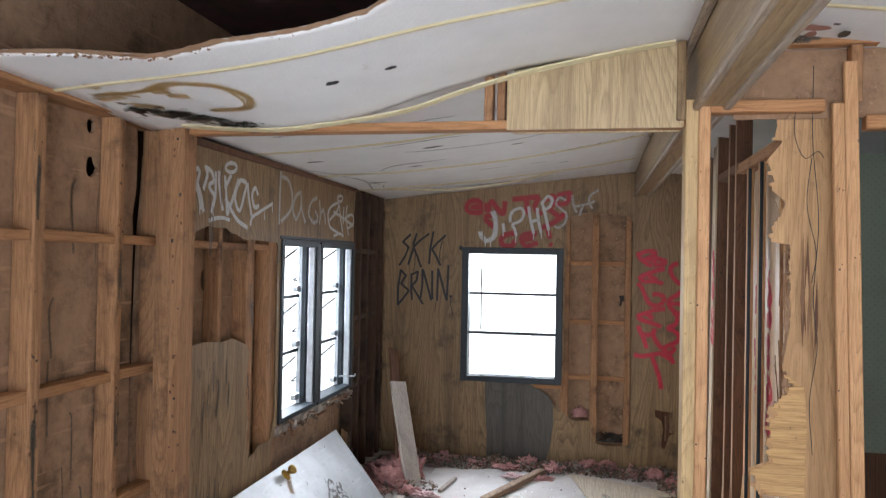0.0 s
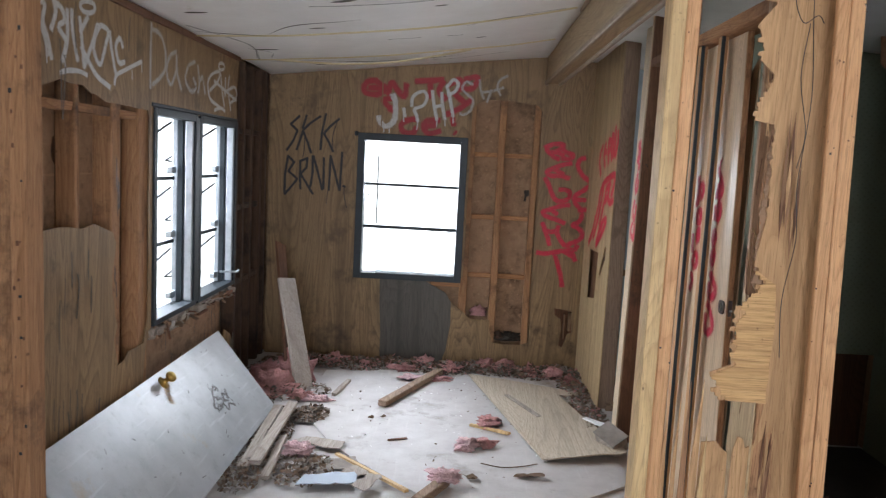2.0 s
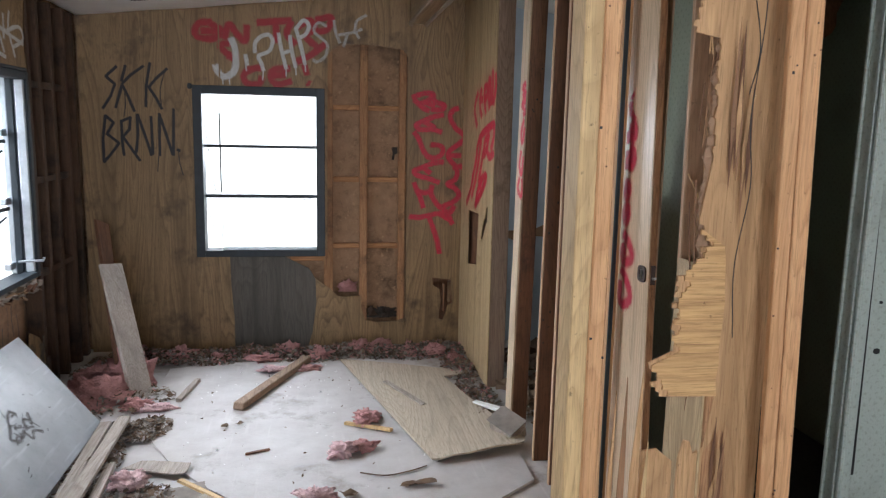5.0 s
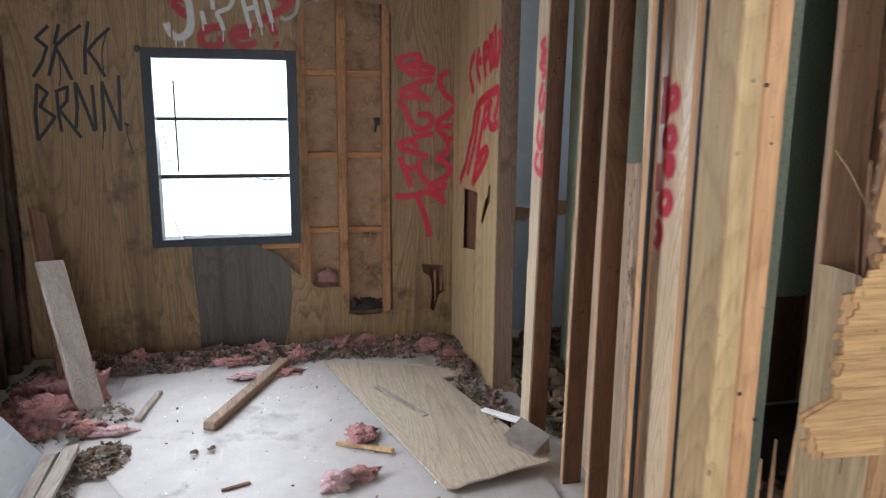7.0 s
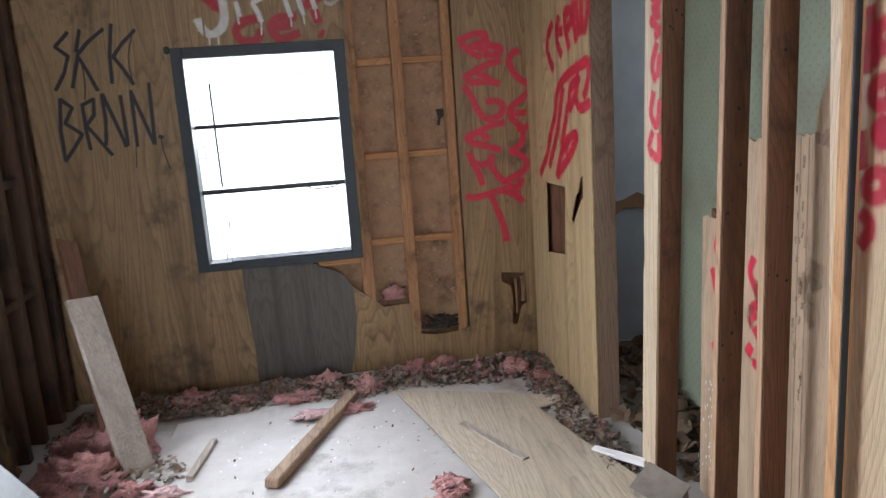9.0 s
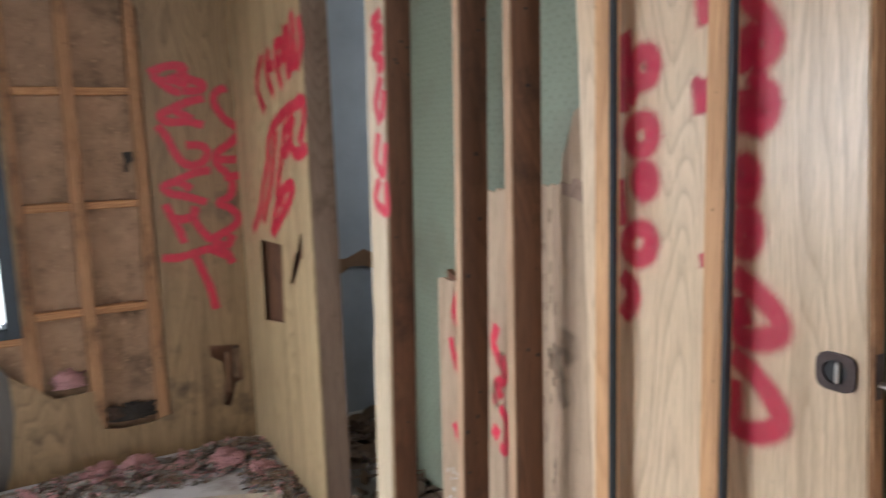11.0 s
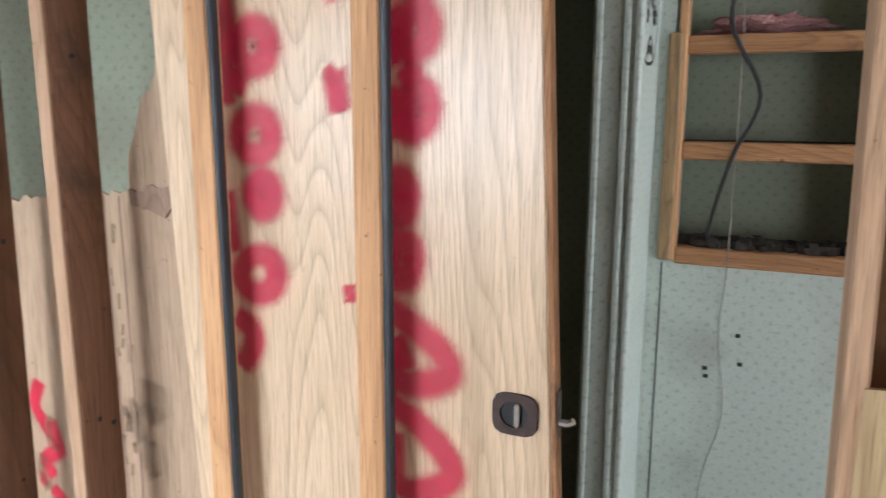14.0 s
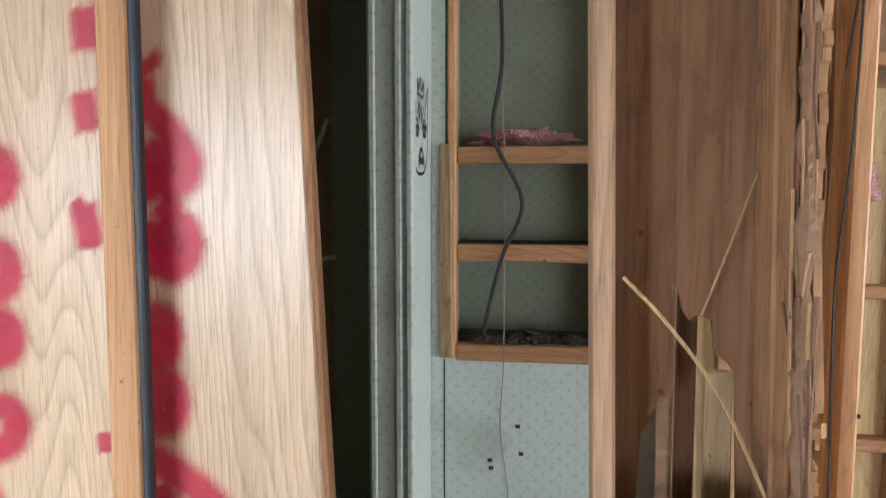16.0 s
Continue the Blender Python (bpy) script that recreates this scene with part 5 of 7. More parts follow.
sp.stroke([(3.766, 0.982), (3.736, 0.966), (3.699, 0.933), (3.688, 0.903), (3.724, 0.878), (3.764, 0.882), (3.767, 0.942)], 0.032, True, 0.7)
sp.stroke([(3.758, 1.526), (3.754, 1.521)], 0.03, True, 0.7)
sp.stroke([(3.767, 1.504), (3.760, 1.480), (3.736, 1.456), (3.718, 1.424), (3.722, 1.403), (3.745, 1.400), (3.755, 1.433), (3.737, 1.424)], 0.03, True, 0.7)
sp.stroke([(3.765, 1.415), (3.763, 1.385)], 0.03, True, 0.7)
sp.stroke([(3.828, 1.581), (3.826, 1.546)], 0.03, True, 0.7)
sp.stroke([(3.833, 1.493), (3.828, 1.460)], 0.03, True, 0.7)
sp.stroke([(3.837, 1.373), (3.831, 1.336)], 0.03, True, 0.7)
sp.done("red_tag", RED_DOOR, slab, "blurred red sprayed letters")
back_board = bpy.data.objects["wall_inner_backing"]
sp = Spray(on_inner(RX + 0.128))
sp.stroke([(4.690, 0.909), (4.713, 0.853), (4.687, 0.822)], 0.026, True, 0.5)
sp.stroke([(4.734, 0.780), (4.712, 0.721), (4.688, 0.694)], 0.026, True, 0.5)
sp.stroke([(4.727, 0.544), (4.695, 0.496)], 0.026, True, 0.5)
sp.stroke([(4.512, 0.859), (4.528, 0.818), (4.506, 0.782), (4.477, 0.744), (4.515, 0.715), (4.500, 0.688)], 0.026, True, 0.5)
sp.stroke([(4.491, 0.788), (4.475, 0.733)], 0.026, True, 0.5)
sp.stroke([(4.531, 0.675), (4.521, 0.676)], 0.026, True, 0.5)
sp.stroke([(4.501, 0.660), (4.474, 0.627), (4.482, 0.560), (4.505, 0.558)], 0.026, True, 0.5)
sp.stroke([(4.517, 0.604), (4.533, 0.577)], 0.026, True, 0.5)
sp.done("red_tag", RED, back_board, "red sprayed marks")
hall_wall = bpy.data.objects["wall_hall"]
sp = Spray(on_inner(2.5415))
sp.stroke([(4.294, 1.701), (4.281, 1.618), (4.259, 1.467), (4.212, 1.382), (4.139, 1.356), (4.106, 1.411), (4.084, 1.537), (4.086, 1.646)], 0.012, True, 0.5)
sp.stroke([(4.270, 1.468), (4.208, 1.369), (4.122, 1.360)], 0.012, True, 0.5)
sp.stroke([(4.277, 1.333), (4.236, 1.265), (4.226, 1.197), (4.251, 1.109), (4.258, 0.896), (4.224, 0.783), (4.175, 0.781), (4.102, 0.823)], 0.012, True, 0.5)
sp.stroke([(4.215, 1.197), (4.176, 1.044), (4.152, 0.925), (4.165, 0.836)], 0.012, True, 0.5)
sp.stroke([(4.050, 1.171), (4.061, 1.126), (4.091, 1.101), (4.127, 1.108), (4.152, 1.144), (4.153, 1.193), (4.130, 1.230), (4.094, 1.238), (4.063, 1.214), (4.050, 1.170)], 0.012, True, 0.5)
sp.stroke([(4.046, 1.152), (4.005, 1.182), (3.961, 1.193)], 0.012, True, 0.5)
sp.stroke([(4.069, 1.060), (4.020, 0.989), (4.029, 0.904), (4.087, 0.811), (4.064, 0.640), (3.990, 0.532)], 0.012, True, 0.5)
sp.stroke([(4.110, 1.311), (4.036, 1.456), (3.980, 1.590)], 0.012, True, 0.5)
sp.stroke([(4.122, 1.355), (4.186, 1.231), (4.215, 1.197)], 0.012, True, 0.5)
sp.stroke([(4.270, 1.617), (4.201, 1.675), (4.130, 1.635)], 0.012, True, 0.5)
sp.done("silver_tag", SILVER, hall_wall, "silver sprayed bubble letters")
# bare plywood where the paper is stripped
patch = ragged((4.33, 0.96), (4.16, 0.97), 5, 0.012, 3) + ragged((4.15, 0.95), (4.03, 0.66), 7, 0.015, 4) + [(3.97, 0.68), (3.97, 2.12), (4.44, 2.14)] + ragged((4.44, 1.0), (4.36, 0.97), 3, 0.012, 5)
part("brown_patch", sheet(patch, [], "x", 2.542, 2.5445), OLIVE, hall_wall, "bare brown plywood where the paper is stripped")
sp = Spray(lambda u, v, lift: (u, 3.635 - lift, v))
for pts in ([(0.04, 0.64), (0.0, 0.96), (0.14, 0.80), (0.2, 0.62)], [(0.76, 0.62), (0.86, 0.80), (1.0, 0.94), (0.95, 0.62)], [(0.04, 0.62), (0.02, 0.42), (0.08, 0.18), (0.25, 0.03), (0.5, 0.0), (0.76, 0.04), (0.92, 0.2), (0.97, 0.42), (0.94, 0.62)],
            [(0.3, 0.82), (0.3, 0.97), (0.4, 0.87), (0.48, 1.0), (0.56, 0.87), (0.68, 0.97), (0.66, 0.82), (0.3, 0.82)], [(0.3, 0.62), (0.42, 0.74), (0.4, 0.56), (0.54, 0.72), (0.54, 0.54), (0.68, 0.7)],
            [(0.1, 0.5), (0.25, 0.56), (0.4, 0.46)], ring(0.26, 0.44, 0.1, 0.05), ring(0.26, 0.44, 0.03, 0.03), [(0.58, 0.48), (0.72, 0.58), (0.88, 0.5)], ring(0.73, 0.46, 0.11, 0.06), ring(0.73, 0.46, 0.03, 0.03),
            [(0.36, 0.06), (0.4, 0.18), (0.52, 0.26), (0.66, 0.2), (0.7, 0.08)], ring(0.46, 0.14, 0.03, 0.03), ring(0.58, 0.14, 0.03, 0.03), [(0.08, 0.72), (0.1, 0.82), (0.14, 0.7)]):
    sp.stroke([(2.028 + u * 0.2, 1.425 + v * 0.215) for u, v in pts], 0.0065, True, 0.2)
sp.done("cat_doodle", INK, wall_short, "small black marker doodle of a crowned cat")
for z, y in ((0.80, 3.417), (0.73, 3.408), (0.71, 3.486), (0.69, 3.483)):
    part("nail_hole", bx(2.2735, 2.2748, y - 0.006, y + 0.006, z - 0.005, z + 0.005, 0.002), BLACK, wall_niche)
part("paper_seam", bx(2.2737, 2.2748, 3.60, 3.603, 0.0, 0.965), BLACK, wall_niche)
part("torn_slit", sheet([(1.9855, 0.3), (1.999, 0.3), (1.992, 1.1), (1.988, 1.22)], [], "y", 3.633, 3.6348), BLACK, wall_short, "dark slit where the paper parts")

# ---------------------------------------------------------------- niche
niche = thing("wall_niche_shelves", "open wooden wall niche with bare shelf battens", "shelf", (2.3, 3.38, 0.97))
part("frame_post", bx(2.258, 2.274, 3.582, 3.612, 0.972, 1.50, 0.003), PANEL, niche)
part("frame_post", bx(2.262, 2.31, 3.572, 3.5915, 0.972, 2.0, 0.003), FRESH, niche)
part("frame_bottom", bx(2.262, 2.31, 3.15, 3.5715, 0.965, 1.005, 0.003), STUD_Y, niche)
# niche floor and shelves share the drift's near-black colour
part("niche_floor", bx(2.311, 2.50, 3.15, 3.59, 0.985, 1.0), NEAR_BLACK, niche)
bm = bmesh.new()
rnd = random.Random(3)
for i in range(160):
    y, x, s = rnd.uniform(3.16, 3.56), rnd.uniform(2.29, 2.36), rnd.uniform(0.004, 0.012)
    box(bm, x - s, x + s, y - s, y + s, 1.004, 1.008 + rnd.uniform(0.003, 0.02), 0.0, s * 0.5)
part("dust_drift", bm, NEAR_BLACK, niche, "dark drift of dust and droppings")
for z in (1.212, 1.452):
    part("batten", bx(2.276, 2.31, 3.15, 3.5715, z, z + 0.042, 0.003), STUD_Y, niche)
    part("shelf", bx(2.311, 2.498, 3.15, 3.588, z + 0.025, z + 0.038, 0.002), NEAR_BLACK, niche)
part("niche_side", bx(2.291, 2.498, 3.5915, 3.60, 0.99, 2.1), PAPER_BLUE, niche)
cable = rod(bmesh.new(), arc([(2.262, 3.47, 1.95), (2.262, 3.46, 1.7), (2.262, 3.48, 1.52), (2.262, 3.41, 1.36), (2.262, 3.46, 1.22), (2.262, 3.50, 1.05), (2.262, 3.49, 1.03)]), 0.005)
solo("black_cable", cable, BLACK, "black loose cable hanging across the niche", "cable", (2.262, 3.47, 1.03))
solo("thin_wire", rod(bmesh.new(), arc([(2.262, 3.48, 1.95), (2.263, 3.455, 1.5), (2.262, 3.452, 1.0), (2.266, 3.46, 0.8), (2.266, 3.44, 0.6), (2.266, 3.48, 0.4), (2.266, 3.5, 0.0)]), 0.0016, 5), LEAF_GREY, "thin grey wire hanging down the papered wall", "wire", (2.266, 3.48, 0.0))

# ---------------------------------------------------------------- loose things on the floor


def slab_between(a, b, c, thick, bevel=0.002):
    """A board with corner a, one edge to b, the other to c, thick below its face."""
    a, b, c = Vector(a), Vector(b), Vector(c)
    n = (b - a).cross(c - a).normalized()
    if n.z < 0:
        n = -n
    bm = bmesh.new()
    top = [bm.verts.new(p) for p in (a, b, b + c - a, c)]
    low = [bm.verts.new(p.co - n * thick) for p in top]
    bm.faces.new(top)
    bm.faces.new(low[::-1])
    for i in range(4):
        bm.faces.new((top[i], top[(i + 1) % 4], low[(i + 1) % 4], low[i]))
    if bevel:
        bmesh.ops.bevel(bm, geom=list(bm.edges), offset=bevel, segments=1, affect="EDGES")
    return bm


def stick(name, p, q, w, h, material, label, category="board", jitter=0.003, group=""):
    """A length of timber lying from p to q, w wide and h thick, p and q on its underside."""
    p, q = Vector(p), Vector(q)
    d = q - p
    m = Matrix.Translation(p) @ d.to_track_quat("Y", "Z").to_matrix().to_4x4()
    bm = bx(-w / 2, w / 2, 0, d.length, 0, h, min(w, h) * 0.12, jitter, m)
    return solo(name, bm, material, label, category, tuple(p), group)


# door leaf lying on its long edge against the side wall
A, B = Vector((-1.118, 5.10, 0.44)), Vector((-0.765, 5.04, 0.035))
leaf = thing("fallen_door", "scuffed white door leaf tipped on its long edge against the wall", "door", (-0.95, 4.2, 0.0))
C = A + Vector((0.0, -1.92, 0.0))
skin = part("skin", slab_between(A, B, C, 0.004, 0.0), SHEETMETAL, leaf)
nrm = (B - A).cross(C - A).normalized()
nrm = nrm if nrm.z > 0 else -nrm
part("core", slab_between(A - nrm * 0.0045, B - nrm * 0.0045, C - nrm * 0.0045, 0.028, 0.001), FRESH, leaf, "pine edge of the door leaf")
kp = A + (B - A) * 0.1 + Vector((0, -0.88, 0))
bm = bmesh.new()
mk = Matrix.Translation(kp) @ nrm.to_track_quat("Z", "Y").to_matrix().to_4x4()
prof = ((0.0, 0.031), (0.004, 0.031), (0.008, 0.022), (0.012, 0.012), (0.03, 0.011), (0.036, 0.02), (0.045, 0.026), (0.056, 0.025), (0.064, 0.016), (0.066, 0.0))
rings = [[bm.verts.new(mk @ Vector((r * math.cos(2 * math.pi * k / 16), r * math.sin(2 * math.pi * k / 16), z))) for k in range(16)] for z, r in prof]
for u, v in zip(rings, rings[1:]):
    for k in range(16):
        bm.faces.new((u[k], u[(k + 1) % 16], v[(k + 1) % 16], v[k]))
bm.faces.new(rings[0])
bmesh.ops.remove_doubles(bm, verts=bm.verts, dist=0.0001)
for f in bm.faces:
    f.smooth = True
part("door_knob", bm, BRASS, leaf, "tarnished brass door knob")
ex, ey = (B - A).normalized(), Vector((0, -1, 0))
RUST = paint("rust_bloom", (0.42, 0.24, 0.08), 0.4, speck=1500.0)
GRIME = paint("grime", (0.09, 0.08, 0.075), 0.3, speck=1000.0)
rnd = random.Random(5)
sp = Spray(lambda u, v, lift: A + ex * u + ey * v + nrm * (0.0012 + lift))
for pts in ([(0.30, 0.62), (0.27, 0.57), (0.24, 0.54), (0.22, 0.49), (0.25, 0.47)], [(0.30, 0.62), (0.33, 0.58), (0.32, 0.52), (0.36, 0.50), (0.34, 0.46), (0.37, 0.41)], [(0.31, 0.49), (0.28, 0.46), (0.30, 0.42), (0.27, 0.40)]):
    sp.stroke(pts, 0.016, True, 0.9)
for i in range(18):
    u, v = rnd.gauss(0.30, 0.035), rnd.gauss(0.50, 0.06)
    sp.stroke([(u, v), (u + rnd.uniform(-0.02, 0.02), v + rnd.uniform(-0.02, 0.02)), (u + rnd.uniform(-0.035, 0.035), v + rnd.uniform(-0.035, 0.035))], rnd.uniform(0.003, 0.012), True, 0.9)
for i in range(26):
    u, v = rnd.uniform(0.03, 0.5), rnd.uniform(0.1, 1.7)
    sp.stroke([(u, v), (u + rnd.uniform(-0.02, 0.02), v + rnd.uniform(-0.04, 0.04))], rnd.uniform(0.003, 0.007), False, 0.8)
sp.done("dent_tear", GRIME, skin, "torn dents and scuffs in the skin")
sp = Spray(lambda u, v, lift: A + ex * u + ey * v + nrm * (0.001 + lift))
sp.stroke([(0.06, 0.86), (0.10, 0.90), (0.15, 0.93)], 0.05, True, 0.9)
sp.done("rust_bloom", RUST, skin, "tan rust bloom by the knob")

# loose hardboard sheet over the subfloor, its edges curling
fs = [(-0.62, 5.12), (-0.5, 4.85), (-0.38, 4.62), (-0.2, 4.38), (0.05, 4.12), (0.3, 3.9), (0.66, 3.96), (0.9, 4.14), (1.1, 4.30), (1.13, 5.9), (0.2, 6.1), (-0.62, 5.9)]
structure("floor_sheet", sheet(fs, [], "z", 0.001, 0.012), FLOOR, "grey hardboard sheet loose on the subfloor", "floor")
F = 0.013

# plywood sheet lying at a slant
ply = [(0.355, 5.93), (0.62, 5.84), (1.09, 5.63), (1.02, 5.57), (0.93, 5.555), (1.01, 5.2), (1.145, 4.60)] + ragged((1.13, 4.565), (0.665, 4.465), 12, 0.008, 8)
bm = sheet(ply, [], "z", 0.0, 0.008)
for v in bm.verts:
    k = max(0, (5.0 - v.co.y) / 0.5)
    v.co.z += F + 0.03 * k * max(0, (v.co.x - 0.6) / 0.5) + 0.012
solo("plywood_sheet", bm, PLYFLOOR, "broken dusty plywood sheet lying on the floor", "plywood", (0.75, 5.1, F))
stick("timber", (-0.165, 5.19, F), (0.16, 5.95, F), 0.055, 0.042, TIMBER, "weathered brown length of timber lying on the floor", "timber")
stick("board_scrap", (-0.475, 5.34, F), (-0.43, 5.66, F), 0.03, 0.02, GREYWOOD, "short grey scrap of wood on the floor", "wood scrap")
stick("slat", (-0.645, 4.18, 0.045), (-0.66, 5.03, 0.05), 0.055, 0.025, GREYWOOD, "grey slat lying on leaf litter beside the fallen door", "slat", group="slats beside the fallen door")
stick("slat", (-0.70, 4.16, 0.03), (-0.735, 5.0, 0.04), 0.05, 0.02, GREYWOOD, "grey slat lying on leaf litter beside the fallen door", "slat", group="slats beside the fallen door")
stick("slat", (-0.58, 4.1, 0.016), (-0.61, 4.6, 0.02), 0.04, 0.018, GREYWOOD, "short grey slat lying on leaf litter", "slat", group="slats beside the fallen door")
stick("lath", (-0.31, 4.44, F), (0.06, 4.07, F), 0.022, 0.01, CREAM, "thin pale lath lying on the floor", "lath")
stick("lath", (0.36, 4.955, F), (0.565, 4.83, F + 0.01), 0.025, 0.012, CREAM, "thin pale lath lying on the floor", "lath")
stick("lath", (0.59, 5.48, 0.036), (0.755, 5.11, 0.036), 0.028, 0.007, GREYWOOD, "grey lath lying on the plywood sheet", "lath")
stick("lath", (1.02, 5.12, 0.03), (1.14, 4.93, 0.05), 0.03, 0.012, CEIL, "white painted lath on the floor", "lath")
stick("stick", (-0.08, 4.665, F), (0.02, 4.70, F), 0.012, 0.008, BROWN, "dark splinter of wood on the floor", "splinter")
stick("beam_offcut", (0.11, 3.94, F), (0.23, 4.17, F), 0.05, 0.04, TIMBER, "brown timber offcut under a tuft of insulation", "offcut")
m = Matrix.Translation((1.10, 4.72, 0.03)) @ Euler((0.25, -0.45, 0.5)).to_matrix().to_4x4()
ob = thing("electrical_box", "grey dented box lying against a stud", "box", (1.10, 4.72, 0.0))
part("body", bx(-0.05, 0.05, -0.07, 0.07, 0, 0.09, 0.004, 0.002, m), GREYWOOD, ob)
part("lip", bx(-0.056, 0.056, -0.076, 0.076, 0.09, 0.096, 0.002, 0.0, m), LEAF_GREY, ob)

# planks leaning in the far corner


def leaning(p, q, w, thick, twist, material, label):
    p, q = Vector(p), Vector(q)
    m = Matrix.Translation(p) @ (q - p).to_track_quat("Z", "Y").to_matrix().to_4x4() @ Matrix.Rotation(twist, 4, "Z")
    return solo("leaning_plank", bx(-w / 2, w / 2, -thick / 2, thick / 2, 0, (q - p).length, 0.002, 0.004, m), material, label, "plank", tuple(p))


leaning((-0.68, 5.46, 0.005), (-0.87, 5.72, 0.66), 0.13, 0.018, 0.25, GREYWOOD_Z, "whitewashed plank leaning in the corner")
leaning((-0.80, 5.62, 0.005), (-0.98, 5.98, 0.86), 0.13, 0.016, 0.9, BROWN, "dark brown plank leaning in the corner")


def fluff(name, at, size, seed, material=PINK, label="torn clump of pink insulation on the floor", category="insulation"):
    """A lumpy torn clump of fibre."""
    bm = bmesh.new()
    bmesh.ops.create_icosphere(bm, subdivisions=4, radius=1.0)
    o = Vector((seed * 3.7, seed * 1.3, 0))
    for v in bm.verts:
        d = v.co.normalized()
        k = 0.85 + 0.6 * noise.noise(d * 1.7 + o) + 0.5 * noise.noise(d * 4.1 + o) + 0.34 * noise.noise(d * 9 + o) + 0.24 * noise.noise(d * 19 + o)
        v.co = Vector((d.x * size[0] * k, d.y * size[1] * k, max(-0.02, d.z * size[2] * k)))
    for f in bm.faces:
        f.smooth = True
    bmesh.ops.translate(bm, verts=bm.verts, vec=Vector(at) + Vector((0, 0, 0.018)))
    return solo(name, bm, material, label, category, at, "clumps of " + category)


HEAPS = (((-0.87, 5.42, 0), (0.2, 0.16, 0.13)), ((-0.78, 5.62, 0), (0.16, 0.13, 0.2)), ((-0.66, 5.30, 0), (0.13, 0.08, 0.06)), ((-0.98, 5.2, 0), (0.12, 0.12, 0.08)), ((-1.0, 5.75, 0), (0.14, 0.2, 0.1)),
         ((-0.6, 6.12, 0), (0.13, 0.09, 0.09)), ((-0.35, 6.05, 0), (0.1, 0.07, 0.05)), ((-0.1, 6.02, 0), (0.15, 0.1, 0.05)), ((0.05, 6.14, 0), (0.13, 0.1, 0.08)), ((0.22, 6.05, 0), (0.14, 0.1, 0.07)), ((0.16, 5.82, 0.0), (0.12, 0.08, 0.03)),
         ((0.48, 6.17, 0), (0.12, 0.09, 0.1)), ((0.62, 6.16, 0), (0.12, 0.08, 0.1)), ((0.8, 6.1, 0), (0.1, 0.08, 0.08)), ((0.95, 6.05, 0), (0.12, 0.08, 0.08)), ((1.05, 5.9, 0), (0.08, 0.1, 0.06)),
         ((0.42, 4.66, F), (0.1, 0.06, 0.035)), ((0.47, 5.02, F), (0.1, 0.1, 0.03)), ((0.44, 4.93, F), (0.06, 0.06, 0.025)))
for i, (at, size) in enumerate(HEAPS):
    k = 0.85 if i in (0, 1) else 0.66
    fluff("insulation_clump", at, tuple(c * k for c in size), i + 1)
for i, (at, size) in enumerate((((-0.5, 4.42, F), (0.07, 0.05, 0.04)), ((0.222, 4.16, F + 0.03), (0.075, 0.05, 0.03)), ((0.33, 4.62, F), (0.06, 0.05, 0.035)), ((-0.56, 5.24, 0), (0.08, 0.04, 0.03)), ((0.0, 5.78, F), (0.11, 0.05, 0.015)))):
    fluff("insulation_clump", at, size, i + 41, PINK_PALE, "pale pink tuft of insulation on the floor")
fluff("insulation_clump", (0.42, FY + 0.035, 0.36), (0.06, 0.02, 0.05), 77, PINK, "pink insulation caught in the end wall")
fluff("debris_clump", (0.645, FY + 0.03, 0.185), (0.09, 0.028, 0.045), 78, NEAR_BLACK, "dark dusty debris packed low in the open wall bay", "debris")
fluff("debris_clump", (0.57, FY + 0.02, 0.20), (0.03, 0.02, 0.04), 79, DARK_ROT, "rotted wood scraps low in the open wall bay", "debris")


def litter(name, material, spots, count, size, seed, label):
    """Countless dead leaves and flakes, thickest in the given round spots."""
    rnd = random.Random(seed)
    verts, faces = [], []
    for _ in range(count):
        cx, cy, rx, ry, h = rnd.choice(spots)
        a, r = rnd.uniform(0, 6.283), rnd.random() ** 0.6
        x, y = cx + rx * r * math.cos(a), cy + ry * r * math.sin(a)
        z = 0.016 + h * rnd.random() * (1 - r)
        s = rnd.uniform(*size)
        m = Matrix.Translation((x, y, z)) @ Euler((rnd.gauss(0, 0.5), rnd.gauss(0, 0.5), rnd.uniform(0, 6.3))).to_matrix().to_4x4()
        n = len(verts)
        w = s * rnd.uniform(0.3, 0.7)
        curl = s * rnd.uniform(-0.3, 0.3)
        for p in ((-s, 0, curl), (-s * 0.3, -w, 0), (s * 0.5, -w * 0.8, 0), (s, 0, curl), (s * 0.4, w * 0.9, curl * 0.5), (-s * 0.4, w, 0), (0, 0, -curl * 0.4)):
            q = m @ Vector(p)
            q.z = max(q.z, 0.003)
            verts.append(q)
        for k in range(6):
            faces.append((n + k, n + (k + 1) % 6, n + 6))
    me = bpy.data.meshes.new(name)
    me.from_pydata([tuple(v) for v in verts], [], faces)
    me.materials.append(material)
    return tagged(new(name, me), label, "litter", "", "stuff")


ALONG = [(-0.8 + 0.2 * i, 6.14 - 0.03 * (i % 3), 0.2, 0.16, 0.07) for i in range(10)] + [(1.05, 5.75, 0.1, 0.3, 0.05), (1.06, 5.25, 0.11, 0.3, 0.03), (1.04, 5.0, 0.1, 0.2, 0.03)]
BESIDE = [(-0.68, 4.2, 0.12, 0.25, 0.05), (-0.68, 4.6, 0.1, 0.3, 0.05), (-0.68, 4.95, 0.1, 0.15, 0.04), (-0.45, 4.25, 0.16, 0.2, 0.02), (-0.55, 5.0, 0.1, 0.15, 0.02), (-0.8, 5.4, 0.3, 0.25, 0.07), (-0.95, 5.9, 0.2, 0.35, 0.06)]
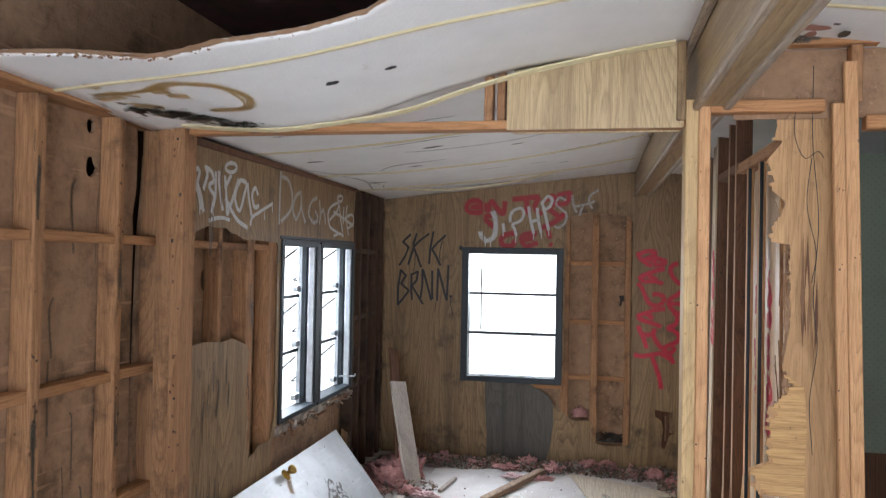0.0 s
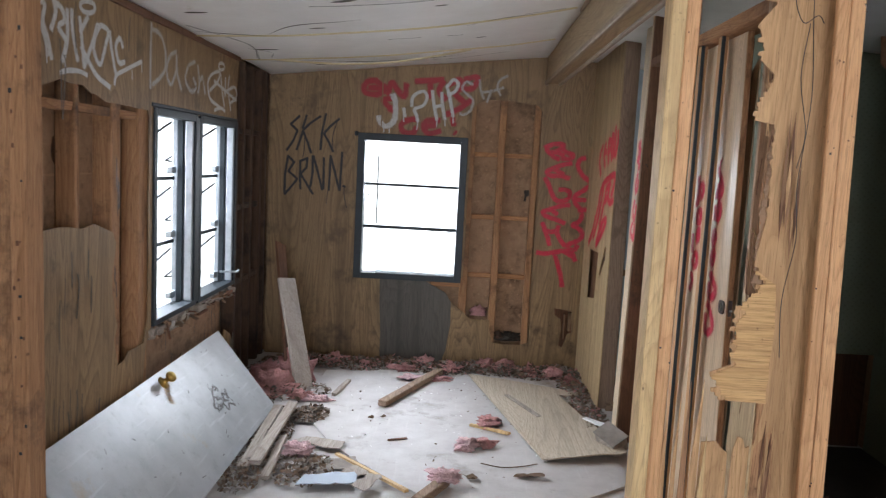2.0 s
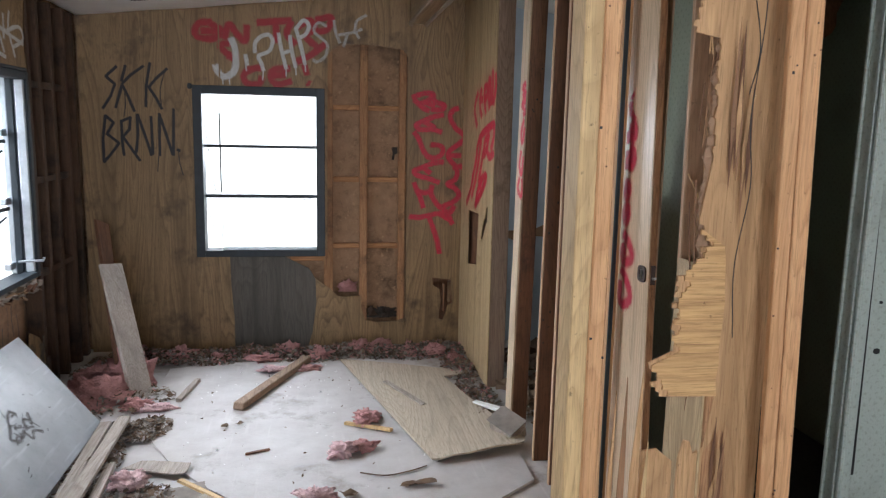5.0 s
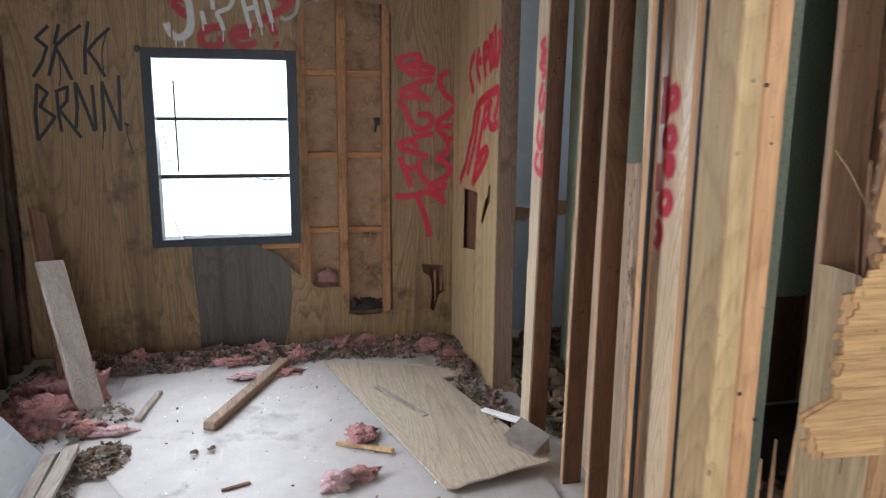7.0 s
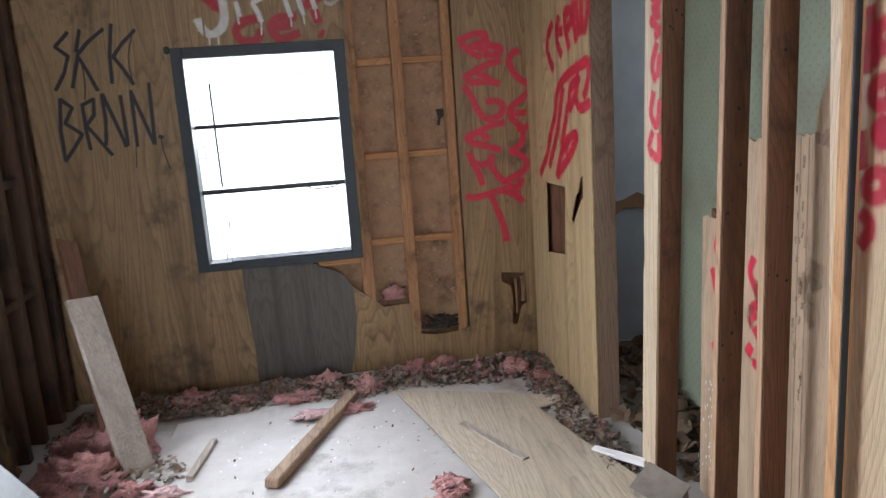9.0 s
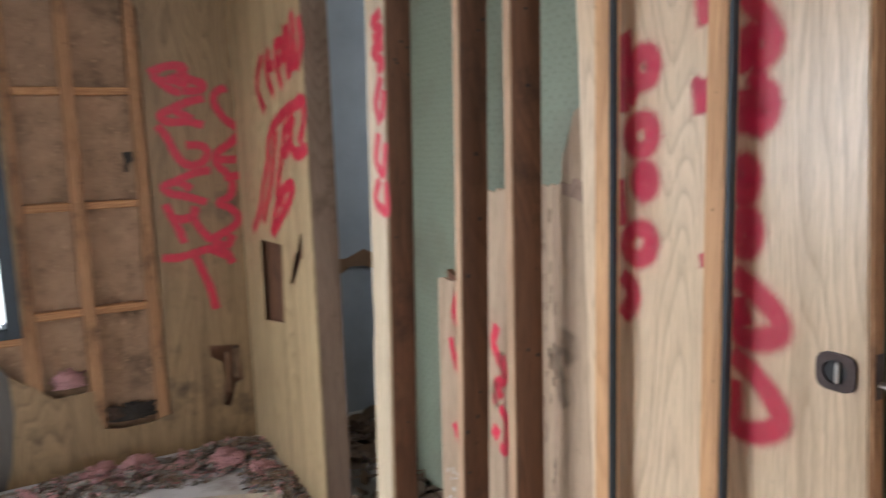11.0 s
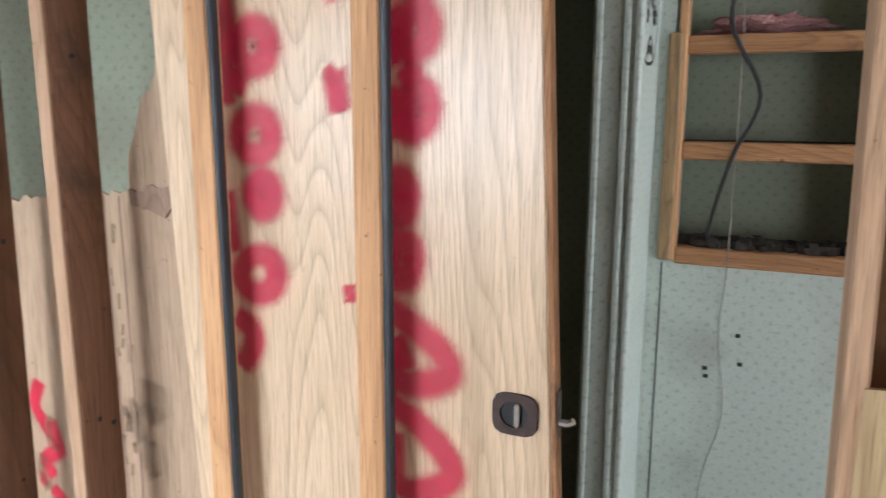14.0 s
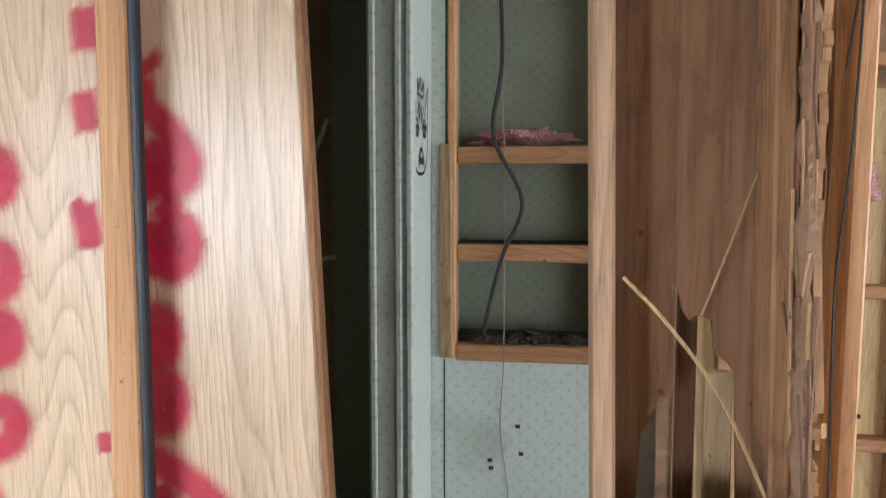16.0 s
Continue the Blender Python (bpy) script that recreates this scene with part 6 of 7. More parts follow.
litter("leaf_litter", LEAF, ALONG + BESIDE, 6200, (0.005, 0.02), 3, "brown dead leaves and flakes drifted along the walls")
litter("debris_litter", LEAF_GREY, ALONG + BESIDE, 5600, (0.004, 0.02), 4, "grey crumbs of plaster and paper drifted along the walls")
litter("end_room_rubble", LEAF, [(1.55, 5.6, 0.35, 0.6, 0.12), (1.5, 5.0, 0.25, 0.5, 0.05), (1.9, 5.9, 0.5, 0.4, 0.12)], 1500, (0.015, 0.05), 12, "dark rubble and leaves on the end room floor")
litter("hall_rubble", LEAF, [(1.6, 3.5, 0.3, 0.35, 0.05), (1.5, 3.9, 0.2, 0.35, 0.06), (1.75, 4.2, 0.25, 0.5, 0.09), (1.8, 3.3, 0.3, 0.3, 0.04)], 1500, (0.012, 0.04), 15, "dark rubble and leaves on the hall floor")
stick("floor_board", (1.42, 3.25, 0.02), (1.78, 4.05, 0.05), 0.06, 0.02, BROWN, "dark board lying in hall rubble", "board")
stick("floor_board", (1.85, 3.2, 0.02), (1.55, 3.75, 0.06), 0.045, 0.02, GREYWOOD, "grey board lying in hall rubble", "board")
litter("floor_crumbs", LEAF, [(0.2, 4.9, 0.9, 0.9, 0.0), (0.3, 5.4, 0.8, 0.6, 0.0)], 110, (0.003, 0.009), 6, "dark crumbs scattered on the floor sheet")
litter("paper_flakes", CEIL, [(0.3, 5.1, 0.8, 0.8, 0.0), (0.1, 5.6, 0.6, 0.3, 0.0)], 120, (0.003, 0.008), 9, "white flakes scattered on the floor sheet")
rnd = random.Random(31)
for i, (x, y) in enumerate(((0.60, 4.30), (0.655, 4.305), (0.35, 4.24), (-0.46, 4.18), (-0.2, 4.98), (-0.14, 5.0))):
    bm = bmesh.new()
    s = 0.05 if i < 4 else 0.025
    ring_v = [bm.verts.new((x + s * math.cos(a) * rnd.uniform(0.5, 1.1), y + s * 0.7 * math.sin(a) * rnd.uniform(0.5, 1.1), F + 0.004 + rnd.uniform(0, 0.02))) for a in [2 * math.pi * k / 9 for k in range(9)]]
    mid = bm.verts.new((x, y, F + 0.003))
    for k in range(9):
        bm.faces.new((ring_v[k], ring_v[(k + 1) % 9], mid))
    solo("dead_leaf", bm, LEAF, "curled brown dead leaf on the floor", "leaf", (x, y, F), "dead leaves on the floor")
solo("twig", rod(bmesh.new(), arc([(0.40, 4.43, F + 0.004), (0.5, 4.39, F + 0.006), (0.6, 4.42, F + 0.004), (0.68, 4.46, F + 0.005)]), 0.003, 5), LEAF, "thin bent dry twig on the floor", "twig", (0.5, 4.4, F))
for i, (cx, cy, s, a) in enumerate(((-0.33, 4.32, 0.16, 0.3), (-0.22, 4.2, 0.12, 0.9), (-0.42, 4.56, 0.13, -0.3), (-0.3, 4.12, 0.14, 0.2), (-0.12, 4.1, 0.09, 1.2))):
    m = Matrix.Translation((cx, cy, 0.012 + 0.006 * i)) @ Matrix.Rotation(a, 4, "Z")
    bm = sheet(ragged((-s, -s * 0.35), (s, -s * 0.4), 6, 0.012, i) + ragged((s, -s * 0.3), (s * 0.9, s * 0.4), 4, 0.01, i + 5) + ragged((s * 0.9, s * 0.45), (-s, s * 0.35), 6, 0.015, i + 9), [], "z", 0.0, 0.004)
    bmesh.ops.transform(bm, matrix=m, verts=bm.verts)
    solo("board_flake", bm, (LEAF_GREY, GREYWOOD, GREYWOOD, BLUEWALL, GREYWOOD)[i], "broken flake of thin board on the floor", "board flake", (cx, cy, 0.01), "broken board flakes")

# ---------------------------------------------------------------- splinters and wires at the torn partition


def shard(x, z0, z1, w, lean, y=PY + 0.066, seed=1):
    rnd = random.Random(seed)
    left = [(x - w / 2 + lean * k / 5 * 1.0 + rnd.uniform(-0.003, 0.003), z0 + (z1 - z0) * k / 5 * 0.9) for k in range(5)]
    right = [(x + w / 2 * (1 - k / 6) + lean * k / 5 + rnd.uniform(-0.003, 0.003), z0 + (z1 - z0) * k / 5) for k in range(5)]
    return sheet(left + [(x + lean, z1)] + right[::-1], [], "y", y, y + 0.005)


for i, (x, z1, w, lean, mat_) in enumerate(((0.875, 0.74, 0.03, -0.005, TORN), (0.905, 0.83, 0.02, 0.004, TORN), (0.935, 0.86, 0.022, 0.0, PLYBACK), (0.962, 0.87, 0.034, 0.012, TORN), (0.995, 0.70, 0.022, 0.003, CREAM))):
    part("splinter", shard(x, 0.0, z1, w, lean, PY + 0.05 + 0.003 * i, i), mat_, partition)
cross = splintered([(1.1, 1.20), (1.125, 1.17), (1.072, 1.09), (1.056, 1.0), (1.06, 0.91)], 0.012, 81) + splintered([(1.01, 0.88), (1.02, 0.845), (1.045, 0.803)], 0.012, 82) + ragged((1.168, 0.80), (1.165, 1.2), 9, 0.006, 83)
part("cross_ply", sheet(cross, [], "y", PY + 0.0785, PY + 0.0828), PLY_X, partition, "broken cross-grained layer of the torn plywood")
for i in range(14):
    rnd = random.Random(i + 130)
    x, z = 1.165 + rnd.uniform(0, 0.035), rnd.uniform(0.45, 0.72)
    part("lifted_strip", sheet([(x, z), (x + 0.004, z - 0.12), (x + 0.010, z), (x + 0.006 + rnd.uniform(-0.004, 0.01), z + rnd.uniform(0.04, 0.12))], [], "y", PY + 0.070 + 0.0008 * i, PY + 0.0705 + 0.0008 * i), (BROWN, TORN, PLYBACK)[i % 3], partition)
for i in range(12):
    rnd = random.Random(i + 70)
    x, z = 1.14 + rnd.uniform(0, 0.05), 1.3 + rnd.uniform(0, 0.25)
    part("lifted_strip", sheet([(x, z), (x + 0.006, z - 0.1), (x + 0.012, z), (x + 0.007, z + rnd.uniform(0.1, 0.22))], [], "y", PY + 0.066 + 0.001 * i, PY + 0.0665 + 0.001 * i), (BROWN, TORN, PLYBACK)[i % 3], partition)
for i, pts in enumerate(([(1.17, PY + 0.05, 2.2), (1.165, PY + 0.03, 1.95), (1.185, PY + 0.03, 1.7), (1.175, PY + 0.04, 1.45), (1.19, PY + 0.045, 1.3), (1.17, PY + 0.05, 1.12), (1.18, PY + 0.05, 0.95)], [(1.12, PY + 0.045, 2.1), (1.11, PY + 0.03, 1.98), (1.14, PY + 0.03, 1.9), (1.18, PY + 0.03, 1.92), (1.2, PY + 0.035, 1.9)],
                         [(1.165, PY + 0.04, 1.9), (1.15, PY + 0.03, 1.75), (1.18, PY + 0.035, 1.6), (1.172, PY + 0.05, 1.5)])):
    solo("loose_wire", rod(bmesh.new(), arc(pts), 0.0013, 5), BLACK, "thin dark loose wire hanging on torn plywood", "wire", pts[-1])
# long splinter across the stub wall, and boards glimpsed through its broken hole
solo("long_splinter", rod(bmesh.new(), arc([(RX - 0.008, 3.272, 1.315), (RX - 0.003, 3.23, 1.27), (RX + 0.003, 3.18, 1.20), (RX + 0.004, 3.13, 1.09)]), 0.002, 5), CREAM, "long pale splinter bent across the stub wall", "splinter", (RX, 3.2, 1.09))
solo("long_splinter", rod(bmesh.new(), arc([(RX + 0.05, 3.10, 1.50), (RX + 0.05, 3.14, 1.42), (RX + 0.06, 3.165, 1.34), (RX + 0.06, 3.19, 1.27)]), 0.0013, 5), CREAM, "long pale splinter bent across the stub wall", "splinter", (RX + 0.06, 3.19, 1.27))
solo("broken_board", bx(RX + 0.1, RX + 0.11, 3.148, 3.176, 1.0, 1.205, 0.002, 0.003), PANEL_UP, "pale broken board behind the hole", "board", (RX + 0.1, 3.17, 1.0))
solo("board_scrap", bx(RX + 0.1, RX + 0.106, 3.224, 3.262, 1.0, 1.175, 0.0, 0.004), PAPER_BLUE, "torn scrap of blue papered board behind the hole", "wood scrap", (RX + 0.1, 3.24, 1.0))
solo("broken_board", bx(RX + 0.12, RX + 0.13, 3.182, 3.203, 1.0, 1.4, 0.002), BROWN, "dark broken board behind the hole", "board", (RX + 0.12, 3.2, 1.0))

# frayed brown fibres along the torn plywood
for i in range(46):
    rnd = random.Random(200 + i)
    z, x, y = rnd.uniform(0.75, 1.95), 1.085 + rnd.uniform(0, 0.05), PY + 0.091 + rnd.uniform(0, 0.008)
    h = rnd.uniform(0.05, 0.25)
    a = rnd.uniform(-0.012, 0.012)
    part("frayed_fibre", rod(bmesh.new(), [(x, y, z), (x + a, y + 0.004, z + h / 2), (x + a * 2, y + rnd.uniform(0, 0.012), z + h)], rnd.uniform(0.0008, 0.0025), 5), (BROWN, TORN, PLYBACK)[i % 3], partition)

# ---------------------------------------------------------------- ceiling seams, cracks and holes


def on_ceiling(x, y, lift=0.0, sag=0.0):
    return (x, y, ceil_z(x, y) - lift)


def seam(name, y, x0, x1, w, sagf, label):
    bm = bmesh.new()
    prev = None
    n = 40
    for i in range(n + 1):
        x = x0 + (x1 - x0) * i / n
        z = sagf(x, y)
        row = [bm.verts.new((x, y - w / 2, z - 0.001)), bm.verts.new((x, y - w * 0.25, z - 0.006)), bm.verts.new((x, y + w * 0.25, z - 0.006)), bm.verts.new((x, y + w / 2, z - 0.001))]
        if prev:
            for k in range(3):
                bm.faces.new((prev[k], prev[k + 1], row[k + 1], row[k]))
        prev = row
    return structure(name, bm, SEAM, label, "trim")


def far_z(x, y):
    u, v = (x - LX) / (0.80 - LX), (y - PY - 0.03) / (FY + 0.02 - PY - 0.03)
    return ceil_z(x, y) - 0.05 * math.sin(math.pi * u) * math.sin(math.pi * v) - 0.006 * noise.noise((x * 3, y * 3, 0.3))


def near_z(x, y):
    return ceil_z(x, y) - 0.006 * noise.noise((x * 3, y * 3, 0.3)) - near_drop(x, y)


for y in (2.5,):
    seam("ceiling_seam_near", y, LX + 0.01, 0.76, 0.025, near_z, "yellowed ceiling batten")
for y in (3.9, 4.75, 5.6):
    seam("ceiling_seam_far", y, LX + 0.01, 0.76, 0.03, far_z, "yellowed ceiling batten")
seam("ceiling_seam_right", 2.75, 0.94, 2.5, 0.025, lambda x, y: ceil_z(x, y) - 0.02 * math.sin(math.pi * (x - 0.92) / 1.64) * math.sin(math.pi * (y + 1.7) / 8.04), "yellowed ceiling batten")


def ceiling_mark(name, cx, cy, rx, ry, zf, material, seed, lift=0.003, label=""):
    bm = bmesh.new()
    pts = blob(cx, cy, rx, ry, 18, seed)
    mid = bm.verts.new((cx, cy, zf(cx, cy) - lift))
    vs = [bm.verts.new((x, y, zf(x, y) - lift)) for x, y in pts]
    for k in range(18):
        bm.faces.new((vs[k], vs[(k + 1) % 18], mid))
    ceiling = bpy.data.objects["ceiling_near" if cy < PY and cx < 0.8 else ("ceiling_far" if cx < 0.8 else "ceiling_right")]
    return part(name, bm, material, ceiling, label)


WATER = paint("water_stain", (0.52, 0.34, 0.13), 0.3, speck=1200.0)
ceiling_mark("stain_hole", -0.33, 2.72, 0.022, 0.014, near_z, BLACK, 2)
ceiling_mark("stain_hole", -0.14, 2.72, 0.02, 0.012, near_z, BLACK, 3)
MOULDP = paint("sprayed_mould", (0.07, 0.06, 0.045), 0.35, speck=700.0)
sp = Spray(lambda u, v, lift: (u, v, near_z(u, v) - 0.0025 - lift))
rnd = random.Random(14)
for i in range(240):
    f = rnd.random()
    x, y = -1.05 + 0.34 * f + rnd.gauss(0, 0.02), 2.76 + 0.22 * f + rnd.gauss(0, 0.035)
    a = rnd.uniform(-0.4, 1.1)
    r = rnd.uniform(0.003, 0.014)
    sp.stroke([(x, y), (x + r * math.cos(a), y + r * math.sin(a)), (x + 2 * r * math.cos(a + 0.4), y + 2 * r * math.sin(a + 0.4))], rnd.uniform(0.006, 0.026), True, 1.2)
sp.done("mould_bloom", MOULDP, bpy.data.objects["ceiling_near"], "black mould bloom by the wall")
sp = Spray(lambda u, v, lift: (u, v, far_z(u, v) - 0.002 - lift))
for pts in ([(-0.9, 3.55), (-0.5, 3.6), (-0.1, 3.58)], [(-0.45, 4.15), (-0.1, 4.2), (0.3, 4.18)], [(-1.0, 5.7), (-0.5, 5.95), (0.1, 6.0), (0.5, 5.9)], [(-1.1, 4.5), (-0.95, 5.0), (-1.05, 5.6)], [(-0.2, 5.0), (0.2, 5.05)], [(0.5, 4.7), (0.7, 4.72)]):
    sp.stroke(pts, 0.012, True, 1.6)
sp.done("mould_streak", MOULDP, bpy.data.objects["ceiling_far"], "dark mould streaks along the sagging boards")
bm = bmesh.new()
prev = None
for i in range(31):
    x = -0.95 + 1.2 * i / 30
    y = 5.62 + 0.03 * math.sin(x * 3)
    z = far_z(x, y) - 0.004 - 0.045 * math.sin(math.pi * i / 30)
    row = [bm.verts.new((x, y - 0.012, z)), bm.verts.new((x, y + 0.012, z - 0.003)), bm.verts.new((x, y + 0.012, z + 0.003)), bm.verts.new((x, y - 0.012, z + 0.006))]
    if prev:
        for k in range(4):
            bm.faces.new((prev[k], prev[(k + 1) % 4], row[(k + 1) % 4], row[k]))
    prev = row
structure("ceiling_hanging_batten", bm, SEAM, "loose pale batten sagging from the ceiling", "trim")
for i, (x, y, s) in enumerate(((-0.3, 4.1, 0.05), (-0.5, 4.6, 0.04), (0.1, 4.3, 0.03), (-0.9, 5.2, 0.06), (-0.7, 5.9, 0.06), (0.3, 5.2, 0.03), (-0.95, 4.2, 0.05))):
    ceiling_mark("stain_spot", x, y, s, s * 0.3, far_z, MOULD, 20 + i)
FLESH = plain("pinkish_board", (0.44, 0.235, 0.19), (0.30, 0.15, 0.115), 14, 0.85)
ceiling_mark("torn_hole", 1.115, 2.89, 0.055, 0.028, ceil_z, FLESH, 9, 0.027, "torn hole showing pinkish brown board")
ceiling_mark("torn_hole", 1.125, 2.95, 0.016, 0.03, ceil_z, FLESH, 11, 0.027)
ceiling_mark("torn_hole", 1.215, 2.935, 0.016, 0.035, ceil_z, MOULD, 10, 0.027)
ceiling_mark("torn_hole", 1.17, 2.85, 0.012, 0.008, ceil_z, MOULD, 12, 0.027)
sp = Spray(lambda u, v, lift: (u, v, near_z(u, v) - 0.002 - lift))
rnd = random.Random(21)
for k in range(3):
    sp.stroke([(x + rnd.uniform(-0.015, 0.015), y + rnd.uniform(-0.012, 0.012)) for x, y in ((-1.02, 2.60), (-0.9, 2.59), (-0.8, 2.56), (-0.72, 2.58), (-0.66, 2.62), (-0.62, 2.70), (-0.66, 2.79), (-0.78, 2.80))], 0.012 + 0.008 * k, True, 1.2)
for k in range(10):
    x, y = rnd.uniform(-1.12, -0.85), rnd.uniform(2.45, 2.85)
    sp.stroke([(x, y), (x + rnd.uniform(0.02, 0.1), y + rnd.uniform(-0.03, 0.05))], rnd.uniform(0.01, 0.05), False, 1.2)
sp.done("water_stain", WATER, bpy.data.objects["ceiling_near"], "brown ring of a water stain")
# dark torn lip of the near ceiling, with crumbs caught on it
rnd = random.Random(8)
lip = [(x, near_edge(x) - 0.002, near_z(x, near_edge(x)) + 0.006) for x in [LX + 0.03 + 1.72 * i / 150 for i in range(151)]]
bm = bmesh.new()
prev = None
for i, p in enumerate(lip):
    r = 0.005 + 0.005 * abs(noise.noise((p[0] * 14, 5, 0))) + 0.003 * rnd.random()
    rg = [bm.verts.new((p[0], p[1] + r * 0.7 * math.cos(k * 1.2566), p[2] + r * math.sin(k * 1.2566))) for k in range(5)]
    if prev:
        for k in range(5):
            bm.faces.new((prev[k], prev[(k + 1) % 5], rg[(k + 1) % 5], rg[k]))
    prev = rg
structure("ceiling_torn_lip", bm, FIBRE_GREY, "brown torn lip of the ceiling board", "ceiling")
bm = bmesh.new()
for i in range(70):
    x = rnd.gauss(-0.78, 0.1) if i < 46 else LX + 0.05 + rnd.random() * 1.5
    y = near_edge(x) + rnd.uniform(-0.006, 0.02)
    z = near_z(x, y)
    s = rnd.uniform(0.001, 0.0055) if i < 46 else rnd.uniform(0.0006, 0.0022)
    box(bm, x - s, x + s, y - s * 0.6, y + s * 0.6, z - s * 0.8, z + 0.008, 0.0, s * 0.5)
structure("ceiling_crumbs", bm, FIBRE_GREY, "crumbs on the torn edge of the ceiling board", "ceiling")
# loose pale batten sagging along the open edge over the removed partition
prev = None
bm = bmesh.new()
for p in smooth_line([(-1.0, 2.022), (-0.78, 2.006), (-0.56, 2.004), (-0.19, 2.052), (0.04, 2.122), (0.25, 2.180), (0.56, 2.238), (0.73, 2.262)], 8):
    y = 2.985 + 0.006 * math.sin(p.x * 5)
    row = [bm.verts.new((p.x, y - 0.014, p.y + 0.002)), bm.verts.new((p.x, y + 0.012, p.y - 0.004)), bm.verts.new((p.x, y + 0.013, p.y + 0.002)), bm.verts.new((p.x, y - 0.013, p.y + 0.008))]
    if prev:
        for k in range(4):
            bm.faces.new((prev[k], prev[(k + 1) % 4], row[(k + 1) % 4], row[k]))
    prev = row
structure("ceiling_loose_batten", bm, SEAM, "pale yellow batten sagging along the open ceiling edge", "trim")


def crack(pts, w):
    """A dark open crack in the far ceiling, tapered at both ends."""
    line = smooth_line(pts, 8)
    bm = bmesh.new()
    prev = None
    for i, p in enumerate(line):
        k = w * math.sin(math.pi * (i + 0.2) / (len(line) - 0.6)) * (0.6 + 0.7 * abs(noise.noise((p.x * 11, p.y * 11, 3))))
        row = [bm.verts.new((p.x, p.y - k, far_z(p.x, p.y) - 0.0045)), bm.verts.new((p.x, p.y + k, far_z(p.x, p.y) - 0.0045))]
        if prev:
            bm.faces.new((prev[0], prev[1], row[1], row[0]))
        prev = row
    part("crack", bm, MOULD, bpy.data.objects["ceiling_far"], "dark open crack between ceiling boards")


crack([(-0.8, 5.66), (-0.5, 5.80), (-0.1, 5.86), (0.3, 5.78)], 0.014)
crack([(-1.12, 4.62), (-0.95, 4.70), (-0.78, 4.74)], 0.012)
crack([(-0.78, 4.72), (-0.6, 4.52), (-0.26, 4.43)], 0.010)
crack([(0.2, 4.80), (0.42, 4.71), (0.6, 4.74)], 0.008)
crack([(-0.6, 3.98), (-0.35, 3.94), (-0.05, 3.95)], 0.006)
crack([(-1.0, 5.15), (-0.9, 5.3), (-0.95, 5.5)], 0.012)

# rot on the side wall: black stains and a splintered sill under the window
sp = Spray(lambda u, v, lift: (LX + 0.0055 + lift, u, v))
rnd = random.Random(44)
for i in range(170):
    y = rnd.uniform(4.16, 5.55)
    z = rnd.uniform(0.02, 0.34)
    sp.stroke([(y, z), (y + rnd.uniform(-0.03, 0.03), z - rnd.uniform(0.01, 0.08)), (y + rnd.uniform(-0.04, 0.04), z - rnd.uniform(0.05, 0.16))], rnd.uniform(0.01, 0.05), True, 1.0)
sp.done("rot_stain", MOULDP, bpy.data.objects["wall_left_panelling_low"], "black rot on the panelling stump")
sp = Spray(lambda u, v, lift: (LX + 0.0055 + lift, u, v))
for i in range(26):
    y = rnd.uniform(3.2, 4.16)
    z = rnd.choice((rnd.uniform(0.45, 0.6), rnd.uniform(0.9, 1.1), rnd.uniform(1.75, 2.0)))
    if y > 3.84 and z < 1.7:
        y -= 0.4
    sp.stroke([(y, z), (y + rnd.uniform(-0.01, 0.01), z - rnd.uniform(0.03, 0.08)), (y + rnd.uniform(-0.015, 0.015), z - rnd.uniform(0.1, 0.25))], rnd.uniform(0.004, 0.014), True, 1.0)
sp.done("rot_stain", MOULDP, bpy.data.objects["wall_left_panelling"], "dark runs down the panelling")
sp = Spray(lambda u, v, lift: (LX - 0.0845 + lift, u, v))
for i in range(130):
    y = rnd.choice((rnd.uniform(5.5, 6.3), rnd.uniform(5.5, 6.3), rnd.uniform(4.2, 5.5), rnd.uniform(2.2, 3.9)))
    z = rnd.uniform(0.1, 0.6) if 4.2 < y < 5.5 else rnd.uniform(0.1, 1.9)
    w = rnd.uniform(0.01, 0.05) * (1.6 if y > 5.5 else 0.25)
    sp.stroke([(y, z), (y + rnd.uniform(-0.02, 0.02), z - rnd.uniform(0.03, 0.1)), (y + rnd.uniform(-0.02, 0.02), z - rnd.uniform(0.12, 0.3))], w, True, 1.0)
sp.done("rot_stain", MOULDP, wall_left, "black rot on the fibreboard")
for i in range(46):
    y = rnd.uniform(4.27, 5.44)
    z = 0.655 - rnd.uniform(0.0, 0.05)
    d = Vector((rnd.uniform(-0.2, 0.3), rnd.uniform(-1, 1), rnd.uniform(-0.5, 0.25))).normalized() * rnd.uniform(0.03, 0.11)
    m = Matrix.Translation((LX + rnd.uniform(-0.02, 0.03), y, z - 0.012)) @ d.to_track_quat("Y", "Z").to_matrix().to_4x4()
    s = rnd.uniform(0.004, 0.012)
    part("sill_splinter", bx(-s, s, 0, d.length, -s * 0.5, s * 0.5, 0.0, s * 0.4, m), (GREYWOOD, BROWN, LEAF, FIBRE_GREY)[i % 4], bpy.data.objects["wall_left_panelling_low"])

# dark nail heads and holes on the bare studs
rnd = random.Random(77)
for y in (2.14, 2.455, 2.855):
    for i in range(14):
        z, q, s = rnd.uniform(0.5, 2.0), y + rnd.uniform(0.006, 0.034), rnd.uniform(0.002, 0.0045)
        part("nail", bx(LX - 0.007, LX - 0.0045, q - s, q + s, z - s * rnd.uniform(0.8, 2.5), z + s, 0.001), BROWN if i % 3 else BLACK, side_studs)
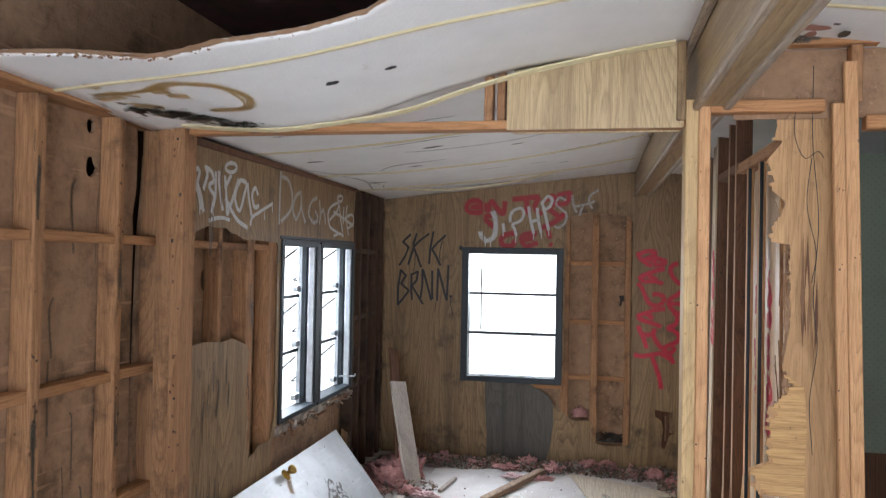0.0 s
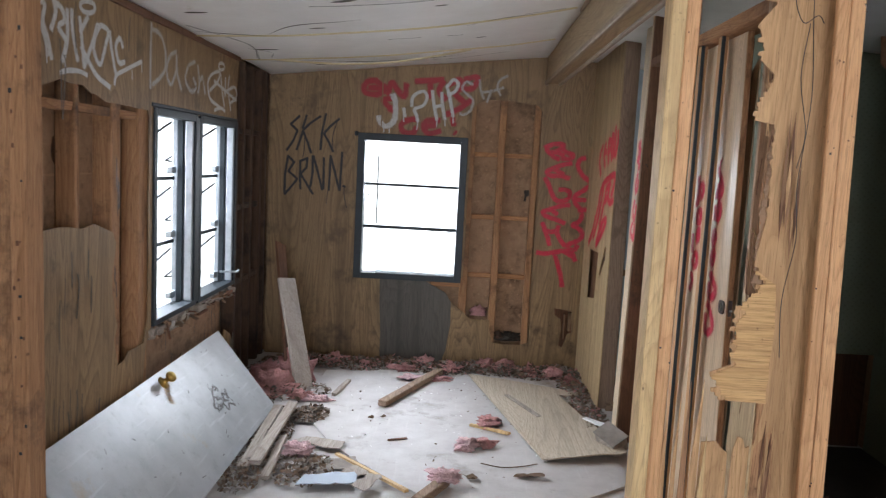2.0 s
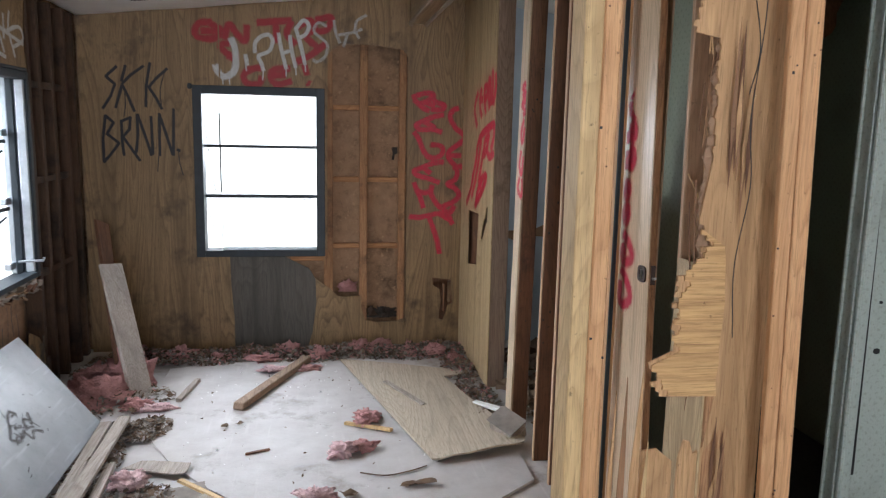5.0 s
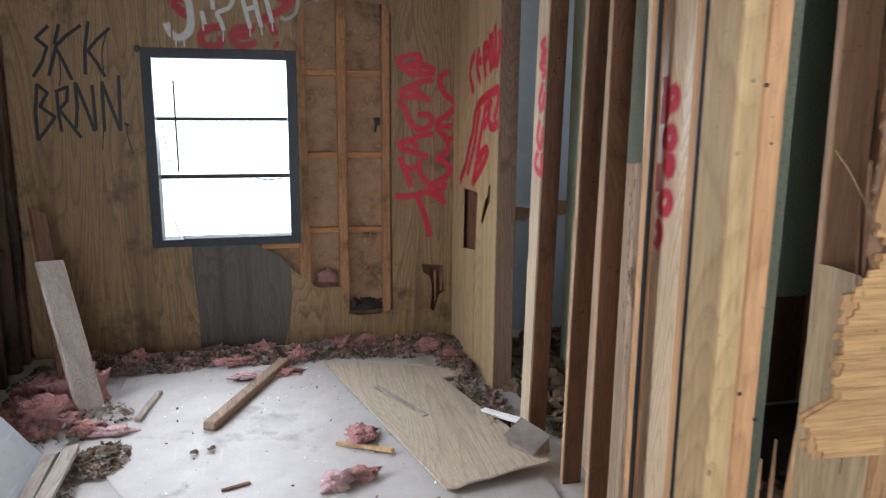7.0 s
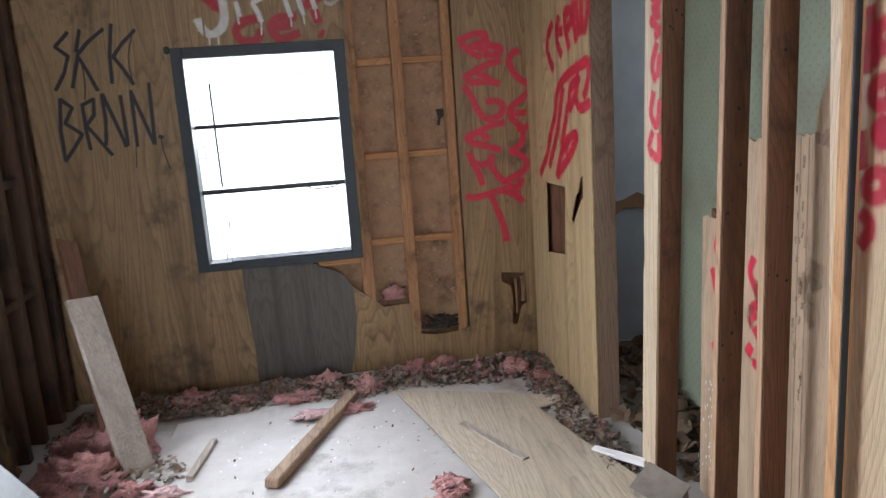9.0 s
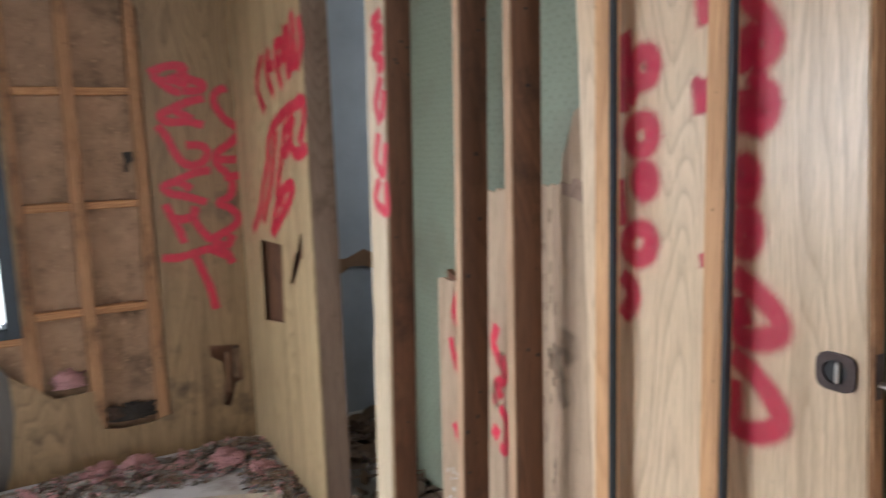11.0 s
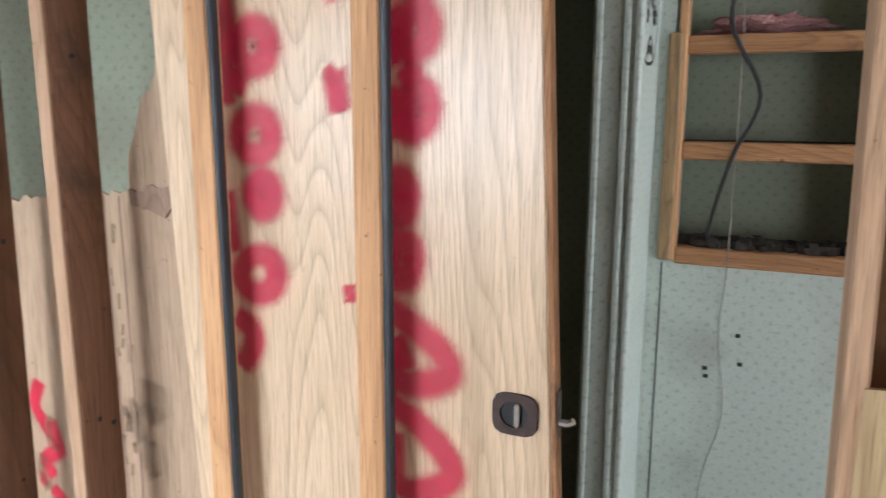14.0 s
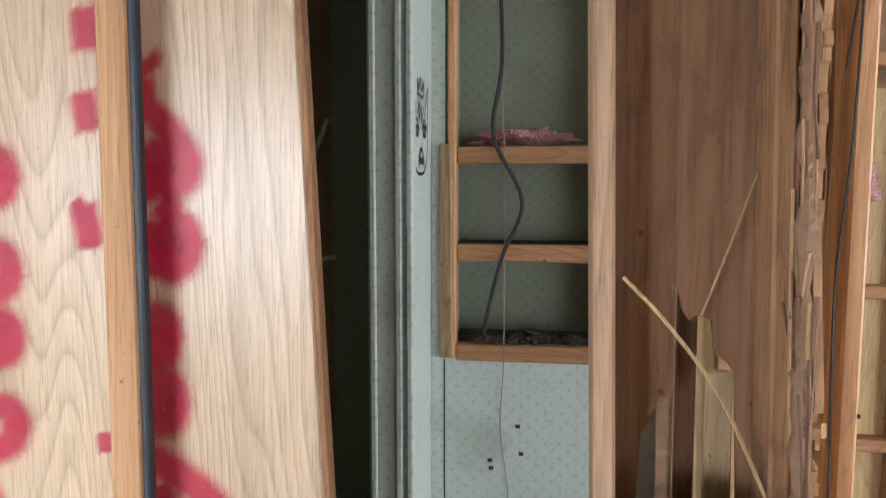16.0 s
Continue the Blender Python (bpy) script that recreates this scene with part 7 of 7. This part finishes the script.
for i in range(26):
    z, q, s = rnd.uniform(0.2, 2.0), rnd.uniform(-1.056, -1.018), rnd.uniform(0.002, 0.005)
    part("nail", bx(q - s, q + s, PY - 0.005, PY - 0.0015, z - s * rnd.uniform(0.8, 2.5), z + s, 0.001), BROWN if i % 3 else BLACK, side_studs)
for x0, x1 in ((0.815, 0.848), (1.235, 1.258), (1.278, 1.295)):
    for i in range(8):
        z, q, s = rnd.uniform(0.4, 2.0), rnd.uniform(x0, x1), rnd.uniform(0.0009, 0.0026)
        f = PY - 0.0062 if x0 > 1.27 else PY - 0.0018
        part("nail", bx(q - s, q + s, f, f + 0.003, z - s * rnd.uniform(0.8, 2.0), z + s, 0.0), BROWN if i % 3 else BLACK, partition)
for y0, k in ((4.254, -0.006), (4.452, -0.03), (4.815, -0.045)):
    for i in range(9):
        z, s = rnd.uniform(0.5, 1.8), rnd.uniform(0.002, 0.0035)
        y = y0 + k * (z - 1.1)
        q = RX + rnd.uniform(0.01, 0.065)
        part("nail", bx(q - s, q + s, y - 0.0015, y + 0.001, z - s, z + s * rnd.uniform(0.8, 2.0), 0.0), BLACK, inner)

# rough dark core along the torn plywood edge
bm = bmesh.new()
prev = None
for i in range(120):
    z = 0.95 + 1.0 * i / 119
    x = 1.118 + 0.006 * math.sin(z * 9) + 0.006 * noise.noise((z * 22, 0, 0))
    r = 0.010 + 0.008 * noise.noise((z * 40, 3, 0)) + rnd.uniform(-0.002, 0.003)
    rg = [bm.verts.new((x + (r * 1.3 + rnd.uniform(-0.002, 0.002)) * math.cos(k * 0.8976), PY + 0.096 + r * 0.6 * math.sin(k * 0.8976), z)) for k in range(7)]
    if prev:
        for k in range(7):
            bm.faces.new((prev[k], prev[(k + 1) % 7], rg[(k + 1) % 7], rg[k]))
    prev = rg
part("torn_core", bm, FIBRE_GREY, partition, "rough brown core of the torn plywood")

# studs, insulation and lining glimpsed on the far side wall of the front room
far_frame = tagged(thing("wall_right_studs", "bare studs and torn lining of the far side wall", "wall framing", (2.5, 2.4, 0)), kind="structure")
for y in (2.42, 2.66, 2.86):
    part("stud", bx(2.49, 2.555, y, y + 0.036, 0.0, 2.15, 0.003, 0.002), STUD, far_frame)
for z in (0.70, 1.105, 1.7):
    part("nogging", bx(2.50, 2.55, 2.457, 2.659, z, z + 0.035, 0.003, 0.002), STUD_Y, far_frame)
part("lining", bx(2.545, 2.559, 2.2, 3.0, 0.0, 1.65), CREAM, far_frame)
fluff("insulation_clump", (2.52, 2.56, 1.36), (0.03, 0.05, 0.09), 91, PINK, "pink insulation caught between studs")

fluff("insulation_clump", (2.40, 3.42, 1.492), (0.07, 0.14, 0.03), 61, PINK, "dusty pink insulation lying on the niche shelf")

# torn ceiling board hanging in the hall
bm = sheet([(2.16, 2.26), (2.50, 2.26)] + ragged((2.48, 2.12), (2.30, 1.80), 7, 0.025, 51) + ragged((2.26, 1.80), (2.12, 2.05), 6, 0.03, 52), [], "y", 4.56, 4.572)
for v in bm.verts:
    v.co.y -= 0.35 * max(0.0, 2.24 - v.co.z)
solo("hanging_ceiling_scrap", bm, PLYBACK, "torn brown ceiling board hanging over the dark hall", "board", (2.3, 4.56, 1.8))
# dark wedge of broken board caught on the papered wall behind the studs
solo("board_wedge", sheet([(4.755, 0.965), (4.70, 0.945), (4.755, 0.925)], [], "x", RX + 0.135, RX + 0.15), BROWN, "dark splinter of board caught behind the studs", "splinter", (RX + 0.14, 4.73, 0.925))

# torn surface layer, joint and water runs on the backing board
part("torn_ply_layer", sheet(ragged((4.262, 1.212), (4.18, 1.222), 8, 0.006, 71) + ragged((4.175, 1.222), (4.178, 1.178), 3, 0.003, 72) + ragged((4.19, 1.172), (4.262, 1.198), 7, 0.008, 73), [], "x", RX + 0.1235, RX + 0.1275), GREYBROWN, back_board, "curled torn layer of the backing board")
part("board_joint", bx(RX + 0.1268, RX + 0.1279, 4.283, 4.287, 0.0, 1.2), GREYBROWN, back_board)
part("board_joint", bx(RX + 0.1268, RX + 0.1279, 4.316, 4.319, 0.0, 1.2), GREYBROWN, back_board)
sp = Spray(on_inner(RX + 0.128))
rnd = random.Random(90)
for i in range(34):
    y, z = rnd.uniform(4.28, 4.33), rnd.uniform(0.55, 1.18)
    sp.stroke([(y, z), (y + rnd.uniform(-0.004, 0.004), z - rnd.uniform(0.01, 0.03))], rnd.uniform(0.004, 0.012), False, 0.9)
for y, z, w in ((4.245, 0.90, 0.05), (4.28, 0.86, 0.04), (4.26, 0.80, 0.03), (4.52, 0.72, 0.025), (4.49, 0.80, 0.02)):
    sp.stroke([(y, z), (y + 0.008, z - 0.03), (y - 0.006, z - 0.06)], w, True, 1.1)
WATER_RUN = paint("water_run", (0.20, 0.13, 0.08), 0.25, speck=1200.0, cover=0.45)
sp.done("water_runs", WATER_RUN, back_board, "dark water marks beside the board joint")
sp = Spray(on_inner(RX + 0.128))
for i in range(46):
    y, z = rnd.gauss(4.73, 0.03), rnd.uniform(0.08, 0.42)
    sp.stroke([(y, z), (y + rnd.uniform(-0.006, 0.006), z - rnd.uniform(0.003, 0.012))], rnd.uniform(0.003, 0.008), False, 0.5)
sp.done("paint_flecks", WHITE, back_board, "white paint flecks")

# near-black sheet over the hall floor, and a long board lying in it
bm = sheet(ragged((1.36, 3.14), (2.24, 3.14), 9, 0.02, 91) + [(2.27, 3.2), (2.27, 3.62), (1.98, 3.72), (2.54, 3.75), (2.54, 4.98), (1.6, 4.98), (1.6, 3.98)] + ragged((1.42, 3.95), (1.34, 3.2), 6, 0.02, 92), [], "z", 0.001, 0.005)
structure("hall_floor", bm, NEAR_BLACK, "near-black sheet over the hall floor", "floor")
litter("bay_litter", PINK, ALONG, 900, (0.006, 0.022), 23, "pink insulation scraps among the drifted litter")
# broken outlet in the end wall
outlet = thing("broken_outlet", "dark smashed outlet box in the panelling", "outlet", (1.04, FY + 0.02, 0.14))
part("box_back", bx(0.96, 1.115, FY + 0.05, FY + 0.056, 0.14, 0.47), BROWN, outlet)
part("box_side", bx(1.048, 1.056, FY + 0.008, FY + 0.049, 0.22, 0.40, 0.0, 0.004), PLYBACK, outlet)
part("box_side", bx(1.078, 1.10, FY + 0.012, FY + 0.049, 0.28, 0.42, 0.0, 0.005), FIBRE, outlet)
# holes in the papered wall
for x, z, a in ((2.03, 0.89, 0.007), (2.034, 0.727, 0.013), (2.061, 0.13, 0.012)):
    part("torn_hole", sheet(blob(x, z, a, a * 0.8, 9, int(z * 100)), [], "y", 3.633, 3.6348), BLACK, wall_short)

# dark rot runs down the stud faces
sp = Spray(lambda u, v, lift: (LX - 0.0055 + lift, u, v))
rnd = random.Random(120)
for y0, z0, n in ((2.47, 1.0, 12), (2.475, 0.75, 10), (2.46, 1.83, 8), (2.87, 0.98, 7), (2.875, 1.5, 5), (2.16, 0.9, 8), (3.90, 0.9, 6), (3.92, 1.3, 5)):
    for i in range(n):
        y, z = y0 + rnd.gauss(0.006, 0.007), z0 + rnd.gauss(0, 0.05)
        sp.stroke([(y, z), (y + rnd.uniform(-0.003, 0.003), z - rnd.uniform(0.02, 0.06)), (y + rnd.uniform(-0.004, 0.004), z - rnd.uniform(0.06, 0.13))], rnd.uniform(0.003, 0.012), True, 1.0)
sp.done("rot_run", MOULDP, side_studs, "dark rot runs on the stud faces")
sp = Spray(lambda u, v, lift: (u, PY - 0.0015 - lift, v))
for i in range(16):
    x, z = rnd.uniform(1.02, 1.16), 2.275 + rnd.gauss(0, 0.006)
    sp.stroke([(x, z), (x + rnd.uniform(0.02, 0.06), z + rnd.uniform(-0.006, 0.006))], rnd.uniform(0.006, 0.018), False, 1.1)
sp.done("rot_run", MOULDP, partition, "black water stain on the top plate")
